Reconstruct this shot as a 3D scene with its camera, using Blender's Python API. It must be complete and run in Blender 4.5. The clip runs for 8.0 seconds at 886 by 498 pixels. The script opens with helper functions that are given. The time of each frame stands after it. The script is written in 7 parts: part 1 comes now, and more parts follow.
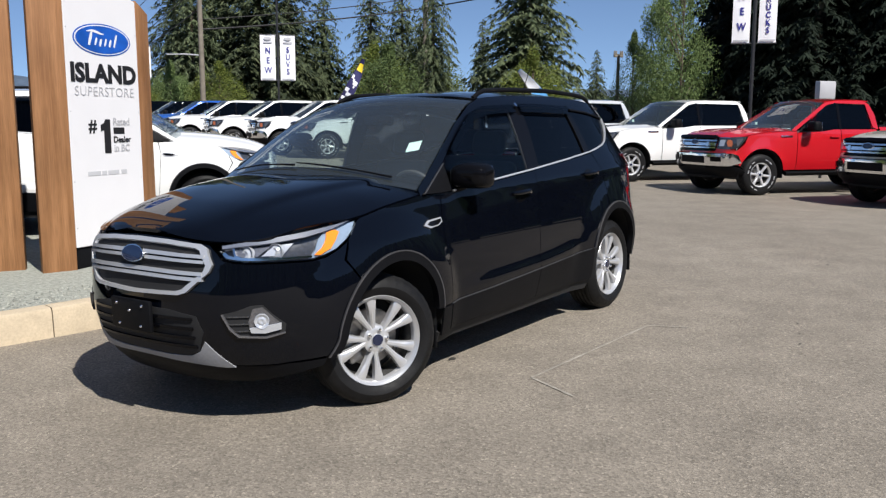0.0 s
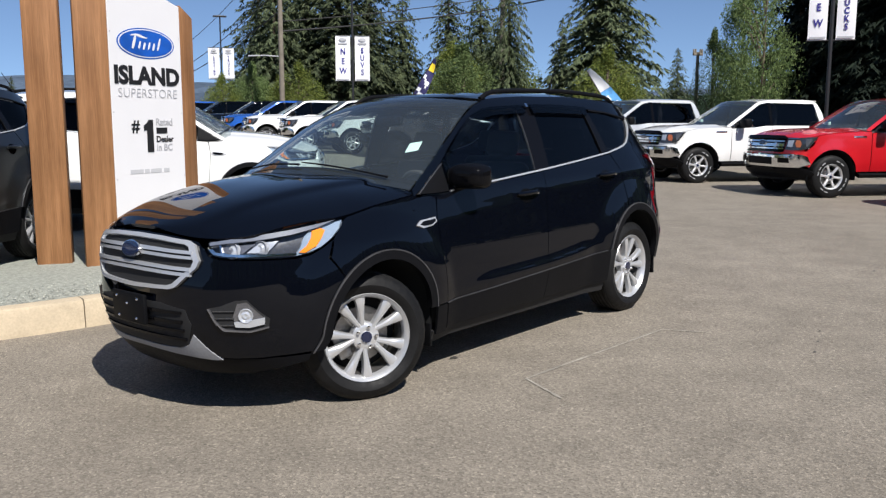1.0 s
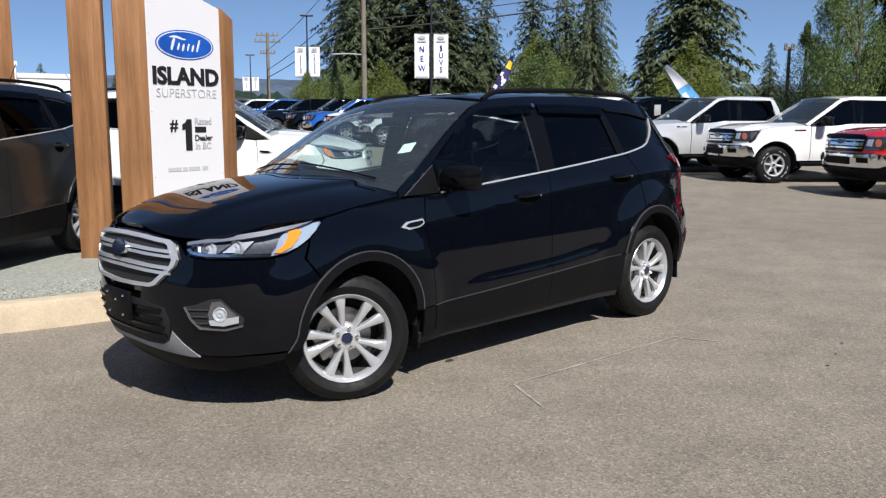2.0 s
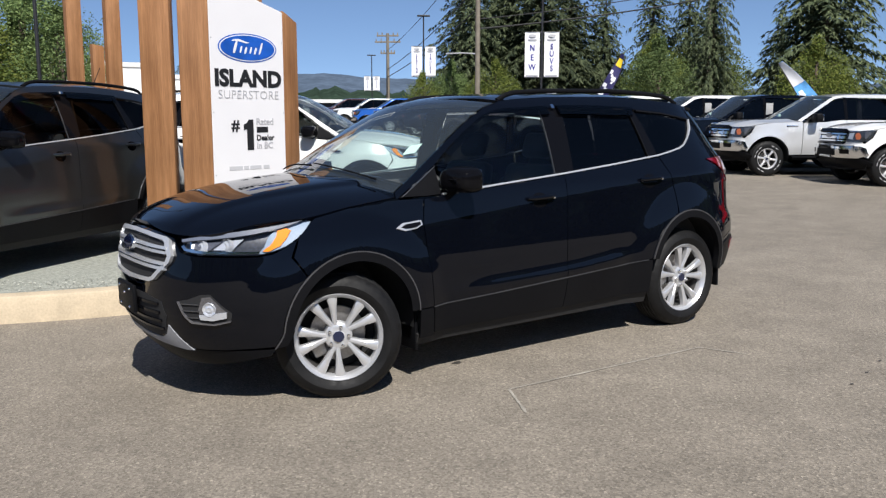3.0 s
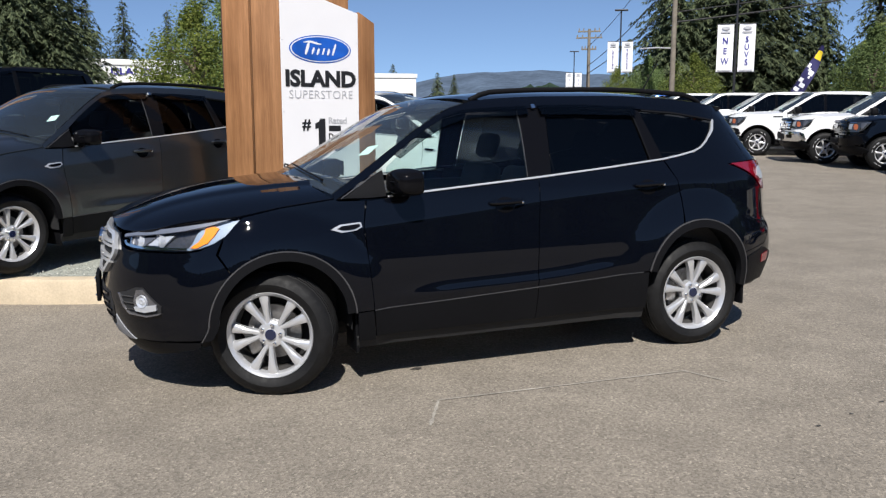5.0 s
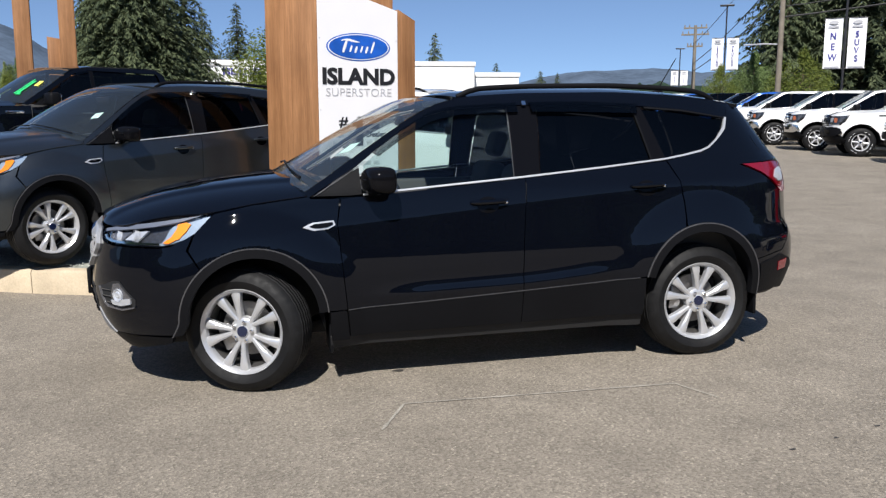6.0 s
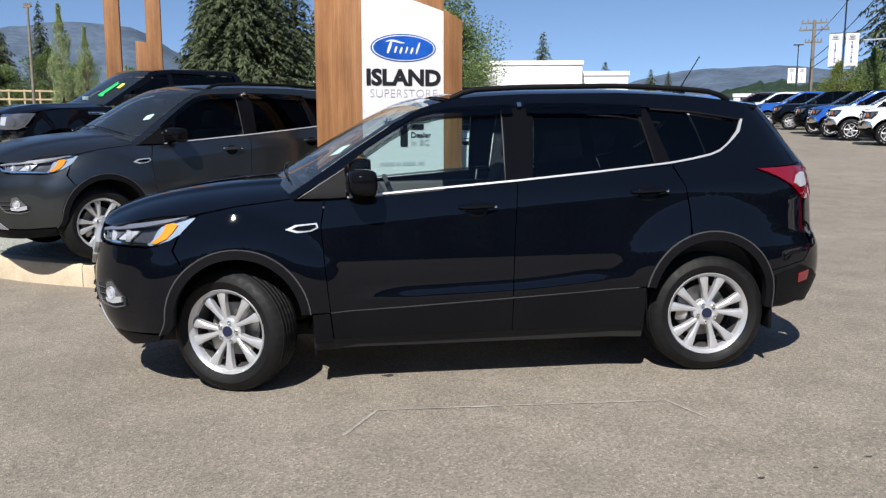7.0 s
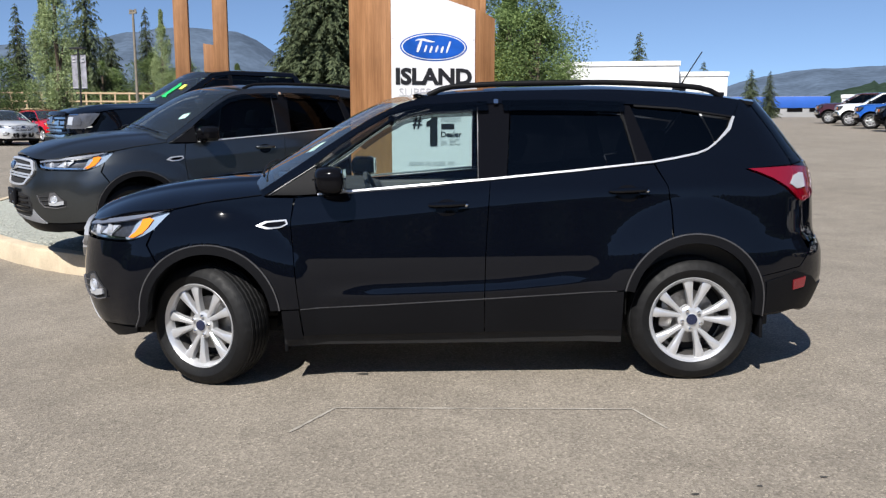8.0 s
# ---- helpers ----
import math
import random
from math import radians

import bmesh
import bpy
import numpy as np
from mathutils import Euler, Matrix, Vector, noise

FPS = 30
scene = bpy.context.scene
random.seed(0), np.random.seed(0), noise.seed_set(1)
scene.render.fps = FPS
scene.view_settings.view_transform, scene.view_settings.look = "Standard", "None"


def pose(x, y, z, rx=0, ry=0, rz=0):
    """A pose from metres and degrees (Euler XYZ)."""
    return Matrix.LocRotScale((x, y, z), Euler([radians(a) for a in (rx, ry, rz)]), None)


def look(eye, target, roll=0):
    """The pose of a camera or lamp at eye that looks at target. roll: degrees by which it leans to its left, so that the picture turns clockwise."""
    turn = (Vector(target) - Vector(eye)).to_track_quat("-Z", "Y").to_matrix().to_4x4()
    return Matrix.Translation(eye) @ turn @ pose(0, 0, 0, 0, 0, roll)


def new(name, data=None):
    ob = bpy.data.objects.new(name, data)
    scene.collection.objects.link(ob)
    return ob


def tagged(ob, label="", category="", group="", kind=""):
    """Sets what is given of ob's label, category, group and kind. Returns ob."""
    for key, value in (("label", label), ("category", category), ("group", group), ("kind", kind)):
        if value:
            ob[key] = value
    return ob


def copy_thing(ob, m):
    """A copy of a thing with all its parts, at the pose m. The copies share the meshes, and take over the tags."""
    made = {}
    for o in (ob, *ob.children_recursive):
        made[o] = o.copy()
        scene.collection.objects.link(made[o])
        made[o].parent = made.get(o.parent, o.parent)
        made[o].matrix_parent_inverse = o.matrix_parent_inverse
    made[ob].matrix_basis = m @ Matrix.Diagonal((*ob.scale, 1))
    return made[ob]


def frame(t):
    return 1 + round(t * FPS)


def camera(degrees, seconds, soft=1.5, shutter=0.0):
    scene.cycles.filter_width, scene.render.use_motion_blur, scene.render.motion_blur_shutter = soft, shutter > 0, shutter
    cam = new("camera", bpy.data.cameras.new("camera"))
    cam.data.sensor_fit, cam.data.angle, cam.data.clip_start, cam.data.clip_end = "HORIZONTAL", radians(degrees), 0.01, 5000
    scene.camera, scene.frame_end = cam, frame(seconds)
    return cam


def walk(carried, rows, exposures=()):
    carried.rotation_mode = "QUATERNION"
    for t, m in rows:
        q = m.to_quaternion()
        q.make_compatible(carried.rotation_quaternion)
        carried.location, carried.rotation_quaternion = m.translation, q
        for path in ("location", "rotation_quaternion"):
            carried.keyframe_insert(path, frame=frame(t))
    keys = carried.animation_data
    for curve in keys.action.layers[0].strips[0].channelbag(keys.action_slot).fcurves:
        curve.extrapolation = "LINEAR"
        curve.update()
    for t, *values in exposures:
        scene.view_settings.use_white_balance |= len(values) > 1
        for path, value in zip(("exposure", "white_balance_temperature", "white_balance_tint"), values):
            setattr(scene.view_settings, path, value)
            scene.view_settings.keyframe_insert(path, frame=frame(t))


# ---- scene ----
cam = camera(54.6, 8.0, 1.3)
PATH = [
    (0, (-4.672, -3.648, 1.456), (-3.073, -2.483, 1.16), -1.2),
    (0.5, (-4.557, -3.864, 1.463), (-3.01, -2.631, 1.17), -1.2),
    (1, (-4.404, -4.053, 1.453), (-2.924, -2.74, 1.16), -1.2),
    (1.5, (-4.204, -4.237, 1.463), (-2.786, -2.858, 1.168), -1.2),
    (3, (-3.429, -4.846, 1.466), (-2.317, -3.209, 1.173), -1.2),
    (3.5, (-3.093, -5.063, 1.482), (-2.094, -3.354, 1.191), -1.2),
    (4, (-2.754, -5.208, 1.468), (-1.865, -3.44, 1.178), -1.1),
    (4.5, (-2.408, -5.34, 1.468), (-1.624, -3.523, 1.178), -1.1),
    (6, (-1.331, -5.507, 1.437), (-0.888, -3.578, 1.149), -1.0),
    (6.5, (-0.991, -5.559, 1.437), (-0.676, -3.604, 1.152), -0.9),
    (7, (-0.644, -5.523, 1.441), (-0.451, -3.553, 1.156), -1.0),
    (7.5, (-0.287, -5.537, 1.434), (-0.2, -3.559, 1.152), -0.9),
    (8, (0.04, -5.488, 1.404), (0.013, -3.508, 1.127), -0.9),
]
walk(cam, [(t, look(eye, target, roll)) for t, eye, target, roll in PATH], [(0.0, 0.77), (4.5, 0.78), (6.5, 0.89), (8.0, 0.97)])

# ---- world, sun, exposure ----
SUN_FROM = Vector((-0.29, -0.86, 1.0)).normalized()
world = bpy.data.worlds.new("world")
scene.world = world
world.use_nodes = True
wn = world.node_tree.nodes
sky = wn.new("ShaderNodeTexSky")
sky.sky_type = "NISHITA"
sky.sun_disc = False
sky.sun_elevation = math.asin(SUN_FROM.z)
sky.sun_rotation = math.atan2(SUN_FROM.x, SUN_FROM.y)
sky.air_density, sky.dust_density, sky.ozone_density = 0.65, 0.0, 3.0
lift = wn.new("ShaderNodeVectorMath")          # clear dry air: little paling at the horizon
lift.operation = "ADD"
lift.inputs[1].default_value = (0.0, 0.0, 0.085)
aim = wn.new("ShaderNodeTexCoord")
world.node_tree.links.new(aim.outputs["Generated"], lift.inputs[0])
world.node_tree.links.new(lift.outputs[0], sky.inputs[0])
world.node_tree.links.new(sky.outputs[0], wn["Background"].inputs[0])
wn["Background"].inputs[1].default_value = 0.073
sun_data = bpy.data.lights.new("sun", "SUN")
sun_data.energy, sun_data.angle, sun_data.color = 3.85, radians(0.55), (1.0, 0.965, 0.915)
sun = new("sun", sun_data)
sun.matrix_world = look(SUN_FROM * 60, (0, 0, 0))
UP = Vector((0.0153, -0.0155, 1.0)).normalized()      # plumb line: the lot falls away gently
PLUMB = Vector((0, 0, 1)).rotation_difference(UP).to_matrix().to_4x4()

# ---- materials ----
def mat(name, color, rough=0.5, metal=0.0, vary=0.10, scale=3.0, fine=80.0, bump=0.0, bscale=120.0, coat=0.0, spec=0.5, rvary=0.0, piece=0.0):
    """A surface with colour that varies at two scales, grain relief and a little change of gloss."""
    m = bpy.data.materials.new(name)
    m.use_nodes = True
    nt = m.node_tree
    n, l = nt.nodes, nt.links
    b = n["Principled BSDF"]
    b.inputs["Roughness"].default_value = rough
    b.inputs["Metallic"].default_value = metal
    b.inputs["Coat Weight"].default_value = coat
    b.inputs["Coat Roughness"].default_value = 0.02
    b.inputs["Specular IOR Level"].default_value = spec
    co = n.new("ShaderNodeTexCoord")
    base = n.new("ShaderNodeRGB")
    base.outputs[0].default_value = (*color, 1)
    out = base.outputs[0]
    if vary > 0:
        for sc, amount in ((scale, vary), (fine, vary * 0.7)):
            t = n.new("ShaderNodeTexNoise")
            t.inputs["Scale"].default_value, t.inputs["Detail"].default_value = sc, 4
            l.new(co.outputs["Object"], t.inputs["Vector"])
            r = n.new("ShaderNodeMapRange")
            r.inputs[1].default_value, r.inputs[2].default_value = 0.3, 0.7
            r.inputs[3].default_value, r.inputs[4].default_value = 1 - amount, 1 + amount
            l.new(t.outputs[0], r.inputs[0])
            x = n.new("ShaderNodeVectorMath")
            x.operation = "SCALE"
            l.new(out, x.inputs[0])
            l.new(r.outputs[0], x.inputs["Scale"])
            out = x.outputs[0]
    if piece > 0:
        oi = n.new("ShaderNodeObjectInfo")
        r = n.new("ShaderNodeMapRange")
        r.inputs[3].default_value, r.inputs[4].default_value = 1 - piece, 1 + piece
        l.new(oi.outputs["Random"], r.inputs[0])
        x = n.new("ShaderNodeVectorMath")
        x.operation = "SCALE"
        l.new(out, x.inputs[0])
        l.new(r.outputs[0], x.inputs["Scale"])
        out = x.outputs[0]
    l.new(out, b.inputs["Base Color"])
    if rvary > 0:
        t = n.new("ShaderNodeTexNoise")
        t.inputs["Scale"].default_value = scale * 2
        l.new(co.outputs["Object"], t.inputs["Vector"])
        r = n.new("ShaderNodeMapRange")
        r.inputs[1].default_value, r.inputs[2].default_value = 0.3, 0.7
        r.inputs[3].default_value, r.inputs[4].default_value = max(0.0, rough - rvary), rough + rvary
        l.new(t.outputs[0], r.inputs[0])
        l.new(r.outputs[0], b.inputs["Roughness"])
    if bump > 0:
        t = n.new("ShaderNodeTexNoise")
        t.inputs["Scale"].default_value, t.inputs["Detail"].default_value = bscale, 3
        l.new(co.outputs["Object"], t.inputs["Vector"])
        u = n.new("ShaderNodeBump")
        u.inputs["Strength"].default_value, u.inputs["Distance"].default_value = 1.0, bump
        l.new(t.outputs[0], u.inputs["Height"])
        l.new(u.outputs[0], b.inputs["Normal"])
    return m


def glass(name, tint, ior=1.5, rough=0.0, dust=0.0, faces=1, graze=0.9):
    """Thin pane: tinted see-through with a mirror-like gloss that grows towards grazing, and a pale film painting in
    sky glare.
    """
    m = bpy.data.materials.new(name)
    m.use_nodes = True
    n, l = m.node_tree.nodes, m.node_tree.links
    n.remove(n["Principled BSDF"])
    t, g, f, x, d, y = (n.new("ShaderNode" + k) for k in ("BsdfTransparent", "BsdfGlossy", "LayerWeight", "MixShader", "BsdfDiffuse", "MixShader"))
    t.inputs[0].default_value = (*tint, 1)
    g.inputs["Roughness"].default_value = rough
    f.inputs["Blend"].default_value = 0.5
    f0 = ((ior - 1) / (ior + 1)) ** 2 * (1.8 if faces == 2 else 1.0)
    k, w = n.new("ShaderNodeMath"), n.new("ShaderNodeMapRange")
    k.operation = "POWER"
    k.inputs[1].default_value = 5.0 if faces == 1 else 3.6
    l.new(f.outputs["Facing"], k.inputs[0])
    w.inputs[3].default_value, w.inputs[4].default_value = f0, graze
    l.new(k.outputs[0], w.inputs[0])
    d.inputs[0].default_value = (0.40, 0.48, 0.52, 1)
    y.inputs[0].default_value = dust
    l.new(t.outputs[0], y.inputs[1])
    l.new(d.outputs[0], y.inputs[2])
    l.new(w.outputs[0], x.inputs[0])
    l.new(y.outputs[0], x.inputs[1])
    l.new(g.outputs[0], x.inputs[2])
    l.new(x.outputs[0], n["Material Output"].inputs[0])
    return m


M_BLACK = mat("black_paint", (0.0019, 0.0026, 0.0050), 0.02, vary=0.04, spec=0.32)
M_GREY = mat("grey_metallic_paint", (0.085, 0.094, 0.101), 0.29, 0.92, vary=0.05, coat=0.35, spec=0.4)
M_WHITE = mat("white_paint", (0.78, 0.78, 0.77), 0.25, vary=0.02, coat=1.0)
M_RED = mat("red_paint", (0.46, 0.008, 0.014), 0.22, vary=0.03, coat=1.0)
M_SILVER = mat("silver_paint", (0.64, 0.65, 0.66), 0.28, 0.4, vary=0.03, coat=1.0)
M_BLUE = mat("blue_paint", (0.015, 0.10, 0.42), 0.22, 0.2, vary=0.03, coat=1.0)
M_MAROON = mat("maroon_paint", (0.06, 0.012, 0.014), 0.22, 0.2, vary=0.03, coat=1.0)
M_BEIGE = mat("pale_beige_paint", (0.66, 0.62, 0.55), 0.25, 0.1, vary=0.03, coat=1.0)
M_PLASTIC = mat("black_grained_plastic", (0.0058, 0.0060, 0.0072), 0.48, vary=0.10, bump=0.0006, bscale=300, spec=0.08)
M_GLOSSBLK = mat("gloss_black_trim", (0.004, 0.004, 0.005), 0.06, vary=0.0, spec=0.12)
M_DARK = mat("dark_underbody", (0.010, 0.010, 0.011), 0.8, vary=0.15)
M_CHROME = mat("chrome", (0.78, 0.79, 0.80), 0.10, 1.0, vary=0.02)
M_SATIN = mat("satin_silver", (0.58, 0.59, 0.61), 0.28, 0.50, vary=0.05)
M_LIP = mat("satin_grey_lip", (0.27, 0.275, 0.29), 0.60, 0.0, vary=0.10, spec=0.2)
M_ALLOY = mat("bright_silver_alloy", (0.57, 0.575, 0.59), 0.28, 0.55, vary=0.04, fine=200)
# Darker than the alloy: shade inside the wheel painted in, plus brake dust.
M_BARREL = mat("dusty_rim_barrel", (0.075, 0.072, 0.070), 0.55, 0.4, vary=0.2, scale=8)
M_STEEL = mat("brake_steel", (0.34, 0.33, 0.32), 0.42, 0.9, vary=0.15)
M_TYRE = mat("tyre_rubber", (0.007, 0.007, 0.0075), 0.60, spec=0.22, vary=0.25, scale=14, bump=0.0008, bscale=180, rvary=0.10)
# Grey for thin trim, and for edge highlights painted along doors and arches.
M_EDGE = mat("worn_paint_edge", (0.07, 0.07, 0.075), 0.3, 0.3, vary=0.2, fine=40)
M_SEAT = mat("charcoal_seat_cloth", (0.018, 0.018, 0.020), 0.85, vary=0.15, bump=0.0006, bscale=500)
M_DASH = mat("dark_dashboard", (0.042, 0.042, 0.043), 0.6, vary=0.10, bump=0.0005, bscale=400)
M_LINER = mat("pale_headliner", (0.36, 0.35, 0.33), 0.9, vary=0.05)
M_AMBER = mat("amber_reflector", (0.95, 0.27, 0.02), 0.25, vary=0.08, fine=300)
M_REDLAMP = mat("red_lamp_plastic", (0.17, 0.002, 0.010), 0.06, vary=0.10, fine=200, coat=1.0)
M_LAMPW = mat("clear_lamp_plastic", (0.56, 0.58, 0.62), 0.14, 0.40, vary=0.10, fine=150)
M_LAMPDARK = mat("smoked_lamp_housing", (0.075, 0.078, 0.085), 0.16, 0.6, vary=0.3, fine=90, coat=0.8)
M_AMBERD = mat("dull_amber", (0.42, 0.12, 0.05), 0.25, vary=0.15, fine=60)
M_STRIP = mat("silver_lamp_strip", (0.11, 0.125, 0.165), 0.5, 0.0, vary=0.10, fine=60)
M_TIPS = mat("pale_blue_lamp_plastic", (0.22, 0.29, 0.39), 0.4, 0.0, vary=0.10, fine=60, coat=0.2)
M_LAMPIN = mat("black_lamp_interior", (0.085, 0.088, 0.098), 0.28, 0.6, vary=0.3, fine=60)
M_HOUSE = mat("lamp_housing", (0.20, 0.20, 0.215), 0.24, 0.7, vary=0.35, fine=120)
M_OVAL = mat("blue_badge", (0.006, 0.012, 0.045), 0.15, 0.2, vary=0.05, coat=1.0)
M_GLASS = glass("clear_car_glass", (0.66, 0.78, 0.77))
M_GLASSD = glass("tinted_car_glass", (0.30, 0.33, 0.33), 1.30)
# Pale bluish film paints the sky's glare into the windscreens.
M_SHIELD = glass("windscreen_glass", (0.85, 0.92, 0.89), 1.55, 0.0, 0.055, 2)
M_SHIELDD = glass("dusty_windscreen_glass", (0.80, 0.87, 0.85), 1.5, 0.0, 0.035, 2)
M_PRIV = glass("privacy_glass", (0.030, 0.033, 0.038), 1.42)
M_PRIVD = glass("shaded_privacy_glass", (0.030, 0.033, 0.038), 1.25, graze=0.45)
M_LENS = glass("lamp_lens", (0.95, 0.96, 0.97), 1.30, graze=0.40)
M_VISOR = glass("smoked_visor", (0.22, 0.22, 0.23))
M_STICKER = mat("pale_green_sticker", (0.62, 0.85, 0.78), 0.5, vary=0.04)
M_PANEL = mat("white_sign_panel", (0.73, 0.72, 0.735), 0.35, vary=0.015)
M_INK = mat("black_lettering", (0.012, 0.012, 0.014), 0.45, vary=0.05)
M_INKG = mat("grey_lettering", (0.42, 0.42, 0.44), 0.45, vary=0.03)
M_INKB = mat("navy_lettering", (0.03, 0.025, 0.22), 0.5, vary=0.05)
M_BANNER = mat("white_banner_cloth", (0.78, 0.78, 0.80), 0.7, vary=0.03)
M_POLE = mat("dark_painted_steel", (0.018, 0.018, 0.020), 0.45, vary=0.15)

# ---- building kit ----
def link_mesh(name, bm, material, parent=None, label="", smooth=True, sharp=35.0):
    me = bpy.data.meshes.new(name)
    bm.to_mesh(me)
    bm.free()
    if smooth:
        me.polygons.foreach_set("use_smooth", [True] * len(me.polygons))
        me.set_sharp_from_angle(angle=radians(sharp))
    if material:
        me.materials.append(material)
    ob = new(name, me)
    if parent:
        ob.parent = parent
    if label:
        ob["label"] = label
    return ob


def part(name, bm, material, parent, label="", smooth=True, sharp=35.0):
    return link_mesh(name, bm, material, parent, label, smooth, sharp)


def thing(name, label, category, group="", kind="", at=None):
    ob = new(name)
    ob.empty_display_size = 0.2
    if at is not None:
        ob.matrix_basis = at
    return tagged(ob, label, category, group, kind)


def box(bm, x0, x1, y0, y1, z0, z1, bevel=0.0, seg=2, m=None):
    """A box with rounded edges, added to bm."""
    r = bmesh.ops.create_cube(bm, size=1.0, matrix=Matrix.Translation(((x0 + x1) / 2, (y0 + y1) / 2, (z0 + z1) / 2)) @ Matrix.Diagonal((x1 - x0, y1 - y0, z1 - z0, 1)))
    vs = r["verts"]
    if bevel > 0:
        es = list({e for v in vs for e in v.link_edges})
        r2 = bmesh.ops.bevel(bm, geom=es, offset=bevel, segments=seg, affect="EDGES", profile=0.5, clamp_overlap=True)
        vs = list({v for v in vs if v.is_valid} | set(r2["verts"]))
    if m is not None:
        bmesh.ops.transform(bm, matrix=m, verts=vs)
    return vs


def boxed(x0, x1, y0, y1, z0, z1, bevel=0.0, seg=2, m=None):
    bm = bmesh.new()
    box(bm, x0, x1, y0, y1, z0, z1, bevel, seg, m)
    return bm


def tube(path, radius, n=10, cap=True, flat=1.0):
    """A tube along points; radius may be a number or one per point."""
    bm = bmesh.new()
    pts = [Vector(p) for p in path]
    rs = radius if isinstance(radius, (list, tuple)) else [radius] * len(pts)
    rings = []
    for i, p in enumerate(pts):
        d = (pts[min(i + 1, len(pts) - 1)] - pts[max(i - 1, 0)]).normalized()
        ref = Vector((0, 0, 1)) if abs(d.z) < 0.9 else Vector((1, 0, 0))
        a = d.cross(ref).normalized()
        b = a.cross(d).normalized()
        rings.append([bm.verts.new(p + rs[i] * (a * math.cos(k * 2 * math.pi / n) + b * flat * math.sin(k * 2 * math.pi / n))) for k in range(n)])
    for r0, r1 in zip(rings, rings[1:]):
        for k in range(n):
            bm.faces.new((r0[k], r0[(k + 1) % n], r1[(k + 1) % n], r1[k]))
    if cap:
        bm.faces.new(rings[0][::-1])
        bm.faces.new(rings[-1])
    bmesh.ops.recalc_face_normals(bm, faces=bm.faces)
    return bm


def lathe(profile, n=48, close=False):
    """Turns (radius, y) pairs about the y axis."""
    bm = bmesh.new()
    rings = []
    for r, y in profile:
        rings.append([bm.verts.new((r * math.cos(k * 2 * math.pi / n), y, r * math.sin(k * 2 * math.pi / n))) for k in range(n)])
    pairs = list(zip(rings, rings[1:]))
    if close:
        pairs.append((rings[-1], rings[0]))
    for r0, r1 in pairs:
        for k in range(n):
            bm.faces.new((r0[k], r0[(k + 1) % n], r1[(k + 1) % n], r1[k]))
    bmesh.ops.recalc_face_normals(bm, faces=bm.faces)
    return bm


def disc(radius, y0, y1, n=32, bevel=0.0):
    prof = [(0.0005, y0), (radius - bevel, y0), (radius, y0 + bevel), (radius, y1), (0.0005, y1)]
    return lathe(prof, n)


def curve_of(knots):
    """A smooth curve through (x, y) knots, flat beyond its ends."""
    xs = [k[0] for k in knots]
    ys = [k[1] for k in knots]
    h = [b - a for a, b in zip(xs, xs[1:])]
    d = [(b - a) / w for a, b, w in zip(ys, ys[1:], h)]
    s = [d[0]] + [0.0 if d[i - 1] * d[i] <= 0 else 2 * d[i - 1] * d[i] / (d[i - 1] + d[i]) for i in range(1, len(d))] + [d[-1]]

    def f(x):
        if x <= xs[0]:
            return ys[0]
        if x >= xs[-1]:
            return ys[-1]
        i = 0
        while x > xs[i + 1]:
            i += 1
        t = (x - xs[i]) / h[i]
        return (ys[i] * (1 + 2 * t) * (1 - t) ** 2 + h[i] * s[i] * t * (1 - t) ** 2 + ys[i + 1] * t * t * (3 - 2 * t) + h[i] * s[i + 1] * t * t * (t - 1))
    return f


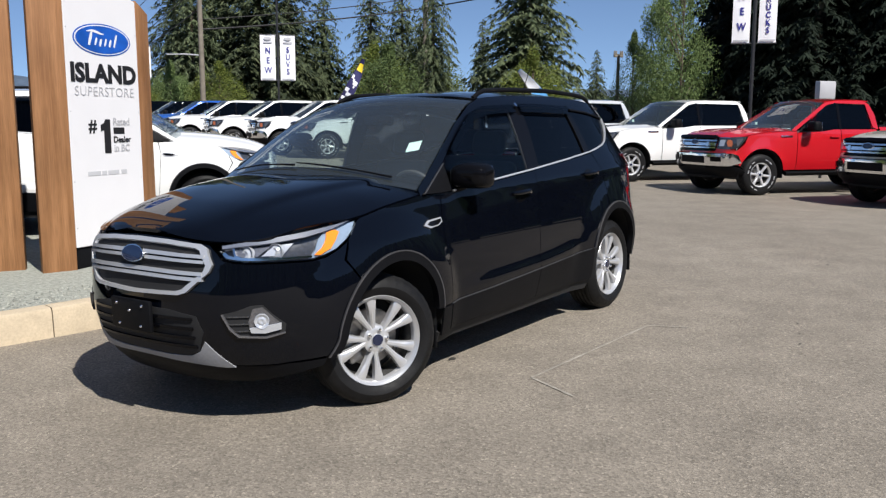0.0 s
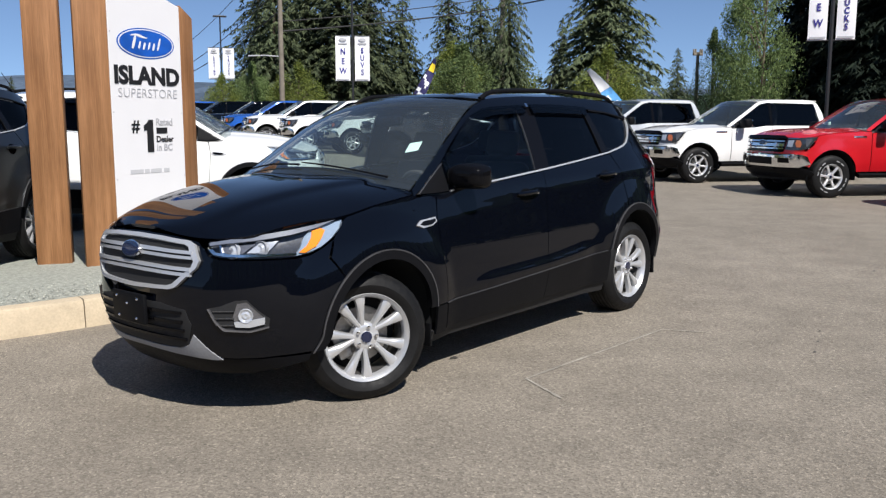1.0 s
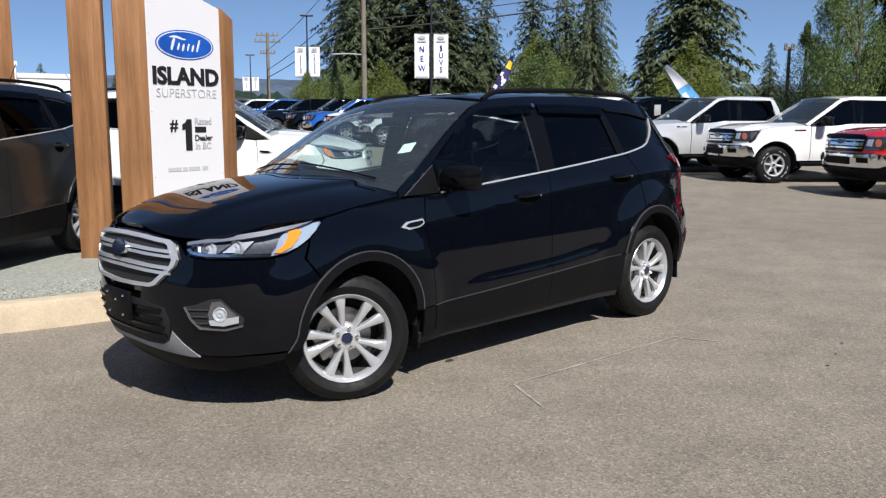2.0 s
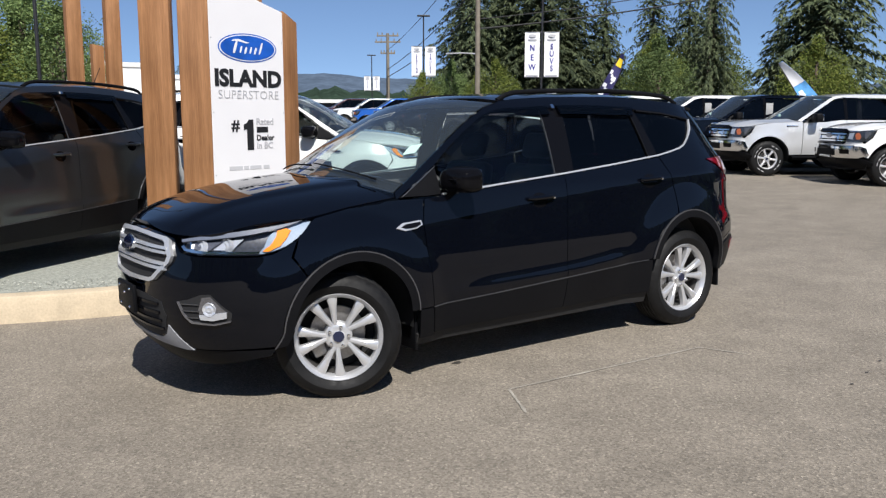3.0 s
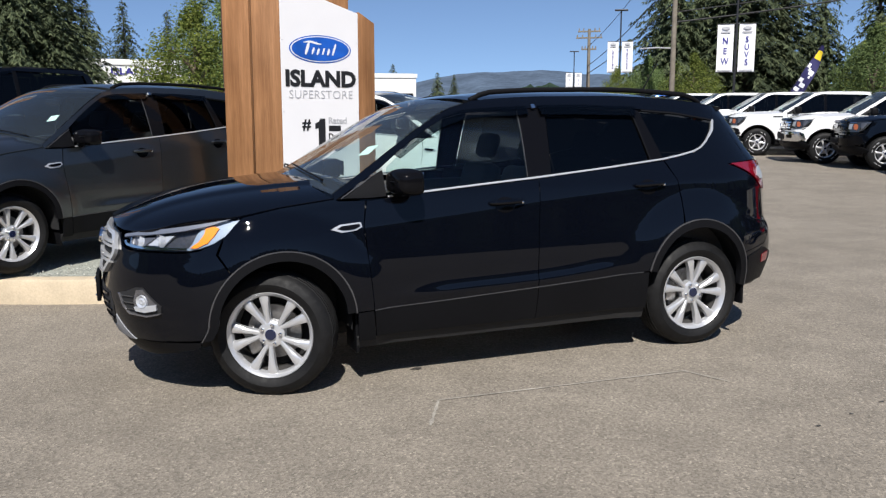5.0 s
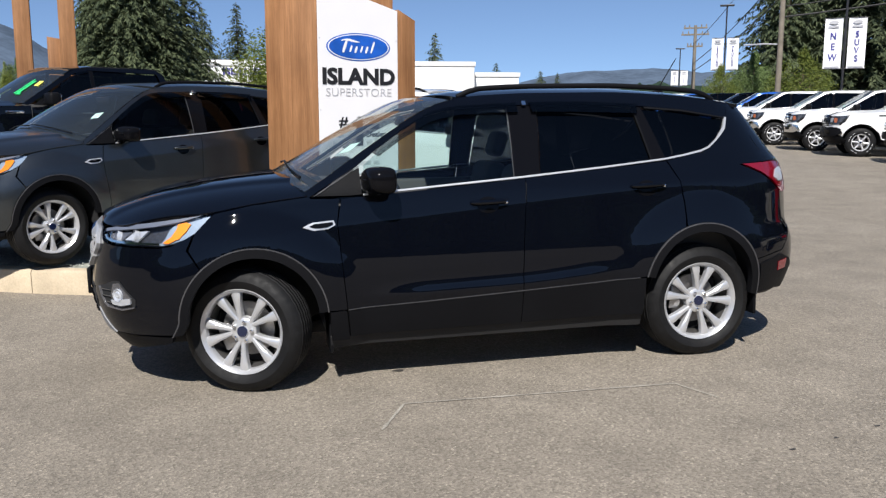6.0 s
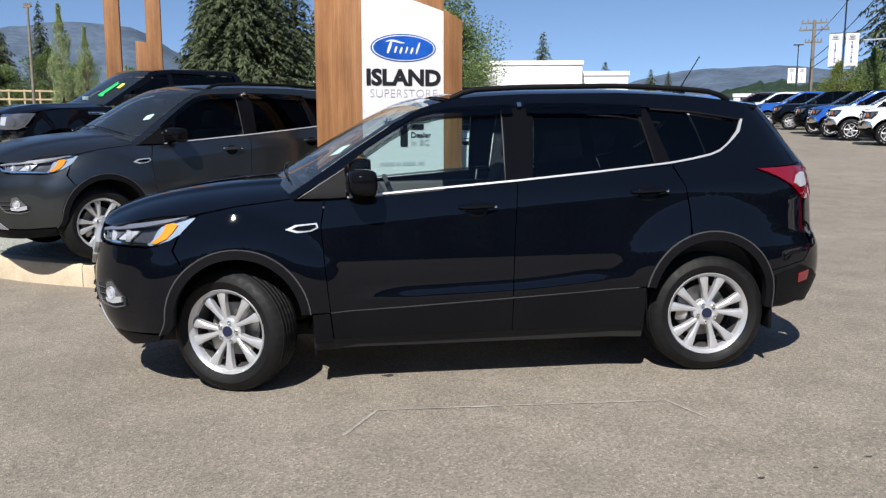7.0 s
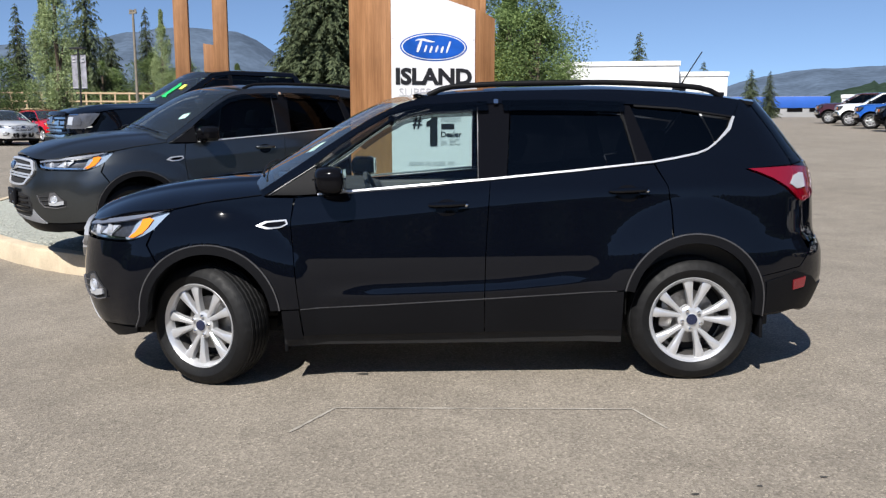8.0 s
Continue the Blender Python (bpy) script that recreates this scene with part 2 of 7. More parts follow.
class Shell:
    """The skin of a car body. Nose towards -x, wheels on z = 0. A place on it is (a, z): a runs from the nose's middle (0) round the
    corner (1) along the side to the tail; a > 0 is the side at -y."""

    def __init__(self, section, nose, tail, xc, xr, pn, pt, bump=None, plan=None):
        self.section, self.nose, self.tail, self.xc, self.xr, self.pn, self.pt = section, nose, tail, xc, xr, pn, pt
        self.bump = bump or (lambda x, z: 0.0)
        self.plan = plan or (lambda x, z: 1.0)
        self.mid = xr - xc
        self.net = 1.0

    def wide(self, x, z):
        return self.section(z) * self.plan(x, z) + self.bump(x, z)

    def half(self, x, z):
        w = self.wide(x, z)
        if x < self.xc:
            q = min(1.0, (self.xc - x) / (self.xc - self.nose(z)))
            w *= (1 - q ** self.pn) ** (1 / self.pn)
        elif x > self.xr:
            q = min(1.0, (x - self.xr) / (self.tail(z) - self.xr))
            w *= (1 - q ** self.pt) ** (1 / self.pt)
        return w

    def front(self, y, z):
        q = min(1.0, abs(y) / self.wide(self.xc, z))
        return self.xc - (self.xc - self.nose(z)) * (1 - q ** self.pn) ** (1 / self.pn)

    @staticmethod
    def _round(k, p):
        c, n = max(0.0, math.cos(k * math.pi / 2)), max(0.0, math.sin(k * math.pi / 2))
        d = (c ** p + n ** p) ** (1 / p)
        return c / d, n / d

    def of_x(self, x, z):
        if x < self.xc:
            q = min(1.0, (self.xc - x) / (self.xc - self.nose(z)))
            return math.atan2((1 - q ** self.pn) ** (1 / self.pn), q) / (math.pi / 2)
        if x > self.xr:
            q = min(1.0, (x - self.xr) / (self.tail(z) - self.xr))
            return 2 + self.mid - math.atan2((1 - q ** self.pt) ** (1 / self.pt), q) / (math.pi / 2)
        return 1 + x - self.xc

    def of_y(self, y, z, rear=False):
        p = self.pt if rear else self.pn
        q = min(1.0, abs(y) / self.wide(self.xr if rear else self.xc, z))
        a = math.atan2(q, (1 - q ** p) ** (1 / p)) / (math.pi / 2)
        a = 2 + self.mid - a if rear else a
        return a if y >= 0 else -a

    def spot(self, a, z):
        k, s = abs(a), (-1.0 if a >= 0 else 1.0)
        if k <= 1:
            c, n = self._round(k, self.pn)
            x = self.xc - (self.xc - self.nose(z)) * c
            y = self.wide(x, z) * n
        elif k <= 1 + self.mid:
            x = self.xc + k - 1
            y = self.wide(x, z)
        else:
            n, c = self._round(min(1.0, k - 1 - self.mid), self.pt)
            x = self.xr + (self.tail(z) - self.xr) * c
            y = self.wide(x, z) * n
        return Vector((x, s * y, z))

    def normal(self, a, z):
        h = 0.004
        u = self.spot(a + h, z) - self.spot(a - h, z)
        v = self.spot(a, z + h) - self.spot(a, z - h)
        n = u.cross(v)
        if n.length < 1e-9:
            return Vector((-1 if abs(a) < 1 else 1, 0, 0))
        n.normalize()
        p = self.spot(a, z)
        if n.dot(Vector((p.x * 0.3, p.y, 0)) + Vector((-1 if abs(a) < 0.6 else 0, 0, 0))) < 0:
            n = -n
        return n

    # outlines
    def side(self, pts, n=6):
        return self._dense(pts, n, lambda x, z: self.of_x(x, z))

    def face(self, pts, n=6):
        return self._dense(pts, n, lambda y, z: self.of_y(y, z))

    def back(self, pts, n=6):
        return self._dense(pts, n, lambda y, z: self.of_y(y, z, True))

    @staticmethod
    def _dense(pts, n, conv):
        out = []
        for (p, q), (r, s) in zip(pts, pts[1:] + pts[:1]):
            k = max(1, min(n, int(math.hypot(r - p, s - q) / 0.03)))
            for i in range(k):
                t = i / k
                u, v = p + (r - p) * t, q + (s - q) * t
                out.append((conv(u, v), v))
        return out


def inset(pts, g):
    """The outline drawn in by g."""
    area = sum(p[0] * q[1] - q[0] * p[1] for p, q in zip(pts, pts[1:] + pts[:1]))
    s = 1 if area > 0 else -1
    out = []
    for i, p in enumerate(pts):
        a, c = Vector(pts[i - 1]), Vector(pts[(i + 1) % len(pts)])
        p = Vector(p)
        d1, d2 = (p - a), (c - p)
        if d1.length < 1e-7 or d2.length < 1e-7:
            out.append(tuple(p))
            continue
        n1, n2 = Vector((-d1.y, d1.x)).normalized() * s, Vector((-d2.y, d2.x)).normalized() * s
        n = n1 + n2
        n = n / max(0.5, n.length_squared / 2) if n.length > 1e-6 else n1
        out.append(tuple(p + n * g))
    return out


def skin(shell, pts, off=0.0, depth=0.012, da=0.05, dz=0.045, gap=0.0025):
    """A piece of a car's skin: the outline pts in (a, z), cut into a fine net, laid on the shell and folded in at its edges."""
    da, dz = da * shell.net, dz * shell.net
    if gap:
        pts = inset(pts, gap)
    bm = bmesh.new()
    clean = []
    for p in pts:
        if not clean or math.hypot(p[0] - clean[-1][0], p[1] - clean[-1][1]) > 1e-5:
            clean.append(p)
    bm.faces.new([bm.verts.new((a, z, 0)) for a, z in clean])
    for axis, step in ((0, da), (1, dz)):
        lo, hi = min(p[axis] for p in clean), max(p[axis] for p in clean)
        no = (1, 0, 0) if axis == 0 else (0, 1, 0)
        k = math.floor(lo / step) + 1
        while k * step < hi - 1e-6:
            bmesh.ops.bisect_plane(bm, geom=bm.verts[:] + bm.edges[:] + bm.faces[:], dist=1e-5, plane_co=[c * k * step for c in no], plane_no=no)
            k += 1
    if depth:
        r = bmesh.ops.extrude_edge_only(bm, edges=[e for e in bm.edges if e.is_boundary])
        for v in r["geom"]:
            if isinstance(v, bmesh.types.BMVert):
                v.co.z = -1
    for v in bm.verts:
        a, z, k = v.co
        v.co = shell.spot(a, z) + shell.normal(a, z) * (off + k * depth)
    bmesh.ops.recalc_face_normals(bm, faces=bm.faces)
    big = max(bm.faces, key=lambda f: f.calc_area())
    c = big.calc_center_median()
    if big.normal.dot(Vector((c.x * 0.3, c.y, 0))) < 0:
        bmesh.ops.reverse_faces(bm, faces=bm.faces)
    return bm


def mirrored(ob, parent=None):
    """The same part on the other side."""
    me = ob.data.copy()
    me.transform(Matrix.Diagonal((1, -1, 1, 1)))
    me.flip_normals()
    o = new(ob.name.split(".")[0], me)
    o.parent = parent or ob.parent
    if "label" in ob:
        o["label"] = ob["label"]
    return o


def sheet(fn, nu, nv, depth=0.0, outward=Vector((0, 0, 1))):
    """A net of fn(u, v), u and v from 0 to 1, folded down at its rim by depth."""
    bm = bmesh.new()
    g = [[bm.verts.new(fn(i / nu, j / nv)) for j in range(nv + 1)] for i in range(nu + 1)]
    for i in range(nu):
        for j in range(nv):
            bm.faces.new((g[i][j], g[i + 1][j], g[i + 1][j + 1], g[i][j + 1]))
    bmesh.ops.recalc_face_normals(bm, faces=bm.faces)
    f = max(bm.faces, key=lambda q: q.calc_area())
    if f.normal.dot(outward) < 0:
        bmesh.ops.reverse_faces(bm, faces=bm.faces)
    if depth:
        bm.normal_update()
        nm = {v: v.normal.copy() for v in bm.verts}
        r = bmesh.ops.extrude_edge_only(bm, edges=[e for e in bm.edges if e.is_boundary])
        news = [v for v in r["geom"] if isinstance(v, bmesh.types.BMVert)]
        old = {}
        for v in nm:
            old.setdefault(tuple(round(c, 5) for c in v.co), nm[v])
        for v in news:
            v.co -= old[tuple(round(c, 5) for c in v.co)] * depth
    return bm


def arc(cx, cz, r, a0, a1, n=14):
    return [(cx + r * math.cos(radians(a0 + (a1 - a0) * i / n)), cz + r * math.sin(radians(a0 + (a1 - a0) * i / n))) for i in range(n + 1)]


def letters(body, size, m, material, parent, name="lettering", wide=1.0, bold=0.0, depth=0.002, spacing=1.0, align="CENTER"):
    """Raised letters in the built-in font, turned into a mesh; m: their pose, reading along x, up along y."""
    cu = bpy.data.curves.new(name, "FONT")
    cu.body, cu.size, cu.extrude, cu.offset, cu.align_x, cu.align_y = body, size, depth, bold, align, "CENTER"
    cu.space_character = spacing
    cu.resolution_u = 3
    tmp = bpy.data.objects.new("tmp", cu)
    scene.collection.objects.link(tmp)
    me = bpy.data.meshes.new_from_object(tmp.evaluated_get(bpy.context.evaluated_depsgraph_get()))
    bpy.data.objects.remove(tmp)
    me.name = name
    me.transform(m @ Matrix.Diagonal((wide, 1, 1, 1)))
    me.materials.clear()
    me.materials.append(material)
    ob = new(name, me)
    ob.parent = parent
    return ob

# ---- the compact SUV ----
FRONT_ARCH, REAR_ARCH = (-1.31, 0.41, 0.395), (1.335, 0.443, 0.385)      # middle x, z and radius of the wheel openings


def opening(arch, a0, a1, n, off=0.0):
    """The edge of a wheel opening: round above its middle, upright below."""
    cx, cz, r = arch
    out = []
    for i in range(n + 1):
        a = radians(a0 + (a1 - a0) * i / n)
        side = math.cos(a) if math.sin(a) >= 0 else math.copysign(1.0, math.cos(a))
        foot = 0.5 * (r + off) * math.sin(a) if math.sin(a) < 0 and math.cos(a) < 0 and cx < 0 else 0.0
        out.append((cx + (r + off) * side + foot, cz + (r + off) * math.sin(a)))
    return out


def suv_shell():
    section = curve_of([(0.18, 0.800), (0.30, 0.845), (0.42, 0.866), (0.50, 0.876), (0.56, 0.882), (0.64, 0.8850), (0.70, 0.8840), (0.75, 0.8805), (0.85, 0.8710), (0.95, 0.8620),
                        (1.06, 0.853), (1.13, 0.832), (1.20, 0.809), (1.35, 0.754), (1.50, 0.687), (1.56, 0.649), (1.60, 0.609), (1.64, 0.549)])
    nose = curve_of([(0.18, -2.04), (0.28, -2.14), (0.40, -2.20), (0.55, -2.23), (0.65, -2.225), (0.78, -2.205), (0.86, -2.19), (0.92, -2.155), (0.97, -2.10), (1.02, -2.02), (1.10, -1.80), (1.6, -1.6)])
    tail = curve_of([(0.25, 2.10), (0.42, 2.20), (0.55, 2.24), (0.68, 2.235), (0.80, 2.18), (1.0, 2.17), (1.15, 2.15), (1.30, 2.05), (1.45, 1.94), (1.55, 1.86), (1.64, 1.82)])

    crease = curve_of([(-1.0, 0.500), (-0.775, 0.503), (0.20, 0.524), (0.69, 0.563), (1.0, 0.590)])

    def bump(x, z):
        # fenders swell towards the wheel openings
        b = 0.0
        for (cx, cz, r0), rise, reach, p in ((FRONT_ARCH, 0.040, 0.195, 1.7), (REAR_ARCH, 0.034, 0.185, 1.25)):
            u = (math.hypot(x - cx, max(0.0, z - cz)) - r0) / reach
            if u < 1:
                b += rise * (1 - max(0.0, u) ** p)
        # the shoulder leans in above its line, which climbs towards the tail
        b -= 0.13 * min(0.148, max(0.0, z - 0.90 - 0.0805 * (max(-1.3, min(1.5, x)) + 0.83)))
        # a ledge along the foot of the doors, sharp at its edge
        t = z - crease(x)
        jut = 0.021 * max(0.0, min(1.0, (x + 0.80) / 0.42)) * max(0.0, min(1.0, (0.93 - x) / 0.30))
        if jut > 0 and t < 0.085:
            b += jut * ((1 - t / 0.085) ** 2 if t > 0 else max(0.0, 1 + t / 0.24))
        return b

    def plan(x, z):
        k = max(0.0, min(1.0, (z - 1.0) / 0.5))
        return 1 - k * (0.030 * max(0.0, x - 0.5) ** 2 + 0.02 * max(0.0, -x) ** 2)
    return Shell(section, nose, tail, -1.15, 1.20, 2.8, 3.2, bump, plan)


def wheel_set(name, rim_r, tyre_r, width, spokes, parent, m, paint=None, seg=120):
    """An alloy wheel with its tyre, brake and nuts; outer face towards -y."""
    h = width / 2
    bm = lathe([(rim_r * 0.885, -h + 0.048), (rim_r * 0.895, -h + 0.026), (rim_r * 0.925, -h + 0.010), (rim_r * 0.968, -h + 0.002), (rim_r * 0.99, -h - 0.004),
                (rim_r * 1.015, -h + 0.004), (rim_r * 0.99, -h + 0.02), (rim_r * 0.95, -h + 0.045)], seg // 2)
    hub = [(0.0005, -h + 0.020), (0.030, -h + 0.020), (0.034, -h + 0.026), (0.060, -h + 0.026), (0.074, -h + 0.034), (0.078, -h + 0.075), (0.0005, -h + 0.078)]
    bmesh.ops.recalc_face_normals(bm, faces=bm.faces)
    w = part(name, bm, paint or M_ALLOY, parent, "silver alloy wheel with split spokes" if spokes == 10 else "alloy wheel with broad spokes")
    w.matrix_basis = m
    part("hub", lathe(hub, 40), paint or M_ALLOY, w)
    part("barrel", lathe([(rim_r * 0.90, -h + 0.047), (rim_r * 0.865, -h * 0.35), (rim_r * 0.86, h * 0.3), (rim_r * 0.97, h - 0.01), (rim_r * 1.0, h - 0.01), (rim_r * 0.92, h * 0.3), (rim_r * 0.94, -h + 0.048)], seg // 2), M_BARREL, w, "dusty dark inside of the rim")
    part("dust_shield", lathe([(0.040, 0.050), (rim_r * 0.84, 0.050), (rim_r * 0.86, 0.056), (rim_r * 0.84, 0.060), (0.040, 0.060)], seg // 2), M_DARK, w)
    # spokes, one by one
    first = {}
    fans = 6 if spokes == 6 else 5
    for k in range(fans):
        for s in (-1, 1) if spokes == 10 else (0,):
            pos = Matrix.Rotation(-2 * math.pi * k / fans, 4, "Y")
            if s in first:
                o = new("spoke", first[s].data)
                o.parent, o.matrix_basis = w, pos
                continue
            sb = bmesh.new()
            w0, w1 = (0.021, 0.060) if spokes == 10 else (0.036, 0.052)
            r0, r1 = 0.050, rim_r * 0.955
            prev = None
            for i in range(7):
                t = i / 6
                r = r0 + (r1 - r0) * t
                a = math.pi / 2 + (s * math.asin((0.005 + 0.052 * t) / r) if spokes == 10 else 0.0)
                wd = (w0 + (w1 - w0) * t ** 2.0) / 2 * (1 + 0.25 * (1 - t) ** 3)
                yf = -h + 0.030 - 0.004 * t - 0.016 * math.sin(t * math.pi * 0.5) + (0.006 if t > 0.95 else 0)
                yb = yf + 0.042 - 0.012 * t
                d, q = Vector((math.cos(a), 0, math.sin(a))), Vector((-math.sin(a), 0, math.cos(a)))
                ring = [sb.verts.new(d * r + q * u * wd + Vector((0, y, 0))) for u, y in ((-1.15, yb), (-1.0, yf + 0.007), (-0.45, yf), (0.45, yf), (1.0, yf + 0.007), (1.15, yb))]
                if prev:
                    for j in range(6):
                        sb.faces.new((prev[j], prev[(j + 1) % 6], ring[(j + 1) % 6], ring[j]))
                prev = ring
            bmesh.ops.recalc_face_normals(sb, faces=sb.faces)
            first[s] = part("spoke", sb, paint or M_ALLOY, w)
            first[s].matrix_basis = pos
    # tyre with grooved tread
    R, r0 = tyre_r, rim_r * 0.985
    prof = [(r0, -h + 0.006), (r0 + 0.012, -h - 0.008), (r0 + (R - r0) * 0.45, -h - 0.018), (R - 0.030, -h - 0.006), (R - 0.010, -h + 0.014), (R - 0.003, -h + 0.028)]
    y = -h + 0.030
    n_rib = 5
    rib = (2 * h - 0.060) / n_rib
    for i in range(n_rib):
        crown = 0.003 * (1 - ((i + 0.5) / n_rib * 2 - 1) ** 2)
        prof += [(R + crown - 0.008, y + 0.0005), (R + crown, y + 0.003), (R + crown, y + rib - 0.009), (R + crown - 0.008, y + rib - 0.006)]
        y += rib
    prof += [(R - 0.003, h - 0.028), (R - 0.010, h - 0.014), (R - 0.030, h + 0.006), (r0 + (R - r0) * 0.45, h + 0.018), (r0 + 0.012, h + 0.008), (r0, h - 0.006)]
    tb = lathe(prof, seg)
    tb.verts.ensure_lookup_table()
    for i, v in enumerate(tb.verts):
        rad = math.hypot(v.co.x, v.co.z)
        if rad > R - 0.034 and (i % seg) % 3 == 0:
            f = 1 - 0.0022 / rad
            v.co.x *= f
            v.co.z *= f
    part("tyre", tb, M_TYRE, w, "black tyre with grooved tread")
    part("hub_cap", disc(0.030, -h + 0.012, -h + 0.024, 28, 0.003), M_OVAL, w, "dark blue hub cap")
    nut = lathe([(0.0005, -h + 0.006), (0.006, -h + 0.006), (0.0095, -h + 0.010), (0.0095, -h + 0.036), (0.013, -h + 0.038)], 12)
    nm = None
    for k in range(5):
        a = 2 * math.pi * (k + 0.5) / 5 + math.pi / 2
        pos = Matrix.Translation((0.054 * math.cos(a), 0, 0.054 * math.sin(a)))
        if nm is None:
            nm = part("lug_nut", nut, M_CHROME, w)
            nm.matrix_basis = pos
        else:
            o = new("lug_nut", nm.data)
            o.parent, o.matrix_basis = w, pos
    part("brake_disc", lathe([(0.045, 0.0), (0.150, 0.0), (0.152, 0.012), (0.150, 0.024), (0.045, 0.024)], 48), M_STEEL, w, "grey steel brake disc")
    part("brake_caliper", boxed(-0.165, -0.085, -0.035, 0.05, -0.075, 0.075, 0.014), M_STEEL, w)
    return w


def put_wheels(car, front_x, rear_x, hub_y, hub_z, rim_r, tyre_r, width, spokes, steer=0.0, paint=None, seg=120):
    first = None
    for x, turn in ((front_x, steer), (rear_x, 0.0)):
        for s in (-1, 1):
            m = pose(x, s * hub_y, hub_z, 0, 0, turn + (180 if s > 0 else 0)) @ pose(0, 0, 0, 0, 8 if x > 0 else -22, 0)
            if first is None:
                first = wheel_set("wheel", rim_r, tyre_r, width, spokes, car, m, paint, seg)
            else:
                w = copy_thing(first, m)
                w.parent = car




def suv(name, label, paint, at, steer=0.0, bracket=True, group="", coarse=False):
    sh = suv_shell()
    sh.net = 3.6 if coarse else 1.0
    car = thing(name, label, "car", group, at=at)

    def both(nm, pts, material, lab="", **kw):
        o = part(nm, skin(sh, pts, **kw), material, car, lab)
        return o, mirrored(o, car)

    # measured lines of the side
    door_f = [(-0.824, 1.048), (-0.850, 0.913), (-0.842, 0.805), (-0.825, 0.585), (-0.812, 0.438)]
    door_m = [(0.239, 1.130), (0.212, 0.791), (0.199, 0.486)]
    door_r = [(1.130, 1.203), (1.195, 1.081), (1.212, 0.960), (1.214, 0.870)]
    fine = dict(da=0.034, dz=0.014)
    zedge = curve_of([(-2.3, 0.925), (-2.10, 0.918), (-2.0, 0.924), (-1.916, 0.940), (-1.80, 0.957), (-1.688, 0.972), (-1.494, 0.995), (-1.30, 1.030), (-1.0, 1.065), (-0.80, 1.095)])
    # front fender
    both("front_fender", sh.side([(-1.52, 0.972), (-1.494, 0.988), (-1.30, 1.026), (-1.0, 1.061), (-0.985, 1.050), (-0.83, 1.046)] + door_f[1:]
                                 + opening(FRONT_ARCH, 4, 133, 22) + [(-1.640, 0.80), (-1.600, 0.893)]), paint, **fine)
    # front bumper, round the nose
    half = [(sh.of_y(y, z), z) for y, z in ((0.0, 0.935), (0.15, 0.932), (0.30, 0.925), (0.45, 0.905), (0.50, 0.87), (0.53, 0.838), (0.58, 0.824), (0.64, 0.818))]
    half += [(sh.of_x(x, z), z) for x, z in ((-1.90, 0.814), (-1.80, 0.812), (-1.73, 0.822), (-1.66, 0.856), (-1.605, 0.886), (-1.645, 0.80))]
    half += [(sh.of_x(x, z), z) for x, z in opening(FRONT_ARCH, 133, 190, 12)]
    half += [(sh.of_y(y, z), z) for y, z in ((0.70, 0.325), (0.60, 0.325), (0.50, 0.33), (0.40, 0.345), (0.20, 0.36), (0.0, 0.365))]
    full = half + [(-a, z) for a, z in half[::-1] if a > 1e-6]
    part("front_bumper", skin(sh, full, da=0.03, dz=0.022), paint, car, "bumper wrapping round the nose")
    # lower valance in plain plastic
    half = [(sh.of_y(y, z), z) for y, z in ((0.0, 0.36), (0.20, 0.355), (0.40, 0.34), (0.50, 0.326), (0.60, 0.32), (0.70, 0.32))] + [(sh.of_x(x, z), z) for x, z in ((-1.742, 0.328), (-1.750, 0.290), (-1.86, 0.255))]
    half += [(sh.of_y(y, z), z) for y, z in ((0.60, 0.225), (0.30, 0.215), (0.0, 0.21))]
    part("valance", skin(sh, half + [(-a, z) for a, z in half[::-1] if a > 1e-6], off=-0.006, depth=0.03), M_PLASTIC, car, "black plastic lower valance")
    # silver lip with rising ends
    half = [(sh.of_y(y, z), z) for y, z in ((0.0, 0.368), (0.20, 0.366), (0.34, 0.372), (0.40, 0.395), (0.445, 0.452), (0.49, 0.390), (0.545, 0.320), (0.50, 0.318), (0.34, 0.330), (0.15, 0.338), (0.0, 0.340))]
    part("bumper_lip", skin(sh, half + [(-a, z) for a, z in half[::-1] if a > 1e-6], off=0.004, depth=0.03, da=0.03, dz=0.03, gap=0), M_LIP, car, "silver painted bumper lip")
    # lower intake
    half = [(sh.of_y(y, z), z) for y, z in ((0.0, 0.60), (0.25, 0.60), (0.42, 0.575), (0.45, 0.50), (0.40, 0.40), (0.33, 0.375), (0.0, 0.372))]
    part("lower_intake", skin(sh, half + [(-a, z) for a, z in half[::-1] if a > 1e-6], off=0.003, depth=0.01, gap=0), M_DARK, car, "black lower air intake")
    for z in (0.425, 0.47, 0.515, 0.56):
        half = [(sh.of_y(y, q), q) for y, q in ((0.0, z + 0.007), (0.20, z + 0.007), (0.40, z + 0.006), (0.40, z - 0.006), (0.20, z - 0.007), (0.0, z - 0.007))]
        part("intake_slat", skin(sh, half + [(-a, q) for a, q in half[::-1] if a > 1e-6], off=0.012, depth=0.012, gap=0), M_GLOSSBLK, car)
    # grille: dark mesh, chrome frame and three bars
    hexa = [(0.0, 0.918), (0.22, 0.914), (0.42, 0.900), (0.452, 0.888), (0.497, 0.815), (0.485, 0.780), (0.375, 0.685), (0.33, 0.672), (0.0, 0.662)]
    g_in = [(y * 0.94, 0.79 + (z - 0.79) * 0.86) for y, z in hexa]
    fill = [(sh.of_y(y, z), z) for y, z in hexa]
    part("grille_backing", skin(sh, fill + [(-a, z) for a, z in fill[::-1] if a > 1e-6], off=0.004, depth=0.01, gap=0.004), M_DARK, car, "dark mesh behind the grille bars")
    # frame strips, upper and lower half rings
    ring_o = [(sh.of_y(y, z), z) for y, z in hexa]
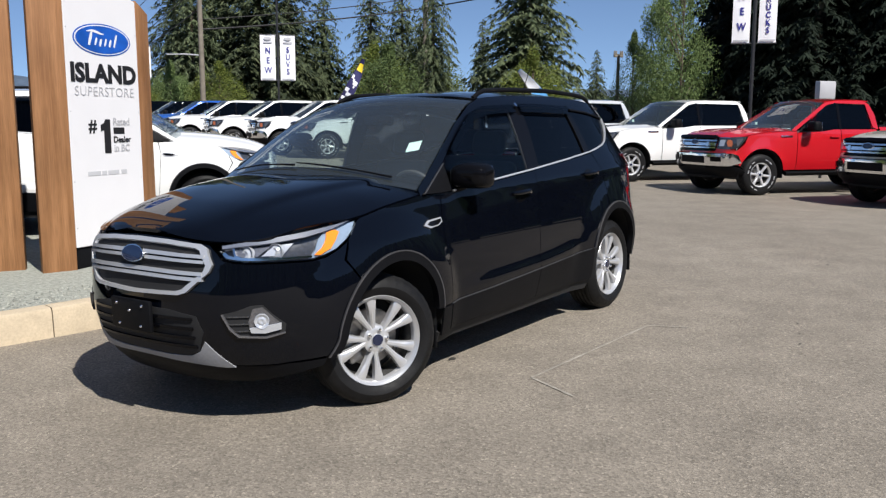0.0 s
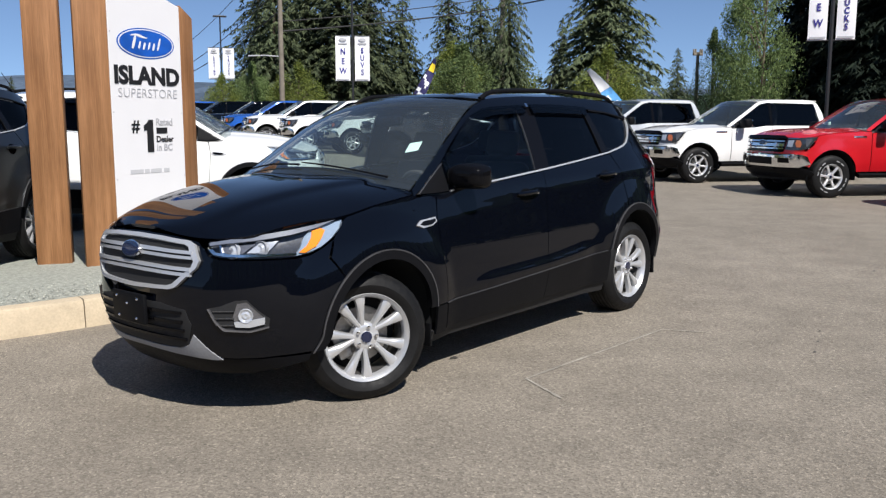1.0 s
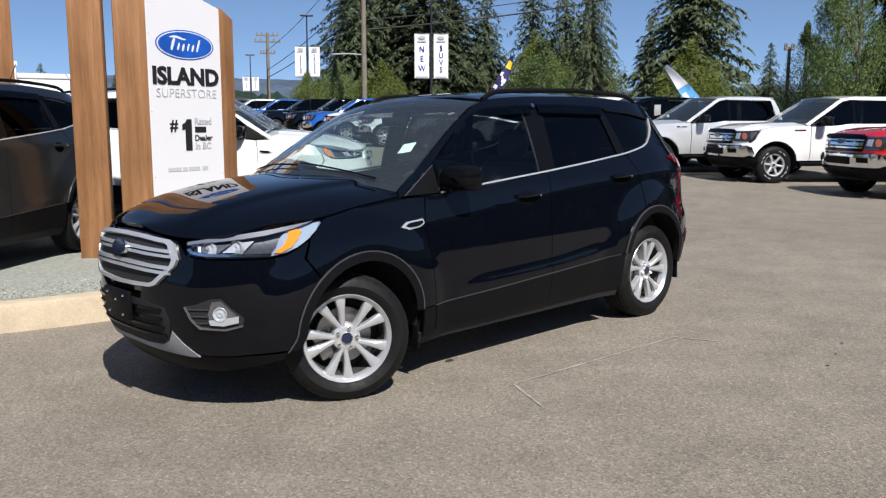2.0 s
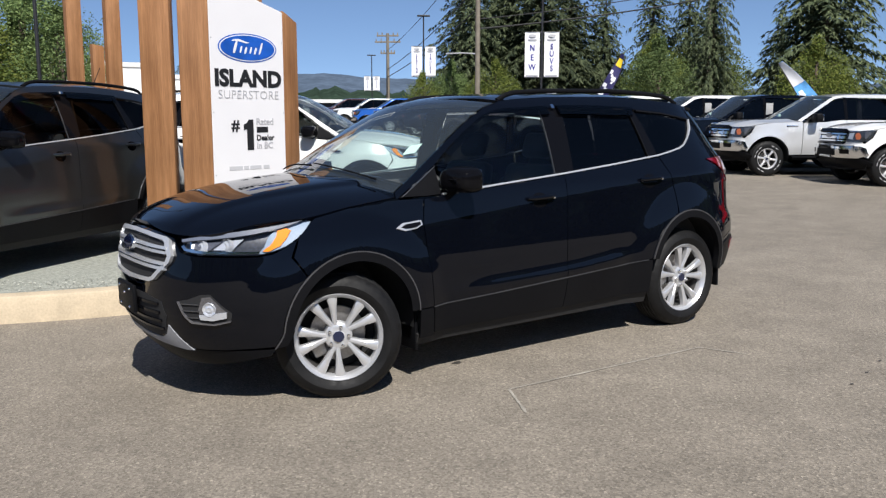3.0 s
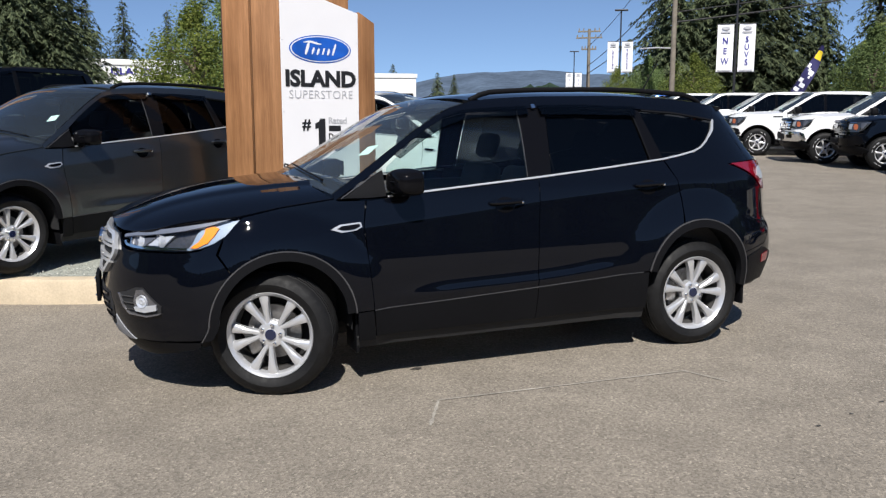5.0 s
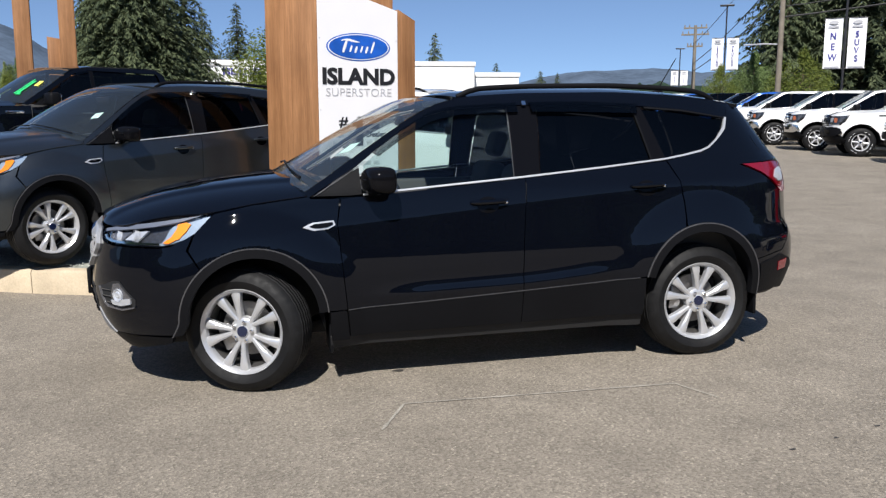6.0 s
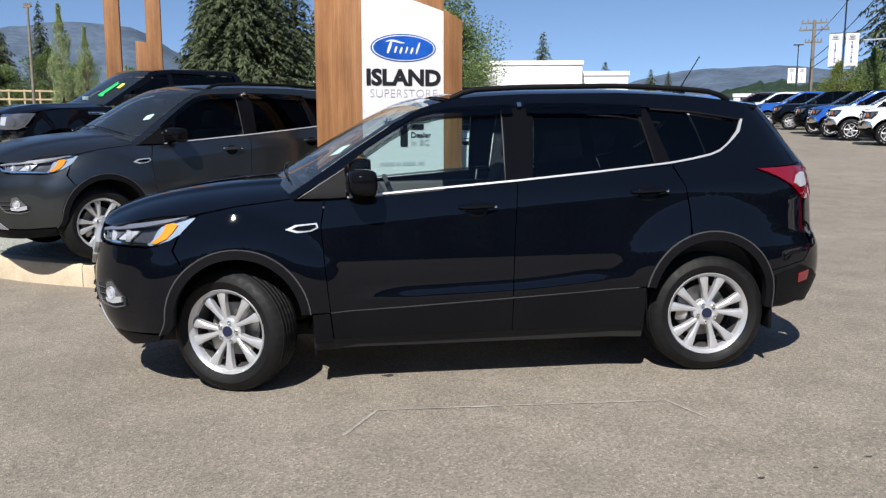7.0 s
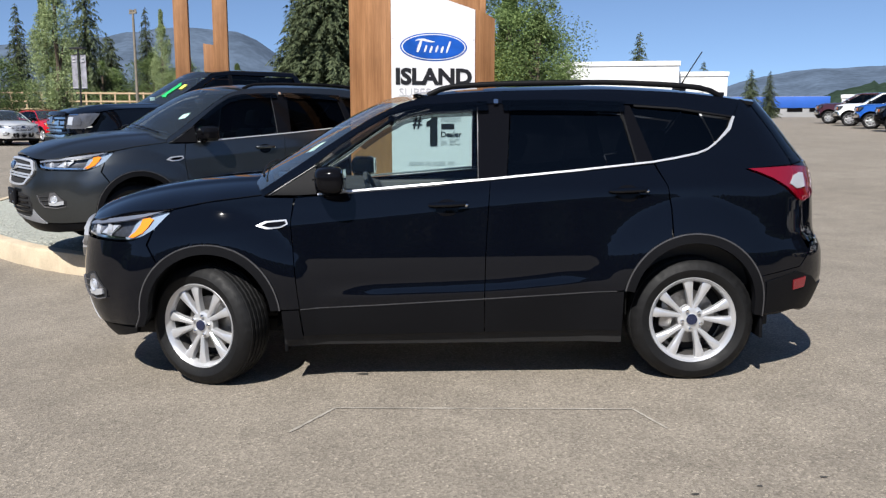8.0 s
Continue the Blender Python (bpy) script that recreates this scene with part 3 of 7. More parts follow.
    ring_i = [(sh.of_y(y, z), z) for y, z in g_in]
    part("grille_frame", skin(sh, ring_o + ring_i[::-1], off=0.020, depth=0.022, da=0.03, dz=0.03, gap=0), M_SATIN, car, "satin chrome grille surround")
    part("grille_frame", skin(sh, [(-a, z) for a, z in ring_o[::-1]] + [(-a, z) for a, z in ring_i], off=0.020, depth=0.022, da=0.03, dz=0.03, gap=0), M_SATIN, car, "satin chrome grille surround")
    for z0, z1, w in ((0.828, 0.868, 0.455), (0.746, 0.790, 0.455)):
        zm = (z0 + z1) / 2
        for lo, hi, off in ((zm + 0.003, z1, 0.024), (z0, zm - 0.004, 0.020)):
            half = [(sh.of_y(y, z), z) for y, z in ((0.0, hi), (0.2, hi - 0.002), (w, hi - 0.010), (w, lo - 0.008), (0.2, lo - 0.001), (0.0, lo))]
            part("grille_bar", skin(sh, half + [(-a, z) for a, z in half[::-1] if a > 1e-6], off=off, depth=0.022, da=0.04, dz=0.02, gap=0), M_SATIN, car, "satin silver grille bar")
    ov = [(0.088 * math.cos(t * math.pi / 18), 0.842 + 0.037 * math.sin(t * math.pi / 18)) for t in range(36)]
    part("badge_rim", skin(sh, [(sh.of_y(y, z), z) for y, z in ov], off=0.036, depth=0.03, gap=0), M_CHROME, car, "oval chrome badge rim")
    part("badge", skin(sh, [(sh.of_y(y * 0.9, z), 0.842 + (z - 0.842) * 0.86) for y, z in ov], off=0.040, depth=0.006, gap=0), M_OVAL, car, "plain dark blue oval badge")
    # headlights
    hl = [(sh.of_y(y, z), z) for y, z in ((0.500, 0.905), (0.512, 0.872), (0.535, 0.842), (0.58, 0.828), (0.64, 0.822))]
    hl += [(sh.of_x(x, z), z) for x, z in ((-1.90, 0.817), (-1.80, 0.815), (-1.735, 0.825), (-1.665, 0.858), (-1.60, 0.896), (-1.545, 0.940), (-1.500, 0.986), (-1.56, 0.984), (-1.688, 0.966), (-1.80, 0.951), (-1.90, 0.938))]
    hl += [(sh.of_y(y, z), z) for y, z in ((0.66, 0.930), (0.58, 0.918))]
    for s in (1, -1):
        flip = (lambda pts: pts) if s > 0 else (lambda pts: [(-a, z) for a, z in pts[::-1]])
        house = part("headlight", skin(sh, flip(hl), off=-0.045, depth=0.02, gap=0.003), M_LAMPIN, car, "headlight with clear lens and amber corner")
        part("lamp_lens", skin(sh, flip(hl), off=0.001, depth=0.046, da=0.03, dz=0.03, gap=0.003), M_LENS, house).visible_shadow = False
        amb = [(sh.of_x(x, z), z) for x, z in ((-1.775, 0.838), (-1.745, 0.835), (-1.690, 0.862), (-1.650, 0.900), (-1.622, 0.938), (-1.645, 0.950), (-1.690, 0.940), (-1.700, 0.910), (-1.730, 0.872))]
        part("amber_reflector", skin(sh, flip(amb), off=-0.016, depth=0.02, gap=0), M_AMBER, house, "amber corner reflector")
        tip = [(sh.of_x(x, z), z) for x, z in ((-1.80, 0.822), (-1.735, 0.832), (-1.665, 0.864), (-1.60, 0.902), (-1.545, 0.944), (-1.512, 0.979), (-1.60, 0.973), (-1.675, 0.960), (-1.735, 0.915), (-1.765, 0.860))]
        part("lamp_tip", skin(sh, flip(tip), off=-0.024, depth=0.015, gap=0), M_TIPS, house)
        strip = [(sh.of_y(y, z), z) for y, z in ((0.506, 0.902), (0.58, 0.915), (0.66, 0.928))] + [(sh.of_x(x, z), z) for x, z in ((-1.90, 0.936), (-1.80, 0.949), (-1.688, 0.964), (-1.56, 0.981), (-1.66, 0.952), (-1.80, 0.926), (-1.90, 0.914))] + [(sh.of_y(y, z), z) for y, z in ((0.66, 0.906), (0.58, 0.898), (0.515, 0.888))]
        part("lamp_strip", skin(sh, flip(strip), off=-0.004, depth=0.012, gap=0), M_STRIP, house, "bright upper light strip")
        frame_b = [(sh.of_y(y, z), z) for y, z in ((0.520, 0.868), (0.545, 0.846), (0.60, 0.836), (0.66, 0.832))] + [(sh.of_x(x, z), z) for x, z in ((-1.86, 0.828), (-1.79, 0.828), (-1.79, 0.838), (-1.86, 0.840))] + [(sh.of_y(y, z), z) for y, z in ((0.66, 0.845), (0.60, 0.849), (0.553, 0.858), (0.534, 0.875))]
        part("lamp_bezel", skin(sh, flip(frame_b), off=-0.010, depth=0.02, gap=0), M_CHROME, house, "chrome lamp bezel")
        for y, z, r in ((0.615, 0.868, 0.036), (0.715, 0.876, 0.034)):
            p = sh.spot(sh.of_y(y, z) * s, z)
            nrm = sh.normal(sh.of_y(y, z) * s, z)
            aim = (nrm + Vector((-1.6, 0, 0))).normalized()
            q = Vector((0, -1, 0)).rotation_difference(aim).to_matrix().to_4x4()
            bm = lathe([(0.0005, 0.000), (r * 0.45, -0.006), (r * 0.8, 0.004), (r * 0.82, 0.010), (r, 0.0), (r * 1.1, -0.004), (r * 1.12, 0.02)], 28)
            bmesh.ops.transform(bm, matrix=Matrix.Translation(p - nrm * 0.030) @ q, verts=bm.verts)
            part("lamp_reflector", bm, M_LAMPW, house, "round bright lamp reflector")
        for pts, mt in ((((0.565, 0.890), (0.580, 0.860), (0.610, 0.850), (0.665, 0.850), (0.690, 0.900)), M_HOUSE), (((0.700, 0.902), (0.678, 0.852), (0.745, 0.850), (0.752, 0.908)), M_LAMPW)):
            part("lamp_reflector", skin(sh, flip([(sh.of_y(y, z), z) for y, z in pts]), off=-0.026, depth=0.015, gap=0), mt, house)
        part("lamp_bezel", skin(sh, flip([(sh.of_y(y, z), z) for y, z in ((0.551, 0.897), (0.578, 0.852), (0.604, 0.842), (0.604, 0.850), (0.584, 0.858), (0.560, 0.899))]), off=-0.012, depth=0.02, gap=0), M_CHROME, house)
    # fog lamps
    fog = [(0.545, 0.588), (0.575, 0.520), (0.605, 0.480), (0.700, 0.470), (0.756, 0.488), (0.765, 0.530), (0.735, 0.575), (0.700, 0.628), (0.660, 0.626), (0.600, 0.600)]
    fa = [(sh.of_y(y, z), z) for y, z in fog]
    for s in (1, -1):
        flip = (lambda pts: pts) if s > 0 else (lambda pts: [(-a, z) for a, z in pts[::-1]])
        bez = part("fog_lamp_bezel", skin(sh, flip(fa), off=0.004, depth=0.02, gap=0), M_DARK, car, "fog lamp recess with chrome edge")
        rim = [(sh.of_y(y, z), z) for y, z in ((0.545, 0.588), (0.575, 0.520), (0.605, 0.480), (0.700, 0.470), (0.756, 0.488), (0.758, 0.494), (0.70, 0.477), (0.609, 0.487), (0.582, 0.523), (0.554, 0.587))]
        part("chrome_edge", skin(sh, flip(rim), off=0.014, depth=0.018, gap=0), M_HOUSE, bez)
        for z in (0.508, 0.542, 0.576):
            sl = [(sh.of_y(y, q), q) for y, q in ((0.575 - (z - 0.512) * 0.1, z + 0.003), (0.655, z + 0.003), (0.655, z - 0.002), (0.578 - (z - 0.512) * 0.1, z - 0.002))]
            part("mesh_slat", skin(sh, flip(sl), off=0.012, depth=0.01, gap=0), M_LAMPDARK, bez)
        lens = [(sh.of_y(y, z), z) for y, z in ((0.668, 0.612), (0.70, 0.618), (0.73, 0.572), (0.752, 0.535), (0.745, 0.510), (0.70, 0.498), (0.655, 0.503), (0.650, 0.55))]
        fl = part("fog_lamp", skin(sh, flip(lens), off=0.009, depth=0.02, gap=0), M_HOUSE, bez, "clear fog lamp")
        fz = 0.553
        p = sh.spot(sh.of_y(0.695, fz) * s, fz)
        nrm = sh.normal(sh.of_y(0.695, fz) * s, fz)
        rb = lathe([(0.0005, 0.000), (0.012, -0.003), (0.022, 0.002), (0.030, -0.003), (0.034, -0.005), (0.036, 0.006)], 24)
        bmesh.ops.transform(rb, matrix=Matrix.Translation(p + nrm * 0.012) @ Vector((0, -1, 0)).rotation_difference(nrm).to_matrix().to_4x4(), verts=rb.verts)
        part("fog_reflector", rb, M_LAMPW, fl)
        strip = [(sh.of_y(y, z), z) for y, z in ((0.652, 0.524), (0.70, 0.530), (0.752, 0.540), (0.748, 0.510), (0.70, 0.496), (0.655, 0.501))]
        part("fog_strip", skin(sh, flip(strip), off=0.016, depth=0.012, gap=0), M_LAMPW, fl)
    if bracket:
        xb = sh.nose(0.55)
        b = part("plate_bracket", boxed(xb - 0.036, xb - 0.012, -0.155, 0.155, 0.478, 0.632, 0.008), M_PLASTIC, car, "empty black plate bracket with screws")
        for y, z in ((-0.10, 0.605), (0.10, 0.605), (0.0, 0.575), (-0.085, 0.505), (0.085, 0.505)):
            bm = bmesh.new()
            bmesh.ops.create_uvsphere(bm, u_segments=10, v_segments=6, radius=0.008, matrix=Matrix.Translation((xb - 0.037, y, z)))
            part("screw", bm, M_CHROME, b)

    # hood
    def hood_z(x, y):
        ye = sh.half(x, zedge(x))
        zc = curve_z(x)
        q = min(1.0, abs(y) / max(ye, 0.02))
        crease = 0.42 + 0.14 * min(1.0, max(0.0, (x + 2.0) / 1.0))
        k = (abs(y) - crease) / 0.045
        return zedge(x) + (zc - zedge(x)) * (1 - q ** 3.3) + 0.013 / (1 + math.exp(max(-30.0, min(30.0, k * 3)))) * (1 - q ** 8)
    curve_z = curve_of([(-2.20, 0.937), (-2.13, 0.960), (-2.06, 0.992), (-1.95, 1.031), (-1.80, 1.072), (-1.5, 1.123), (-1.2, 1.150), (-0.95, 1.164)])

    def hood_at(u, v):
        y = (u * 2 - 1) * 0.812
        x0 = -2.0
        for _ in range(6):
            x0 = sh.front(y, zedge(x0)) if abs(y) < sh.wide(sh.xc, zedge(x0)) else sh.xc
        x0 += 0.006
        x1 = -0.985 + 0.17 * (abs(y) / 0.80) ** 2.2
        t = v ** 1.4
        x = x0 + (x1 - x0) * t
        k = min(1.0, max(0.0, (x + 1.92) / 0.40))
        y = y * (1 - k) + (u * 2 - 1) * (sh.half(x, zedge(x)) - 0.004) * k
        return Vector((x, y, hood_z(x, y)))
    part("hood", sheet(hood_at, 24 if coarse else 96, 14 if coarse else 34, 0.02), paint, car)
    # windscreen, pillars and roof
    edge_x = [(-1.02, 1.085), (-0.90, 1.160), (-0.66, 1.318), (-0.43, 1.462), (-0.25, 1.550), (-0.10, 1.588)]
    ez = curve_of(edge_x)

    def shield(u, v, drop=0.0):
        k = u * 2 - 1
        x = -0.96 + v * 0.80
        z = ez(x)
        y = sh.half(x, z) - 0.012
        bow = 0.14 * (1 - v) + 0.10 * v
        return Vector((x - bow * (1 - k * k), k * y, z + (0.075 * (1 - v) + 0.040 * v) * (1 - k * k) - drop))
    ws = part("windscreen", sheet(lambda u, v: shield(u, v * 1.07 - 0.07), 24, 18, 0.004), M_SHIELD, car, "clear windscreen")
    ws.visible_shadow = False
    lo = [(-1.005, 1.050), (-0.727, 1.216), (-0.585, 1.323), (-0.463, 1.401), (-0.380, 1.450), (-0.308, 1.488), (-0.220, 1.512), (-0.120, 1.526), (0.193, 1.539), (0.60, 1.541), (1.022, 1.524), (1.283, 1.501), (1.599, 1.447)]
    roof_edge = curve_of([(-0.10, 1.588), (0.10, 1.603), (0.40, 1.612), (0.80, 1.612), (1.20, 1.594), (1.50, 1.563), (1.80, 1.520)])
    hi = [(x, roof_edge(x)) for x in (1.66, 1.5, 1.2, 0.8, 0.4, 0.1, -0.10)] + [(-0.25, 1.550), (-0.43, 1.462), (-0.66, 1.318), (-0.90, 1.160), (-1.01, 1.090)]
    both("roof_side", sh.side(lo + hi, 8), paint, gap=0.001)

    both("pillar_trim", sh.side([(-0.985, 1.078), (-0.727, 1.222), (-0.585, 1.329), (-0.463, 1.407), (-0.308, 1.492), (-0.15, 1.53), (-0.12, 1.56), (-0.27, 1.525), (-0.43, 1.445), (-0.66, 1.300), (-0.90, 1.140)], 8), M_LINER, "pale inner pillar trim", off=-0.022, depth=0.006)

    def roof_at(u, v):
        k = u * 2 - 1
        x0, x1 = -0.11 - 0.10 * (1 - k * k), 1.74 + 0.10 * (1 - k * k)
        x = x0 + (x1 - x0) * v
        xe = max(-0.10, min(1.66, x))
        z = roof_edge(x) if x > -0.1 else ez(x) + 0.004
        y = sh.half(xe, roof_edge(xe)) - 0.004
        rise = 0.048 - 0.014 * v
        return Vector((x, k * y, z + rise * (1 - k ** 4 * 0.5 - k * k * 0.5)))
    part("roof", sheet(roof_at, 28, 36, 0.02), paint, car)
    # doors
    both("front_door", sh.side([(-0.824, 1.044)] + door_f[1:] + [door_m[2], door_m[1], (0.239, 1.122), (-0.155, 1.093), (-0.545, 1.066)], 10), paint, **fine)
    both("rear_door", sh.side([(0.239, 1.124), door_m[1], door_m[2], (0.62, 0.506), (0.925, 0.520)] + opening(REAR_ARCH, 168, 109, 14) + [door_r[3], door_r[2], door_r[1], (1.130, 1.198), (0.70, 1.161)], 10), paint, **fine)
    quarter = [(1.134, 1.200), door_r[1], door_r[2], door_r[3]] + opening(REAR_ARCH, 108, 22, 18) + [(1.79, 0.60), (1.95, 0.62), (2.02, 0.70), (1.965, 0.80), (1.948, 0.98), (1.912, 1.012), (1.857, 1.058), (1.778, 1.104), (1.70, 1.137), (1.630, 1.162), (1.80, 1.172), (1.93, 1.176)]
    quarter += [(1.90, 1.24), (1.83, 1.36), (1.76, 1.46), (1.715, 1.535), (1.66, 1.548), (1.60, 1.452), (1.594, 1.42), (1.56, 1.365), (1.493, 1.310), (1.44, 1.270), (1.38, 1.246), (1.25, 1.222)]
    both("quarter_panel", sh.side(quarter, 8), paint, **fine)
    # lower cladding, arches, sills
    both("front_door_cladding", sh.side([(-0.812, 0.434), (-0.80, 0.282), (0.198, 0.286), (0.199, 0.481)], 10), M_PLASTIC, "black plastic door cladding", off=0.006)
    both("rear_door_cladding", sh.side([(0.199, 0.481), (0.198, 0.286), (0.950, 0.294), (0.955, 0.518), (0.62, 0.502)], 10), M_PLASTIC, "black plastic door cladding", off=0.006)
    both("sill", sh.side([(-0.91, 0.280), (-0.91, 0.21), (0.955, 0.21), (0.955, 0.292), (0.2, 0.284)], 12), M_DARK, off=-0.015, depth=0.05)
    # Thin lighter strip paints in the highlight along the doors' lower edge.
    both("door_edge", sh.side([(-0.81, 0.4385), (0.199, 0.4855), (0.62, 0.5065), (0.915, 0.5215), (0.915, 0.519), (0.62, 0.504), (0.199, 0.483), (-0.81, 0.436)], 10), M_EDGE, "thin bright lower door edge", off=0.007, depth=0.01, gap=0)
    for cut, a0, a1 in ((FRONT_ARCH, 4, 191), (REAR_ARCH, -12, 168)):
        both("wheel_arch", sh.side(opening(cut, a0, a1, 44) + opening(cut, a1, a0, 44, -0.055), 3), M_PLASTIC, "black plastic wheel arch trim", off=0.009, depth=0.04, dz=0.02)
        # Lighter rim paints a highlight on the arch trim's outer edge.
        both("arch_edge", sh.side(opening(cut, a0, a1, 44, 0.001) + opening(cut, a1, a0, 44, -0.006), 3), M_EDGE, off=0.011, depth=0.01, gap=0)
    both("fender_corner", sh.side([(-0.912, 0.432), (-0.905, 0.265), (-0.80, 0.262), (-0.816, 0.434)]), M_PLASTIC, off=0.004)
    for cut in (FRONT_ARCH, REAR_ARCH):
        edge = opening(cut, -12, 190, 36, -0.022)
        for s in (-1, 1):
            bm = bmesh.new()
            prev = None
            for x, z in edge:
                ring = [bm.verts.new((x, s * y, z)) for y in (min(0.872, sh.half(x, max(0.3, z)) - 0.012), 0.48)]
                if prev:
                    bm.faces.new((prev[0], prev[1], ring[1], ring[0]))
                prev = ring
            bm.faces.new([bm.verts.new((x, s * 0.48, z)) for x, z in edge])
            part("wheel_well", bm, M_DARK, car)
    # mud flaps
    for x0, z0 in ((-0.905, 0.19), (1.72, 0.235)):
        for s in (-1, 1):
            f = part("mud_flap", boxed(x0 - 0.008, x0 + 0.012, 0.62 * s if s > 0 else -0.845, 0.845 if s > 0 else -0.62, z0, 0.46, 0.006), M_PLASTIC, car, "black rubber mud flap")
            f.matrix_basis = pose(0, 0, 0)
    # tail: rear bumper, tail lamps, tailgate
    half = [(sh.of_x(x, z), z) for x, z in [(1.79, 0.60)] + opening(REAR_ARCH, 22, -12, 6) + [(1.82, 0.358), (1.93, 0.37)]]
    half += [(sh.of_y(y, z, True), z) for y, z in ((0.70, 0.35), (0.35, 0.34), (0.0, 0.34), (0.0, 0.76), (0.40, 0.76), (0.62, 0.755), (0.70, 0.74))] + [(sh.of_x(x, z), z) for x, z in ((2.02, 0.70), (1.95, 0.62))]
    o = part("rear_bumper", skin(sh, half, da=0.06, gap=0.002), paint, car)
    mirrored(o, car)
    o = part("rear_valance", skin(sh, [(sh.of_x(x, z), z) for x, z in ((1.724, 0.556), (1.724, 0.372), (1.95, 0.375))] + [(sh.of_y(y, z, True), z) for y, z in ((0.7, 0.36), (0.0, 0.35), (0.0, 0.50), (0.66, 0.50), (0.74, 0.56))] + [(sh.of_x(1.93, 0.60), 0.60)], off=0.006), M_PLASTIC, car, "black plastic lower bumper")
    mirrored(o, car)
    both("rear_reflector", [(sh.of_x(x, z), z) for x, z in ((1.90, 0.550), (1.985, 0.562), (1.978, 0.505), (1.905, 0.495))], M_REDLAMP, "red rear reflector", off=0.012, gap=0)
    tl = [(sh.of_x(x, z), z) for x, z in ((1.640, 1.163), (1.76, 1.168), (1.90, 1.172), (1.985, 1.168))] + [(sh.of_y(y, z, True), z) for y, z in ((0.60, 1.165), (0.45, 1.15), (0.45, 1.03), (0.60, 1.0))] + [(sh.of_x(x, z), z) for x, z in ((1.99, 0.975), (1.950, 0.982), (1.915, 1.015), (1.860, 1.062), (1.78, 1.108), (1.70, 1.142))]
    a, b = both("tail_lamp", tl, M_REDLAMP, "red tail lamp with clear inset", off=0.006, depth=0.03)
    ins = [(sh.of_x(x, z), z) for x, z in ((1.885, 1.075), (1.915, 1.118), (1.955, 1.132), (1.990, 1.128), (1.990, 1.055), (1.93, 1.048))]
    o = part("reversing_lamp", skin(sh, ins, off=0.010, depth=0.01, gap=0), M_LAMPW, a, "clear reversing lamp")
    mirrored(o, b)
    tg = [(sh.of_x(x, z), z) for x, z in ((1.948, 0.985), (1.968, 0.80), (2.03, 0.745))] + [(sh.of_y(y, z, True), z) for y, z in ((0.62, 0.765), (0.0, 0.77), (0.0, 1.20), (0.55, 1.19), (0.66, 1.178), (0.62, 1.166), (0.44, 1.155), (0.44, 1.02), (0.60, 0.99))]
    o = part("tailgate", skin(sh, tg, gap=0.002), paint, car)
    mirrored(o, car)
    rg = [(sh.of_x(x, z), z) for x, z in ((1.935, 1.18), (1.90, 1.25), (1.83, 1.37), (1.765, 1.47), (1.725, 1.535))] + [(sh.of_y(y, z, True), z) for y, z in ((0.4, 1.555), (0.0, 1.56), (0.0, 1.205), (0.55, 1.195))]
    o = part("rear_glass", skin(sh, rg, off=-0.004, depth=0.004), M_PRIV, car, "dark tinted rear glass")
    mirrored(o, car)
    # glazing
    fw = [(-0.700, 1.062), (-0.690, 1.225), (-0.585, 1.309), (-0.463, 1.388), (-0.308, 1.474), (-0.220, 1.498), (-0.120, 1.512), (0.178, 1.524), (0.172, 1.118)]
    for o in both("front_side_glass", sh.side(fw, 6), M_GLASS, "lightly tinted side glass", off=-0.010, depth=0.003):
        o.visible_shadow = False
    both("rear_side_glass", sh.side([(0.330, 1.132), (0.362, 1.524), (0.60, 1.526), (0.965, 1.510), (1.040, 1.188)], 6), M_PRIV, "dark tinted privacy glass", off=-0.010, depth=0.003)
    both("quarter_glass", sh.side([(1.132, 1.204), (1.022, 1.508), (1.283, 1.480), (1.572, 1.432), (1.548, 1.378), (1.480, 1.316), (1.430, 1.278), (1.37, 1.255), (1.25, 1.231)], 6), M_PRIV, "dark tinted quarter glass", off=-0.006, depth=0.003)
    both("centre_pillar", sh.side([(0.172, 1.116), (0.178, 1.538), (0.360, 1.540), (0.330, 1.130)], 6), M_GLOSSBLK, "gloss black door pillar", off=-0.003)
    both("rear_pillar", sh.side([(1.040, 1.190), (0.965, 1.524), (1.024, 1.520), (1.138, 1.200)], 6), M_GLOSSBLK, off=-0.003)
    both("window_bar", sh.side([(0.172, 1.116), (0.175, 1.524), (0.179, 1.524), (0.176, 1.118)], 6), M_EDGE, "thin bright window bar", off=-0.004, gap=0)
    both("window_bar", sh.side([(1.036, 1.190), (0.961, 1.512), (0.971, 1.512), (1.046, 1.190)], 6), M_PLASTIC, off=0.000, gap=0)
    # brightwork along the windows
    belt = [(-0.70, 1.061), (-0.545, 1.073), (0.239, 1.128), (0.70, 1.166), (1.127, 1.206), (1.25, 1.225), (1.37, 1.248), (1.43, 1.270), (1.490, 1.312), (1.56, 1.380), (1.598, 1.446)]
    low_b, up_b = [(x, z - 0.004) for x, z in belt], [(x - 0.003, z + 0.006) for x, z in belt]
    low_b[-1], up_b[-1] = (1.603, 1.444), (1.589, 1.448)
    low_b[-2], up_b[-2] = (1.568, 1.373), (1.553, 1.384)
    both("belt_trim", sh.side(low_b + up_b[::-1], 10), M_SATIN, "bright belt line moulding", off=0.008, depth=0.012, gap=0)
    both("window_top_trim", sh.side([(1.040, 1.518), (1.283, 1.498), (1.592, 1.448), (1.590, 1.440), (1.283, 1.488), (1.044, 1.508)], 10), M_PLASTIC, off=0.006, depth=0.012, gap=0)
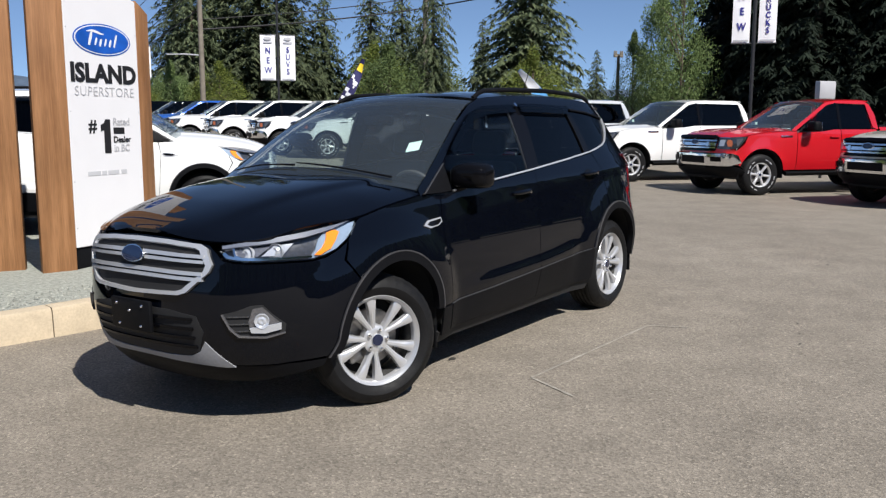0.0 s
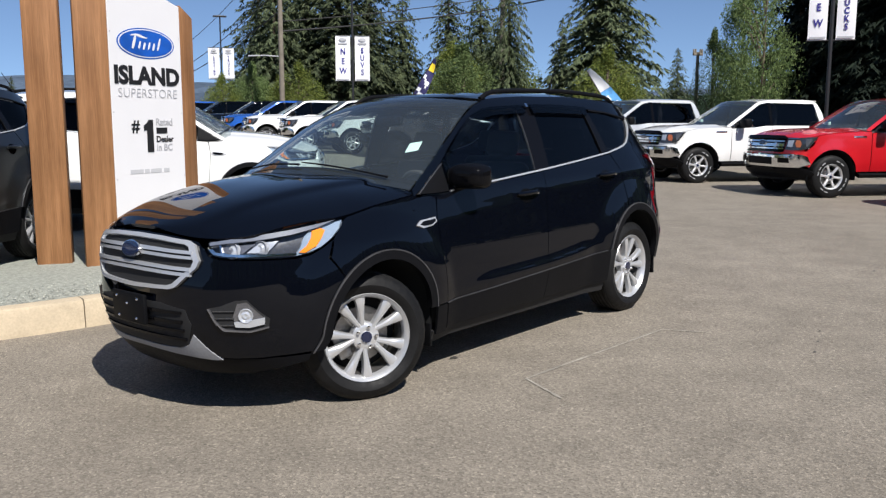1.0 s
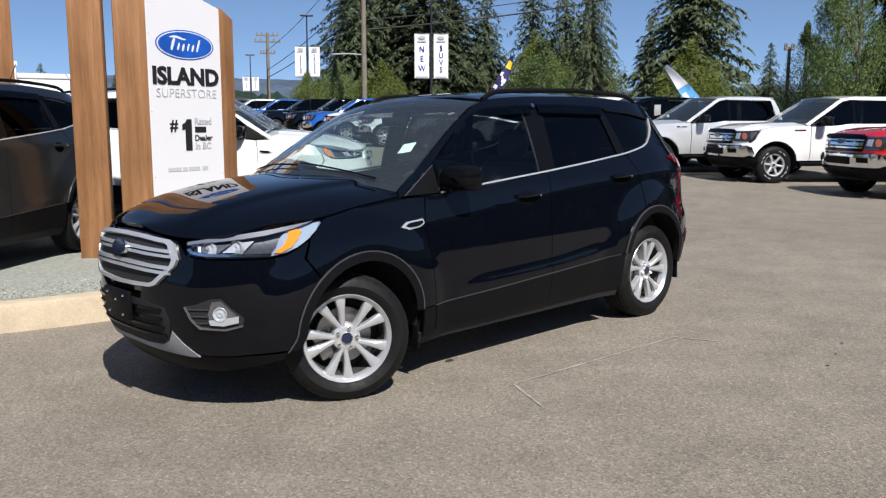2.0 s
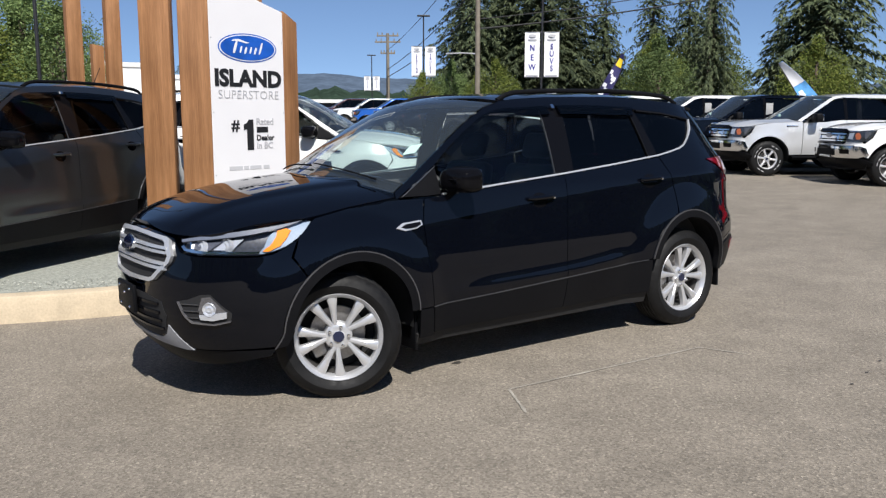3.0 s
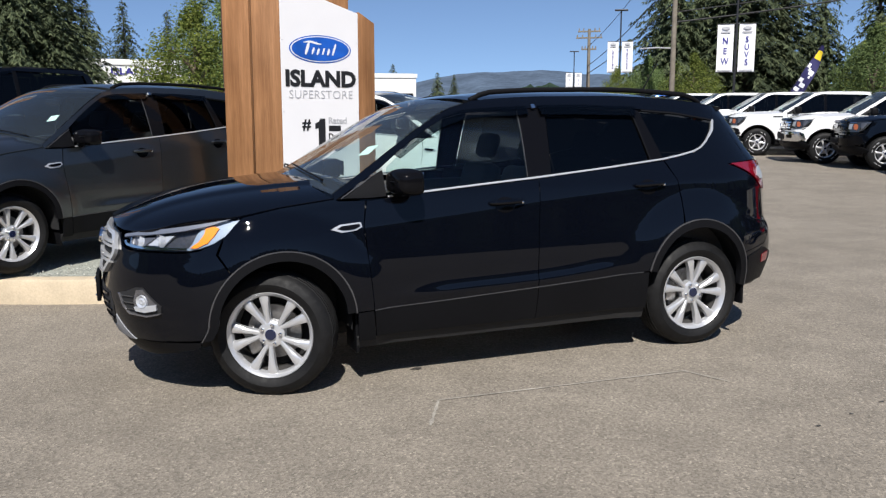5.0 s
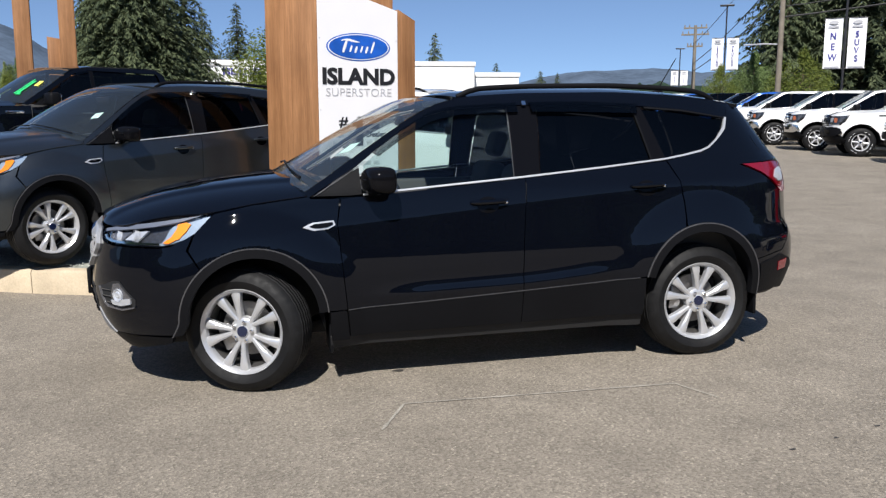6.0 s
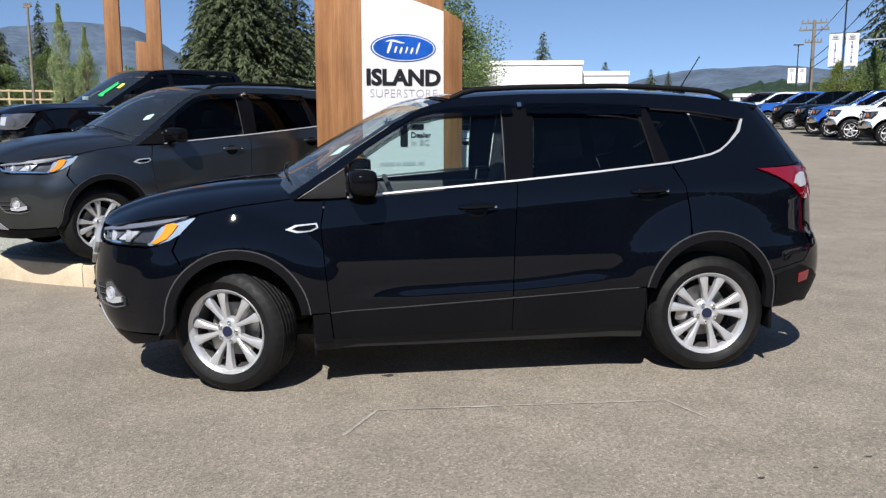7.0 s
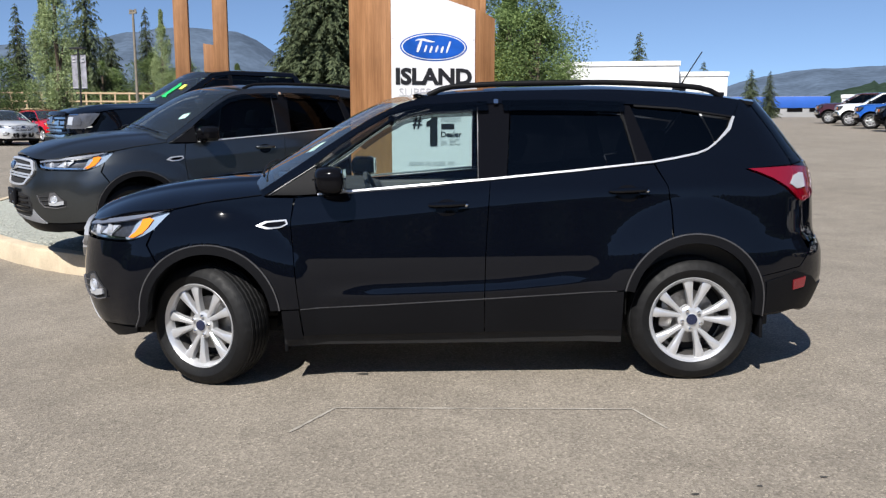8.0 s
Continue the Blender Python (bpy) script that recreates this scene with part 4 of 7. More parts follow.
    both("sail_panel", sh.side([(-0.965, 1.060), (-0.745, 1.196), (-0.712, 1.214), (-0.705, 1.062), (-0.80, 1.057)], 6), M_PLASTIC, "grey plastic pillar panel", off=-0.002)
    both("sail_trim", sh.side([(-0.970, 1.062), (-0.745, 1.200), (-0.715, 1.218), (-0.715, 1.214), (-0.745, 1.196), (-0.962, 1.062)], 6), M_EDGE, off=0.004, gap=0)
    # rain guards
    both("rain_guard", sh.side([(-0.640, 1.285), (-0.463, 1.408), (-0.308, 1.494), (-0.220, 1.519), (-0.120, 1.533), (0.235, 1.546), (0.240, 1.490), (-0.115, 1.478), (-0.21, 1.462), (-0.30, 1.438), (-0.463, 1.352), (-0.60, 1.262)], 8), M_VISOR, "smoked window rain guard", off=0.018, depth=0.016)
    both("rain_guard", sh.side([(0.312, 1.548), (0.60, 1.548), (0.995, 1.531), (0.985, 1.472), (0.60, 1.485), (0.320, 1.490)], 8), M_VISOR, "smoked window rain guard", off=0.018, depth=0.016)
    both("guard_clip", sh.side([(0.268, 1.552), (0.292, 1.552), (0.292, 1.530), (0.268, 1.530)], 4), M_CHROME, off=0.020, depth=0.016, gap=0)
    # handles
    for x0, z0 in ((-0.085, 0.985), (0.890, 1.047)):
        bowl = [(x0 + 0.088 + 0.064 * math.cos(t * math.pi / 12), z0 - 0.004 + 0.046 * math.sin(t * math.pi / 12)) for t in range(24)]
        both("handle_recess", sh.side(bowl, 1), M_GLOSSBLK, off=0.0012, depth=0.004, gap=0)
        for s in (-1, 1):
            pts = []
            for i in range(9):
                t = i / 8
                x = x0 - 0.01 + 0.21 * t
                z = z0 + 0.012 + 0.006 * t
                pts.append((x, s * (sh.half(x, z) + 0.010 + 0.022 * math.sin(t * math.pi) ** 0.6), z))
            part("door_handle", tube(pts, [0.010] + [0.0145] * 7 + [0.010], 12), paint, car, "door handle in body colour")
            p = (x0 + 0.192, z0 + 0.010)
            bm = bmesh.new()
            bmesh.ops.create_uvsphere(bm, u_segments=12, v_segments=8, radius=0.011, matrix=Matrix.Translation((p[0], s * (sh.half(*p) + 0.016), p[1])))
            part("lock_button", bm, M_CHROME, car, "small bright door lock")
    # fender vents
    both("fender_vent", sh.side([(-1.040, 0.897), (-0.985, 0.922), (-0.870, 0.930), (-0.862, 0.904), (-0.900, 0.886), (-0.980, 0.878)], 5), M_SATIN, "chrome edged fender vent", off=0.007, gap=0)
    both("vent_infill", sh.side([(-1.005, 0.898), (-0.975, 0.913), (-0.878, 0.921), (-0.873, 0.907), (-0.905, 0.894), (-0.975, 0.888)], 5), M_GLOSSBLK, off=0.010, gap=0)
    # mirrors
    for s in (-1, 1):
        bm = bmesh.new()
        bmesh.ops.create_cube(bm, size=1.0)
        bmesh.ops.subdivide_edges(bm, edges=bm.edges[:], cuts=6, use_grid_fill=True)
        for v in bm.verts:
            c = v.co * 2
            q = (abs(c.x) ** 4 + abs(c.y) ** 4 + abs(c.z) ** 4) ** 0.25
            c = c / max(q, 1e-6)
            fr = 1.0 - 0.30 * max(0.0, -c.x) * abs(c.y)
            v.co = Vector((c.x * 0.078 + 0.018 * c.y * (1 if s < 0 else -1) * -1, c.y * 0.112, c.z * 0.067 * fr - 0.012 * abs(c.y) * (c.z < 0) + 0.006 * c.z * (1 - abs(c.y))))
        bmesh.ops.transform(bm, matrix=Matrix.Translation((-0.625, s * 0.915, 1.145)), verts=bm.verts)
        mr = part("door_mirror", bm, M_GLOSSBLK, car, "glossy black door mirror", sharp=60)
        arm = tube([(-0.66, s * 0.80, 1.075), (-0.645, s * 0.84, 1.072), (-0.63, s * 0.87, 1.085)], [0.034, 0.030, 0.028], 12, True, 0.7)
        part("mirror_arm", arm, M_GLOSSBLK, mr)
        part("mirror_glass", boxed(-0.548, -0.544, s * 0.915 - 0.088, s * 0.915 + 0.088, 1.090, 1.198, 0.002), M_CHROME, mr, "mirror glass")
        ind = boxed(-0.706, -0.700, s * 0.93 - 0.05, s * 0.93 + 0.05, 1.146, 1.152, 0.002)
        part("mirror_strip", ind, M_PLASTIC, mr)
    # roof rails
    for s in (-1, 1):
        pts = []
        for i in range(25):
            t = i / 24
            x = -0.10 + 1.66 * t
            z = roof_edge(x) + 0.004 + 0.036 * min(1.0, math.sin(t * math.pi) * 5) ** 0.8
            pts.append((x, s * (sh.half(max(-0.1, min(1.66, x)), roof_edge(x)) - 0.030), z))
        part("roof_rail", tube(pts, 0.0125, 12, True, 1.25), M_PLASTIC, car, "black roof rail")
    # aerial, wipers, cowl
    part("aerial", tube([(1.46, 0.0, 1.628), (1.50, 0.0, 1.70), (1.60, 0.0, 1.856)], [0.006, 0.004, 0.0035], 8), M_PLASTIC, car, "thin black roof aerial")
    part("aerial_base", boxed(1.42, 1.50, -0.025, 0.025, 1.605, 1.640, 0.012), M_PLASTIC, car)

    def cowl(u, v):
        k = u * 2 - 1
        y = k * 0.76
        x1 = -0.985 + 0.17 * abs(k * 0.95) ** 2.2
        p = shield(u, 0.04)
        a = Vector((x1, y, hood_z(x1, y) - 0.018))
        return a.lerp(p, v) - Vector((0, 0, 0.012))
    part("cowl_panel", sheet(cowl, 20, 4), M_PLASTIC, car, "black cowl below the windscreen")
    for y0, y1, in ((-0.62, 0.02), (0.02, 0.62)):
        pts = []
        for i in range(7):
            t = i / 6
            u = 0.5 + (y0 + (y1 - y0) * t) / 2 / 0.76
            p = shield(max(0.0, min(1.0, u)), -0.01 + 0.05 * t if y0 < 0 else 0.0 + 0.03 * (1 - abs(t - 0.5)))
            pts.append(p + Vector((-0.012, 0, 0.014)))
        part("wiper", tube(pts, [0.007] + [0.005] * 5 + [0.003], 8), M_PLASTIC, car, "black wiper arm")
    # dealer sticker inside the screen
    bm = bmesh.new()
    c = [shield(0.075, 0.30), shield(0.118, 0.26), shield(0.128, 0.355), shield(0.085, 0.395)]
    bm.faces.new([bm.verts.new(v + Vector((0.006, 0, -0.004))) for v in c])
    part("screen_sticker", bm, M_STICKER, car, "pale sticker on the windscreen", smooth=False)
    # cabin
    part("floor_pan", boxed(-0.86, 0.86, -0.70, 0.70, 0.22, 0.30, 0.02), M_DARK, car)
    part("undertray", boxed(-1.9, 1.9, -0.46, 0.46, 0.215, 0.295, 0.02), M_DARK, car)
    # Unseen box added behind the bumper to stop sunlight leaking through gaps.
    part("crash_beam", boxed(-2.05, -1.90, -0.50, 0.50, 0.34, 0.84, 0.03), M_DARK, car)
    part("engine_block", boxed(-1.95, -0.95, -0.47, 0.47, 0.30, 0.86, 0.05), M_DARK, car)
    for s in (-1, 1):
        part("inner_trim", boxed(-0.86, 0.86, s * 0.76 - 0.03, s * 0.76 + 0.03, 0.25, 1.045, 0.02), M_DASH, car)
    for s in (-1, 1):
        part("load_side", boxed(0.88, 1.95, s * 0.44 if s > 0 else -0.70, 0.70 if s > 0 else -0.44, 0.50, 1.02, 0.05), M_DASH, car)

    def dash(u, v):
        y = (u * 2 - 1) * 0.70
        prof = [(-0.93, 1.060), (-0.80, 1.075), (-0.62, 1.072), (-0.50, 1.040), (-0.46, 0.98), (-0.50, 0.80), (-0.60, 0.62)]
        t = v * 6
        i = min(5, int(t))
        a, b = prof[i], prof[i + 1]
        hood = 0.035 * math.exp(-((y + 0.36) / 0.16) ** 2) * max(0.0, 1 - abs(v - 0.42) * 4)
        return Vector((a[0] + (b[0] - a[0]) * (t - i), y, a[1] + (b[1] - a[1]) * (t - i) + hood))
    part("dashboard", sheet(dash, 28, 24, 0.01), M_DASH, car, "dark dashboard")
    wheel = bmesh.new()
    wv = tube([(0.175 * math.cos(i * math.pi / 14), 0.175 * math.sin(i * math.pi / 14), 0) for i in range(29)], 0.014, 8, False)
    box(wv, -0.16, 0.16, -0.030, 0.030, -0.02, 0.005, 0.008)
    box(wv, -0.03, 0.03, -0.165, 0.02, -0.02, 0.005, 0.008)
    wheel.free()
    bmesh.ops.transform(wv, matrix=Matrix.Translation((-0.42, -0.36, 0.985)) @ Matrix.Rotation(radians(68), 4, "Y") @ Matrix.Rotation(radians(90), 4, "Z"), verts=wv.verts)
    part("steering_wheel", wv, M_DASH, car, "dark steering wheel")

    def seat(y, x, wide, rows=1):
        s = part("seat", boxed(x, x + 0.50, y - wide, y + wide, 0.42, 0.62, 0.06, 3), M_SEAT, car, "charcoal cloth seat")
        m = Matrix.Translation((x + 0.47, y, 0.60)) @ Matrix.Rotation(radians(18), 4, "Y")
        part("seat_back", boxed(-0.06, 0.07, -wide * 0.96, wide * 0.96, 0.0, 0.60, 0.055, 3, m), M_SEAT, s)
        for k in range(rows):
            yy = 0 if rows == 1 else (k * 2 - 1) * wide * 0.6
            part("headrest", boxed(-0.045, 0.045, yy - 0.13, yy + 0.13, 0.64, 0.82, 0.045, 3, m), M_SEAT, s)
    seat(-0.36, -0.28, 0.25)
    seat(0.36, -0.28, 0.25)
    seat(0.0, 0.52, 0.62, 2)

    def liner(u, v):
        p = roof_at(0.04 + u * 0.92, 0.03 + v * 0.90)
        return p - Vector((0, 0, 0.045))
    part("headliner", sheet(liner, 10, 14), M_LINER, car, "pale headliner")
    part("inner_mirror", boxed(-0.36, -0.325, -0.12, 0.12, 1.43, 1.495, 0.02), M_GLOSSBLK, car, "inside rear-view mirror")
    put_wheels(car, -1.345, 1.345, 0.738, 0.34, 0.238, 0.342, 0.218, 10, steer, None, 24 if coarse else 120)
    return car


def repaint(car, old, fresh):
    for o in car.children_recursive:
        if o.data and o.material_slots and o.material_slots[0].material is old:
            o.material_slots[0].link = "OBJECT"
            o.material_slots[0].material = fresh


black_suv = suv("compact_suv", "glossy black compact SUV with silver alloy wheels, parked on asphalt", M_BLACK, pose(0, 0, 0), -24)

# ---- the full-size pickup ----
M_WHEELG = mat("bright_alloy", (0.68, 0.68, 0.69), 0.26, 0.5, vary=0.05)
TRUCK = {}

def sidewall(w):
    """Raised white letters round the tyre wall, as plain arcs."""
    bm = bmesh.new()
    for i in range(18):
        if i % 9 in (0, 3, 4, 8):
            continue
        q = [(r, radians(i * 20 + a)) for r, a in ((0.306, 0), (0.306, 13), (0.320, 13), (0.320, 0))]
        lo = [bm.verts.new((r * math.cos(a), -0.156, r * math.sin(a))) for r, a in q]
        hi = [bm.verts.new((r * math.cos(a), -0.149, r * math.sin(a))) for r, a in q]
        bm.faces.new(lo)
        for k in range(4):
            bm.faces.new((lo[k], lo[(k + 1) % 4], hi[(k + 1) % 4], hi[k]))
    bmesh.ops.recalc_face_normals(bm, faces=bm.faces)
    part("sidewall_lettering", bm, M_INKG, w, "worn white tyre lettering")


def pickup(name, label, paint, at, cab_end=1.50, group=""):
    section = curve_of([(0.40, 0.88), (0.52, 0.955), (0.70, 0.985), (0.95, 0.99), (1.15, 0.985), (1.27, 0.965), (1.33, 0.935), (1.60, 0.855), (1.82, 0.785), (1.90, 0.73), (1.98, 0.62)])
    nose = curve_of([(0.40, -2.55), (0.55, -2.70), (0.75, -2.72), (0.85, -2.71), (1.10, -2.68), (1.19, -2.62), (1.27, -2.50), (1.35, -2.35)])
    tail = curve_of([(0.4, 3.02), (1.0, 3.05), (2.0, 3.03)])

    def bump(x, z):
        b = 0.0
        for cx in (-1.84, 1.84):
            r = math.hypot(x - cx, z - 0.41)
            b += 0.030 * math.exp(-((r - 0.53) / 0.10) ** 2) * (1 if z < 1.05 else 0.4)
        return b
    sh = Shell(section, nose, tail, -2.05, 2.75, 3.3, 9.0, bump)
    sh.net = 1.4
    car = thing(name, label, "pickup truck", group, at=at)

    def both(nm, pts, material, lab="", **kw):
        o = part(nm, skin(sh, pts, **kw), material, car, lab)
        return o, mirrored(o, car)

    def ring(pts):
        h = [(sh.of_y(y, z), z) for y, z in pts]
        return h + [(-a, z) for a, z in h[::-1] if a > 1e-6]
    R = 0.525
    both("front_fender", sh.side([(-2.58, 0.90), (-2.40, 0.90), (-2.26, 1.02), (-2.18, 1.175), (-2.10, 1.20), (-1.8, 1.235), (-1.02, 1.275), (-1.02, 0.50), (-1.30, 0.50)] + arc(-1.84, 0.41, R, 10, 160, 18) + [(-2.55, 0.66)], 6), paint, da=0.08, dz=0.07)
    both("front_door", sh.side([(-1.01, 1.245), (-1.01, 0.50), (0.05, 0.50), (0.05, 1.310), (-0.10, 1.31), (-0.42, 1.27)], 6), paint, da=0.08, dz=0.07)
    both("rear_door", sh.side([(0.06, 1.310), (0.06, 0.50), (min(cab_end, 1.30) - 0.04, 0.50), (cab_end - 0.04, 0.78), (cab_end - 0.04, 1.310)], 6), paint, da=0.08, dz=0.07)
    both("bed_side", sh.side([(cab_end + 0.04, 1.36), (cab_end + 0.04, 0.80), (1.26, 0.55)][(0 if cab_end < 1.3 else 0):2] + arc(1.84, 0.41, R, 140, 4, 16) + [(3.0, 0.55), (3.0, 1.36)], 6), paint, da=0.10, dz=0.09)
    both("bed_rail", sh.side([(cab_end + 0.04, 1.40), (cab_end + 0.04, 1.362), (3.0, 1.362), (3.0, 1.40)], 4), M_PLASTIC, depth=0.08)
    both("cab_frame", sh.side([(-1.06, 1.275), (-0.95, 1.335), (-0.20, 1.800), (0.02, 1.840), (cab_end - 0.24, 1.820), (cab_end - 0.12, 1.345), (cab_end - 0.01, 1.31), (cab_end + 0.02, 1.31), (cab_end - 0.03, 1.60), (cab_end - 0.14, 1.83), (cab_end - 0.24, 1.890), (cab_end - 0.40, 1.910), (0.3, 1.918), (-0.10, 1.890), (-0.30, 1.825), (-1.15, 1.295)], 6), paint, da=0.08, dz=0.06)
    both("front_side_glass", sh.side([(-0.80, 1.28), (-0.80, 1.40), (-0.19, 1.785), (0.0, 1.824), (0.03, 1.828), (0.03, 1.315), (-0.10, 1.315), (-0.42, 1.275)], 6), M_PRIV, "dark side glass", off=-0.012, depth=0.003)
    both("rear_side_glass", sh.side([(0.10, 1.32), (0.10, 1.83), (cab_end - 0.26, 1.808), (cab_end - 0.15, 1.36), (cab_end - 0.18, 1.32)], 6), M_PRIV, "dark tinted rear side glass", off=-0.012, depth=0.003)
    both("door_pillar", sh.side([(0.03, 1.31), (0.03, 1.845), (0.10, 1.845), (0.10, 1.31)], 4), M_GLOSSBLK, off=-0.006)
    both("mirror_sail", sh.side([(-0.97, 1.285), (-0.80, 1.40), (-0.80, 1.275)], 3), M_PLASTIC, off=-0.002)
    both("rain_guard", sh.side([(-0.55, 1.575), (-0.18, 1.806), (0.02, 1.842), (0.02, 1.80), (-0.16, 1.765), (-0.50, 1.552)], 5), M_VISOR, "smoked rain guard", off=0.015)
    both("sill_step", sh.side([(-1.25, 0.47), (-1.25, 0.40), (1.25, 0.40), (1.25, 0.47)], 5), M_PLASTIC, "black side step", off=0.05, depth=0.12)

    def shield(u, v):
        k = u * 2 - 1
        x, z = -1.10 + 0.86 * v, 1.300 + 0.570 * v
        y = sh.half(x, z) - 0.015
        return Vector((x - (0.20 - 0.08 * v) * (1 - k * k), k * y, z + 0.035 * (1 - k * k)))
    ws = part("windscreen", sheet(shield, 14, 10, 0.004), M_SHIELD, car, "windscreen")
    ws.visible_shadow = False
    TRUCK["shield"] = shield
    part("cabin_block", boxed(-0.55, cab_end - 0.15, -0.72, 0.72, 0.5, 1.24, 0.05), M_DASH, car)
    part("dashboard", boxed(-1.02, -0.45, -0.80, 0.80, 1.0, 1.29, 0.06), M_DASH, car)
    for y in (-0.40, 0.40):
        part("seat_back", boxed(0.10, 0.25, y - 0.26, y + 0.26, 1.2, 1.52, 0.05), M_SEAT, car)
        part("headrest", boxed(0.16, 0.26, y - 0.14, y + 0.14, 1.54, 1.70, 0.04), M_SEAT, car)

    def roof_at(u, v):
        k = u * 2 - 1
        x = -0.26 - 0.10 * (1 - k * k) + (cab_end - 0.14 + 0.26 + 0.10 * (1 - k * k)) * v
        xe = max(-0.2, min(cab_end - 0.16, x))
        z = 1.862 + 0.05 * min(1.0, max(0.0, (x + 0.32) / 0.45)) - 0.16 * max(0.0, v - 0.78) ** 1.4
        return Vector((x, k * (sh.half(xe, z - 0.01) + 0.006), z + 0.035 * (1 - k * k)))
    part("roof", sheet(roof_at, 14, 16, 0.02), paint, car)
    part("cab_back", boxed(cab_end - 0.06, cab_end - 0.02, -0.80, 0.80, 0.75, 1.60, 0.01), paint, car)
    part("rear_window", boxed(cab_end - 0.14, cab_end - 0.10, -0.70, 0.70, 1.40, 1.82, 0.01), M_PRIV, car)
    part("tailgate", boxed(2.98, 3.04, -0.82, 0.82, 0.72, 1.38, 0.02), paint, car)
    part("bed_floor", boxed(cab_end, 3.0, -0.86, 0.86, 0.76, 0.82, 0.01), M_PLASTIC, car)
    for s in (-1, 1):
        part("bed_inner", boxed(cab_end + 0.02, 3.0, s * 0.86 if s > 0 else -0.90, 0.90 if s > 0 else -0.86, 0.78, 1.37, 0.01), M_PLASTIC, car)
    part("rear_bumper", boxed(3.02, 3.20, -0.93, 0.93, 0.52, 0.72, 0.03), M_CHROME, car)
    part("chassis", boxed(-2.45, 2.9, -0.52, 0.52, 0.40, 0.66, 0.04), M_DARK, car)

    def hood_at(u, v):
        k = u * 2 - 1
        y = k * 0.93
        x0, x1 = sh.front(y, 1.16) + 0.01, -1.26 + 0.16 * abs(k) ** 2.2
        x = x0 + (x1 - x0) * v ** 1.2
        rise = 0.04 * min(1.0, v * 5)
        return Vector((x, y, 1.150 + 0.070 * min(1.0, v * 2.2) + 0.050 * v + rise * (1 - k ** 4) + 0.030 * (1 - k * k) + 0.018 * math.exp(-((abs(k) - 0.62) / 0.10) ** 2) * min(1.0, v * 4)))
    part("hood", sheet(hood_at, 30, 18, 0.03), paint, car)
    # front: surround in body colour, grille, lamps, bumper
    part("nose_panel", skin(sh, ring([(0.0, 1.165), (0.5, 1.165), (0.86, 1.155), (0.93, 1.14), (0.955, 0.93), (0.955, 0.86), (0.5, 0.84), (0.0, 0.84)]), off=-0.004), paint, car)
    part("grille_backing", skin(sh, ring([(0.0, 1.172), (0.62, 1.165), (0.66, 1.15), (0.64, 0.90), (0.60, 0.875), (0.0, 0.87)]), off=0.006), M_GLOSSBLK, car, "black grille mesh")
    part("grille_brow", skin(sh, ring([(0.0, 1.176), (0.60, 1.168), (0.645, 1.155), (0.645, 1.115), (0.0, 1.118)]), off=0.050, depth=0.05, dz=0.03), M_GLOSSBLK, car, "thick black grille brow")
    for z, w in ((1.082, 0.016), (1.012, 0.030), (0.945, 0.016)):
        part("grille_bar", skin(sh, ring([(0.0, z + w), (0.40, z + w), (0.645, z + w), (0.645, z - w), (0.40, z - w), (0.0, z - w)]), off=0.040, depth=0.03, dz=0.03), M_CHROME, car, "chrome grille bar")
    part("grille_bar", skin(sh, ring([(0.0, 0.908), (0.60, 0.908), (0.60, 0.872), (0.0, 0.872)]), off=0.045, depth=0.04), M_GLOSSBLK, car)
    for s in (1, -1):
        flip = (lambda pts: pts) if s > 0 else (lambda pts: [(-a, z) for a, z in pts[::-1]])
        part("grille_upright", skin(sh, flip([(sh.of_y(y, z), z) for y, z in ((0.40, 1.06), (0.40, 0.965), (0.47, 0.965), (0.47, 1.06))]), off=0.052, depth=0.03), M_CHROME, car)
    ov = [(0.135 * math.cos(t * math.pi / 16), 1.05 + 0.056 * math.sin(t * math.pi / 16)) for t in range(32)]
    part("badge_rim", skin(sh, [(sh.of_y(y, z), z) for y, z in ov], off=0.055, depth=0.04), M_CHROME, car)
    part("badge", skin(sh, [(sh.of_y(y * 0.9, z), 1.05 + (z - 1.05) * 0.86) for y, z in ov], off=0.060, depth=0.01), M_OVAL, car, "plain dark blue oval badge")
    for s in (1, -1):
        flip = (lambda pts: pts) if s > 0 else (lambda pts: [(-a, z) for a, z in pts[::-1]])
        hl = [(sh.of_y(y, z), z) for y, z in ((0.665, 1.145), (0.655, 0.925), (0.80, 0.915))] + [(sh.of_x(x, z), z) for x, z in ((-2.46, 0.92), (-2.36, 0.965), (-2.25, 1.10), (-2.20, 1.165), (-2.30, 1.170), (-2.45, 1.160))] + [(sh.of_y(0.80, 1.150), 1.150)]
        h = part("headlight", skin(sh, flip(hl), off=0.008, depth=0.03), M_LAMPDARK, car, "dark headlight with amber corner")
        part("amber_reflector", skin(sh, flip([(sh.of_x(x, z), z) for x, z in ((-2.545, 0.975), (-2.490, 0.970), (-2.472, 1.03), (-2.480, 1.09), (-2.500, 1.11), (-2.535, 1.11), (-2.555, 1.05))]), off=0.014, depth=0.01), M_AMBERD, h)
        part("lamp_reflector", skin(sh, flip([(sh.of_y(y, z), z) for y, z in ((0.695, 1.105), (0.695, 0.985), (0.80, 0.975), (0.80, 1.11))]), off=0.013, depth=0.01), M_LAMPW, h)
        part("lamp_reflector", skin(sh, flip([(sh.of_x(x, z), z) for x, z in ((-2.415, 0.975), (-2.385, 0.985), (-2.295, 1.115), (-2.315, 1.135), (-2.415, 1.13))]), off=0.013, depth=0.01), M_HOUSE, h)
        part("lamp_strip", skin(sh, flip([(sh.of_y(y, z), z) for y, z in ((0.66, 1.150), (0.66, 1.128), (0.86, 1.130), (0.86, 1.152))]), off=0.014, depth=0.01), M_CHROME, h)
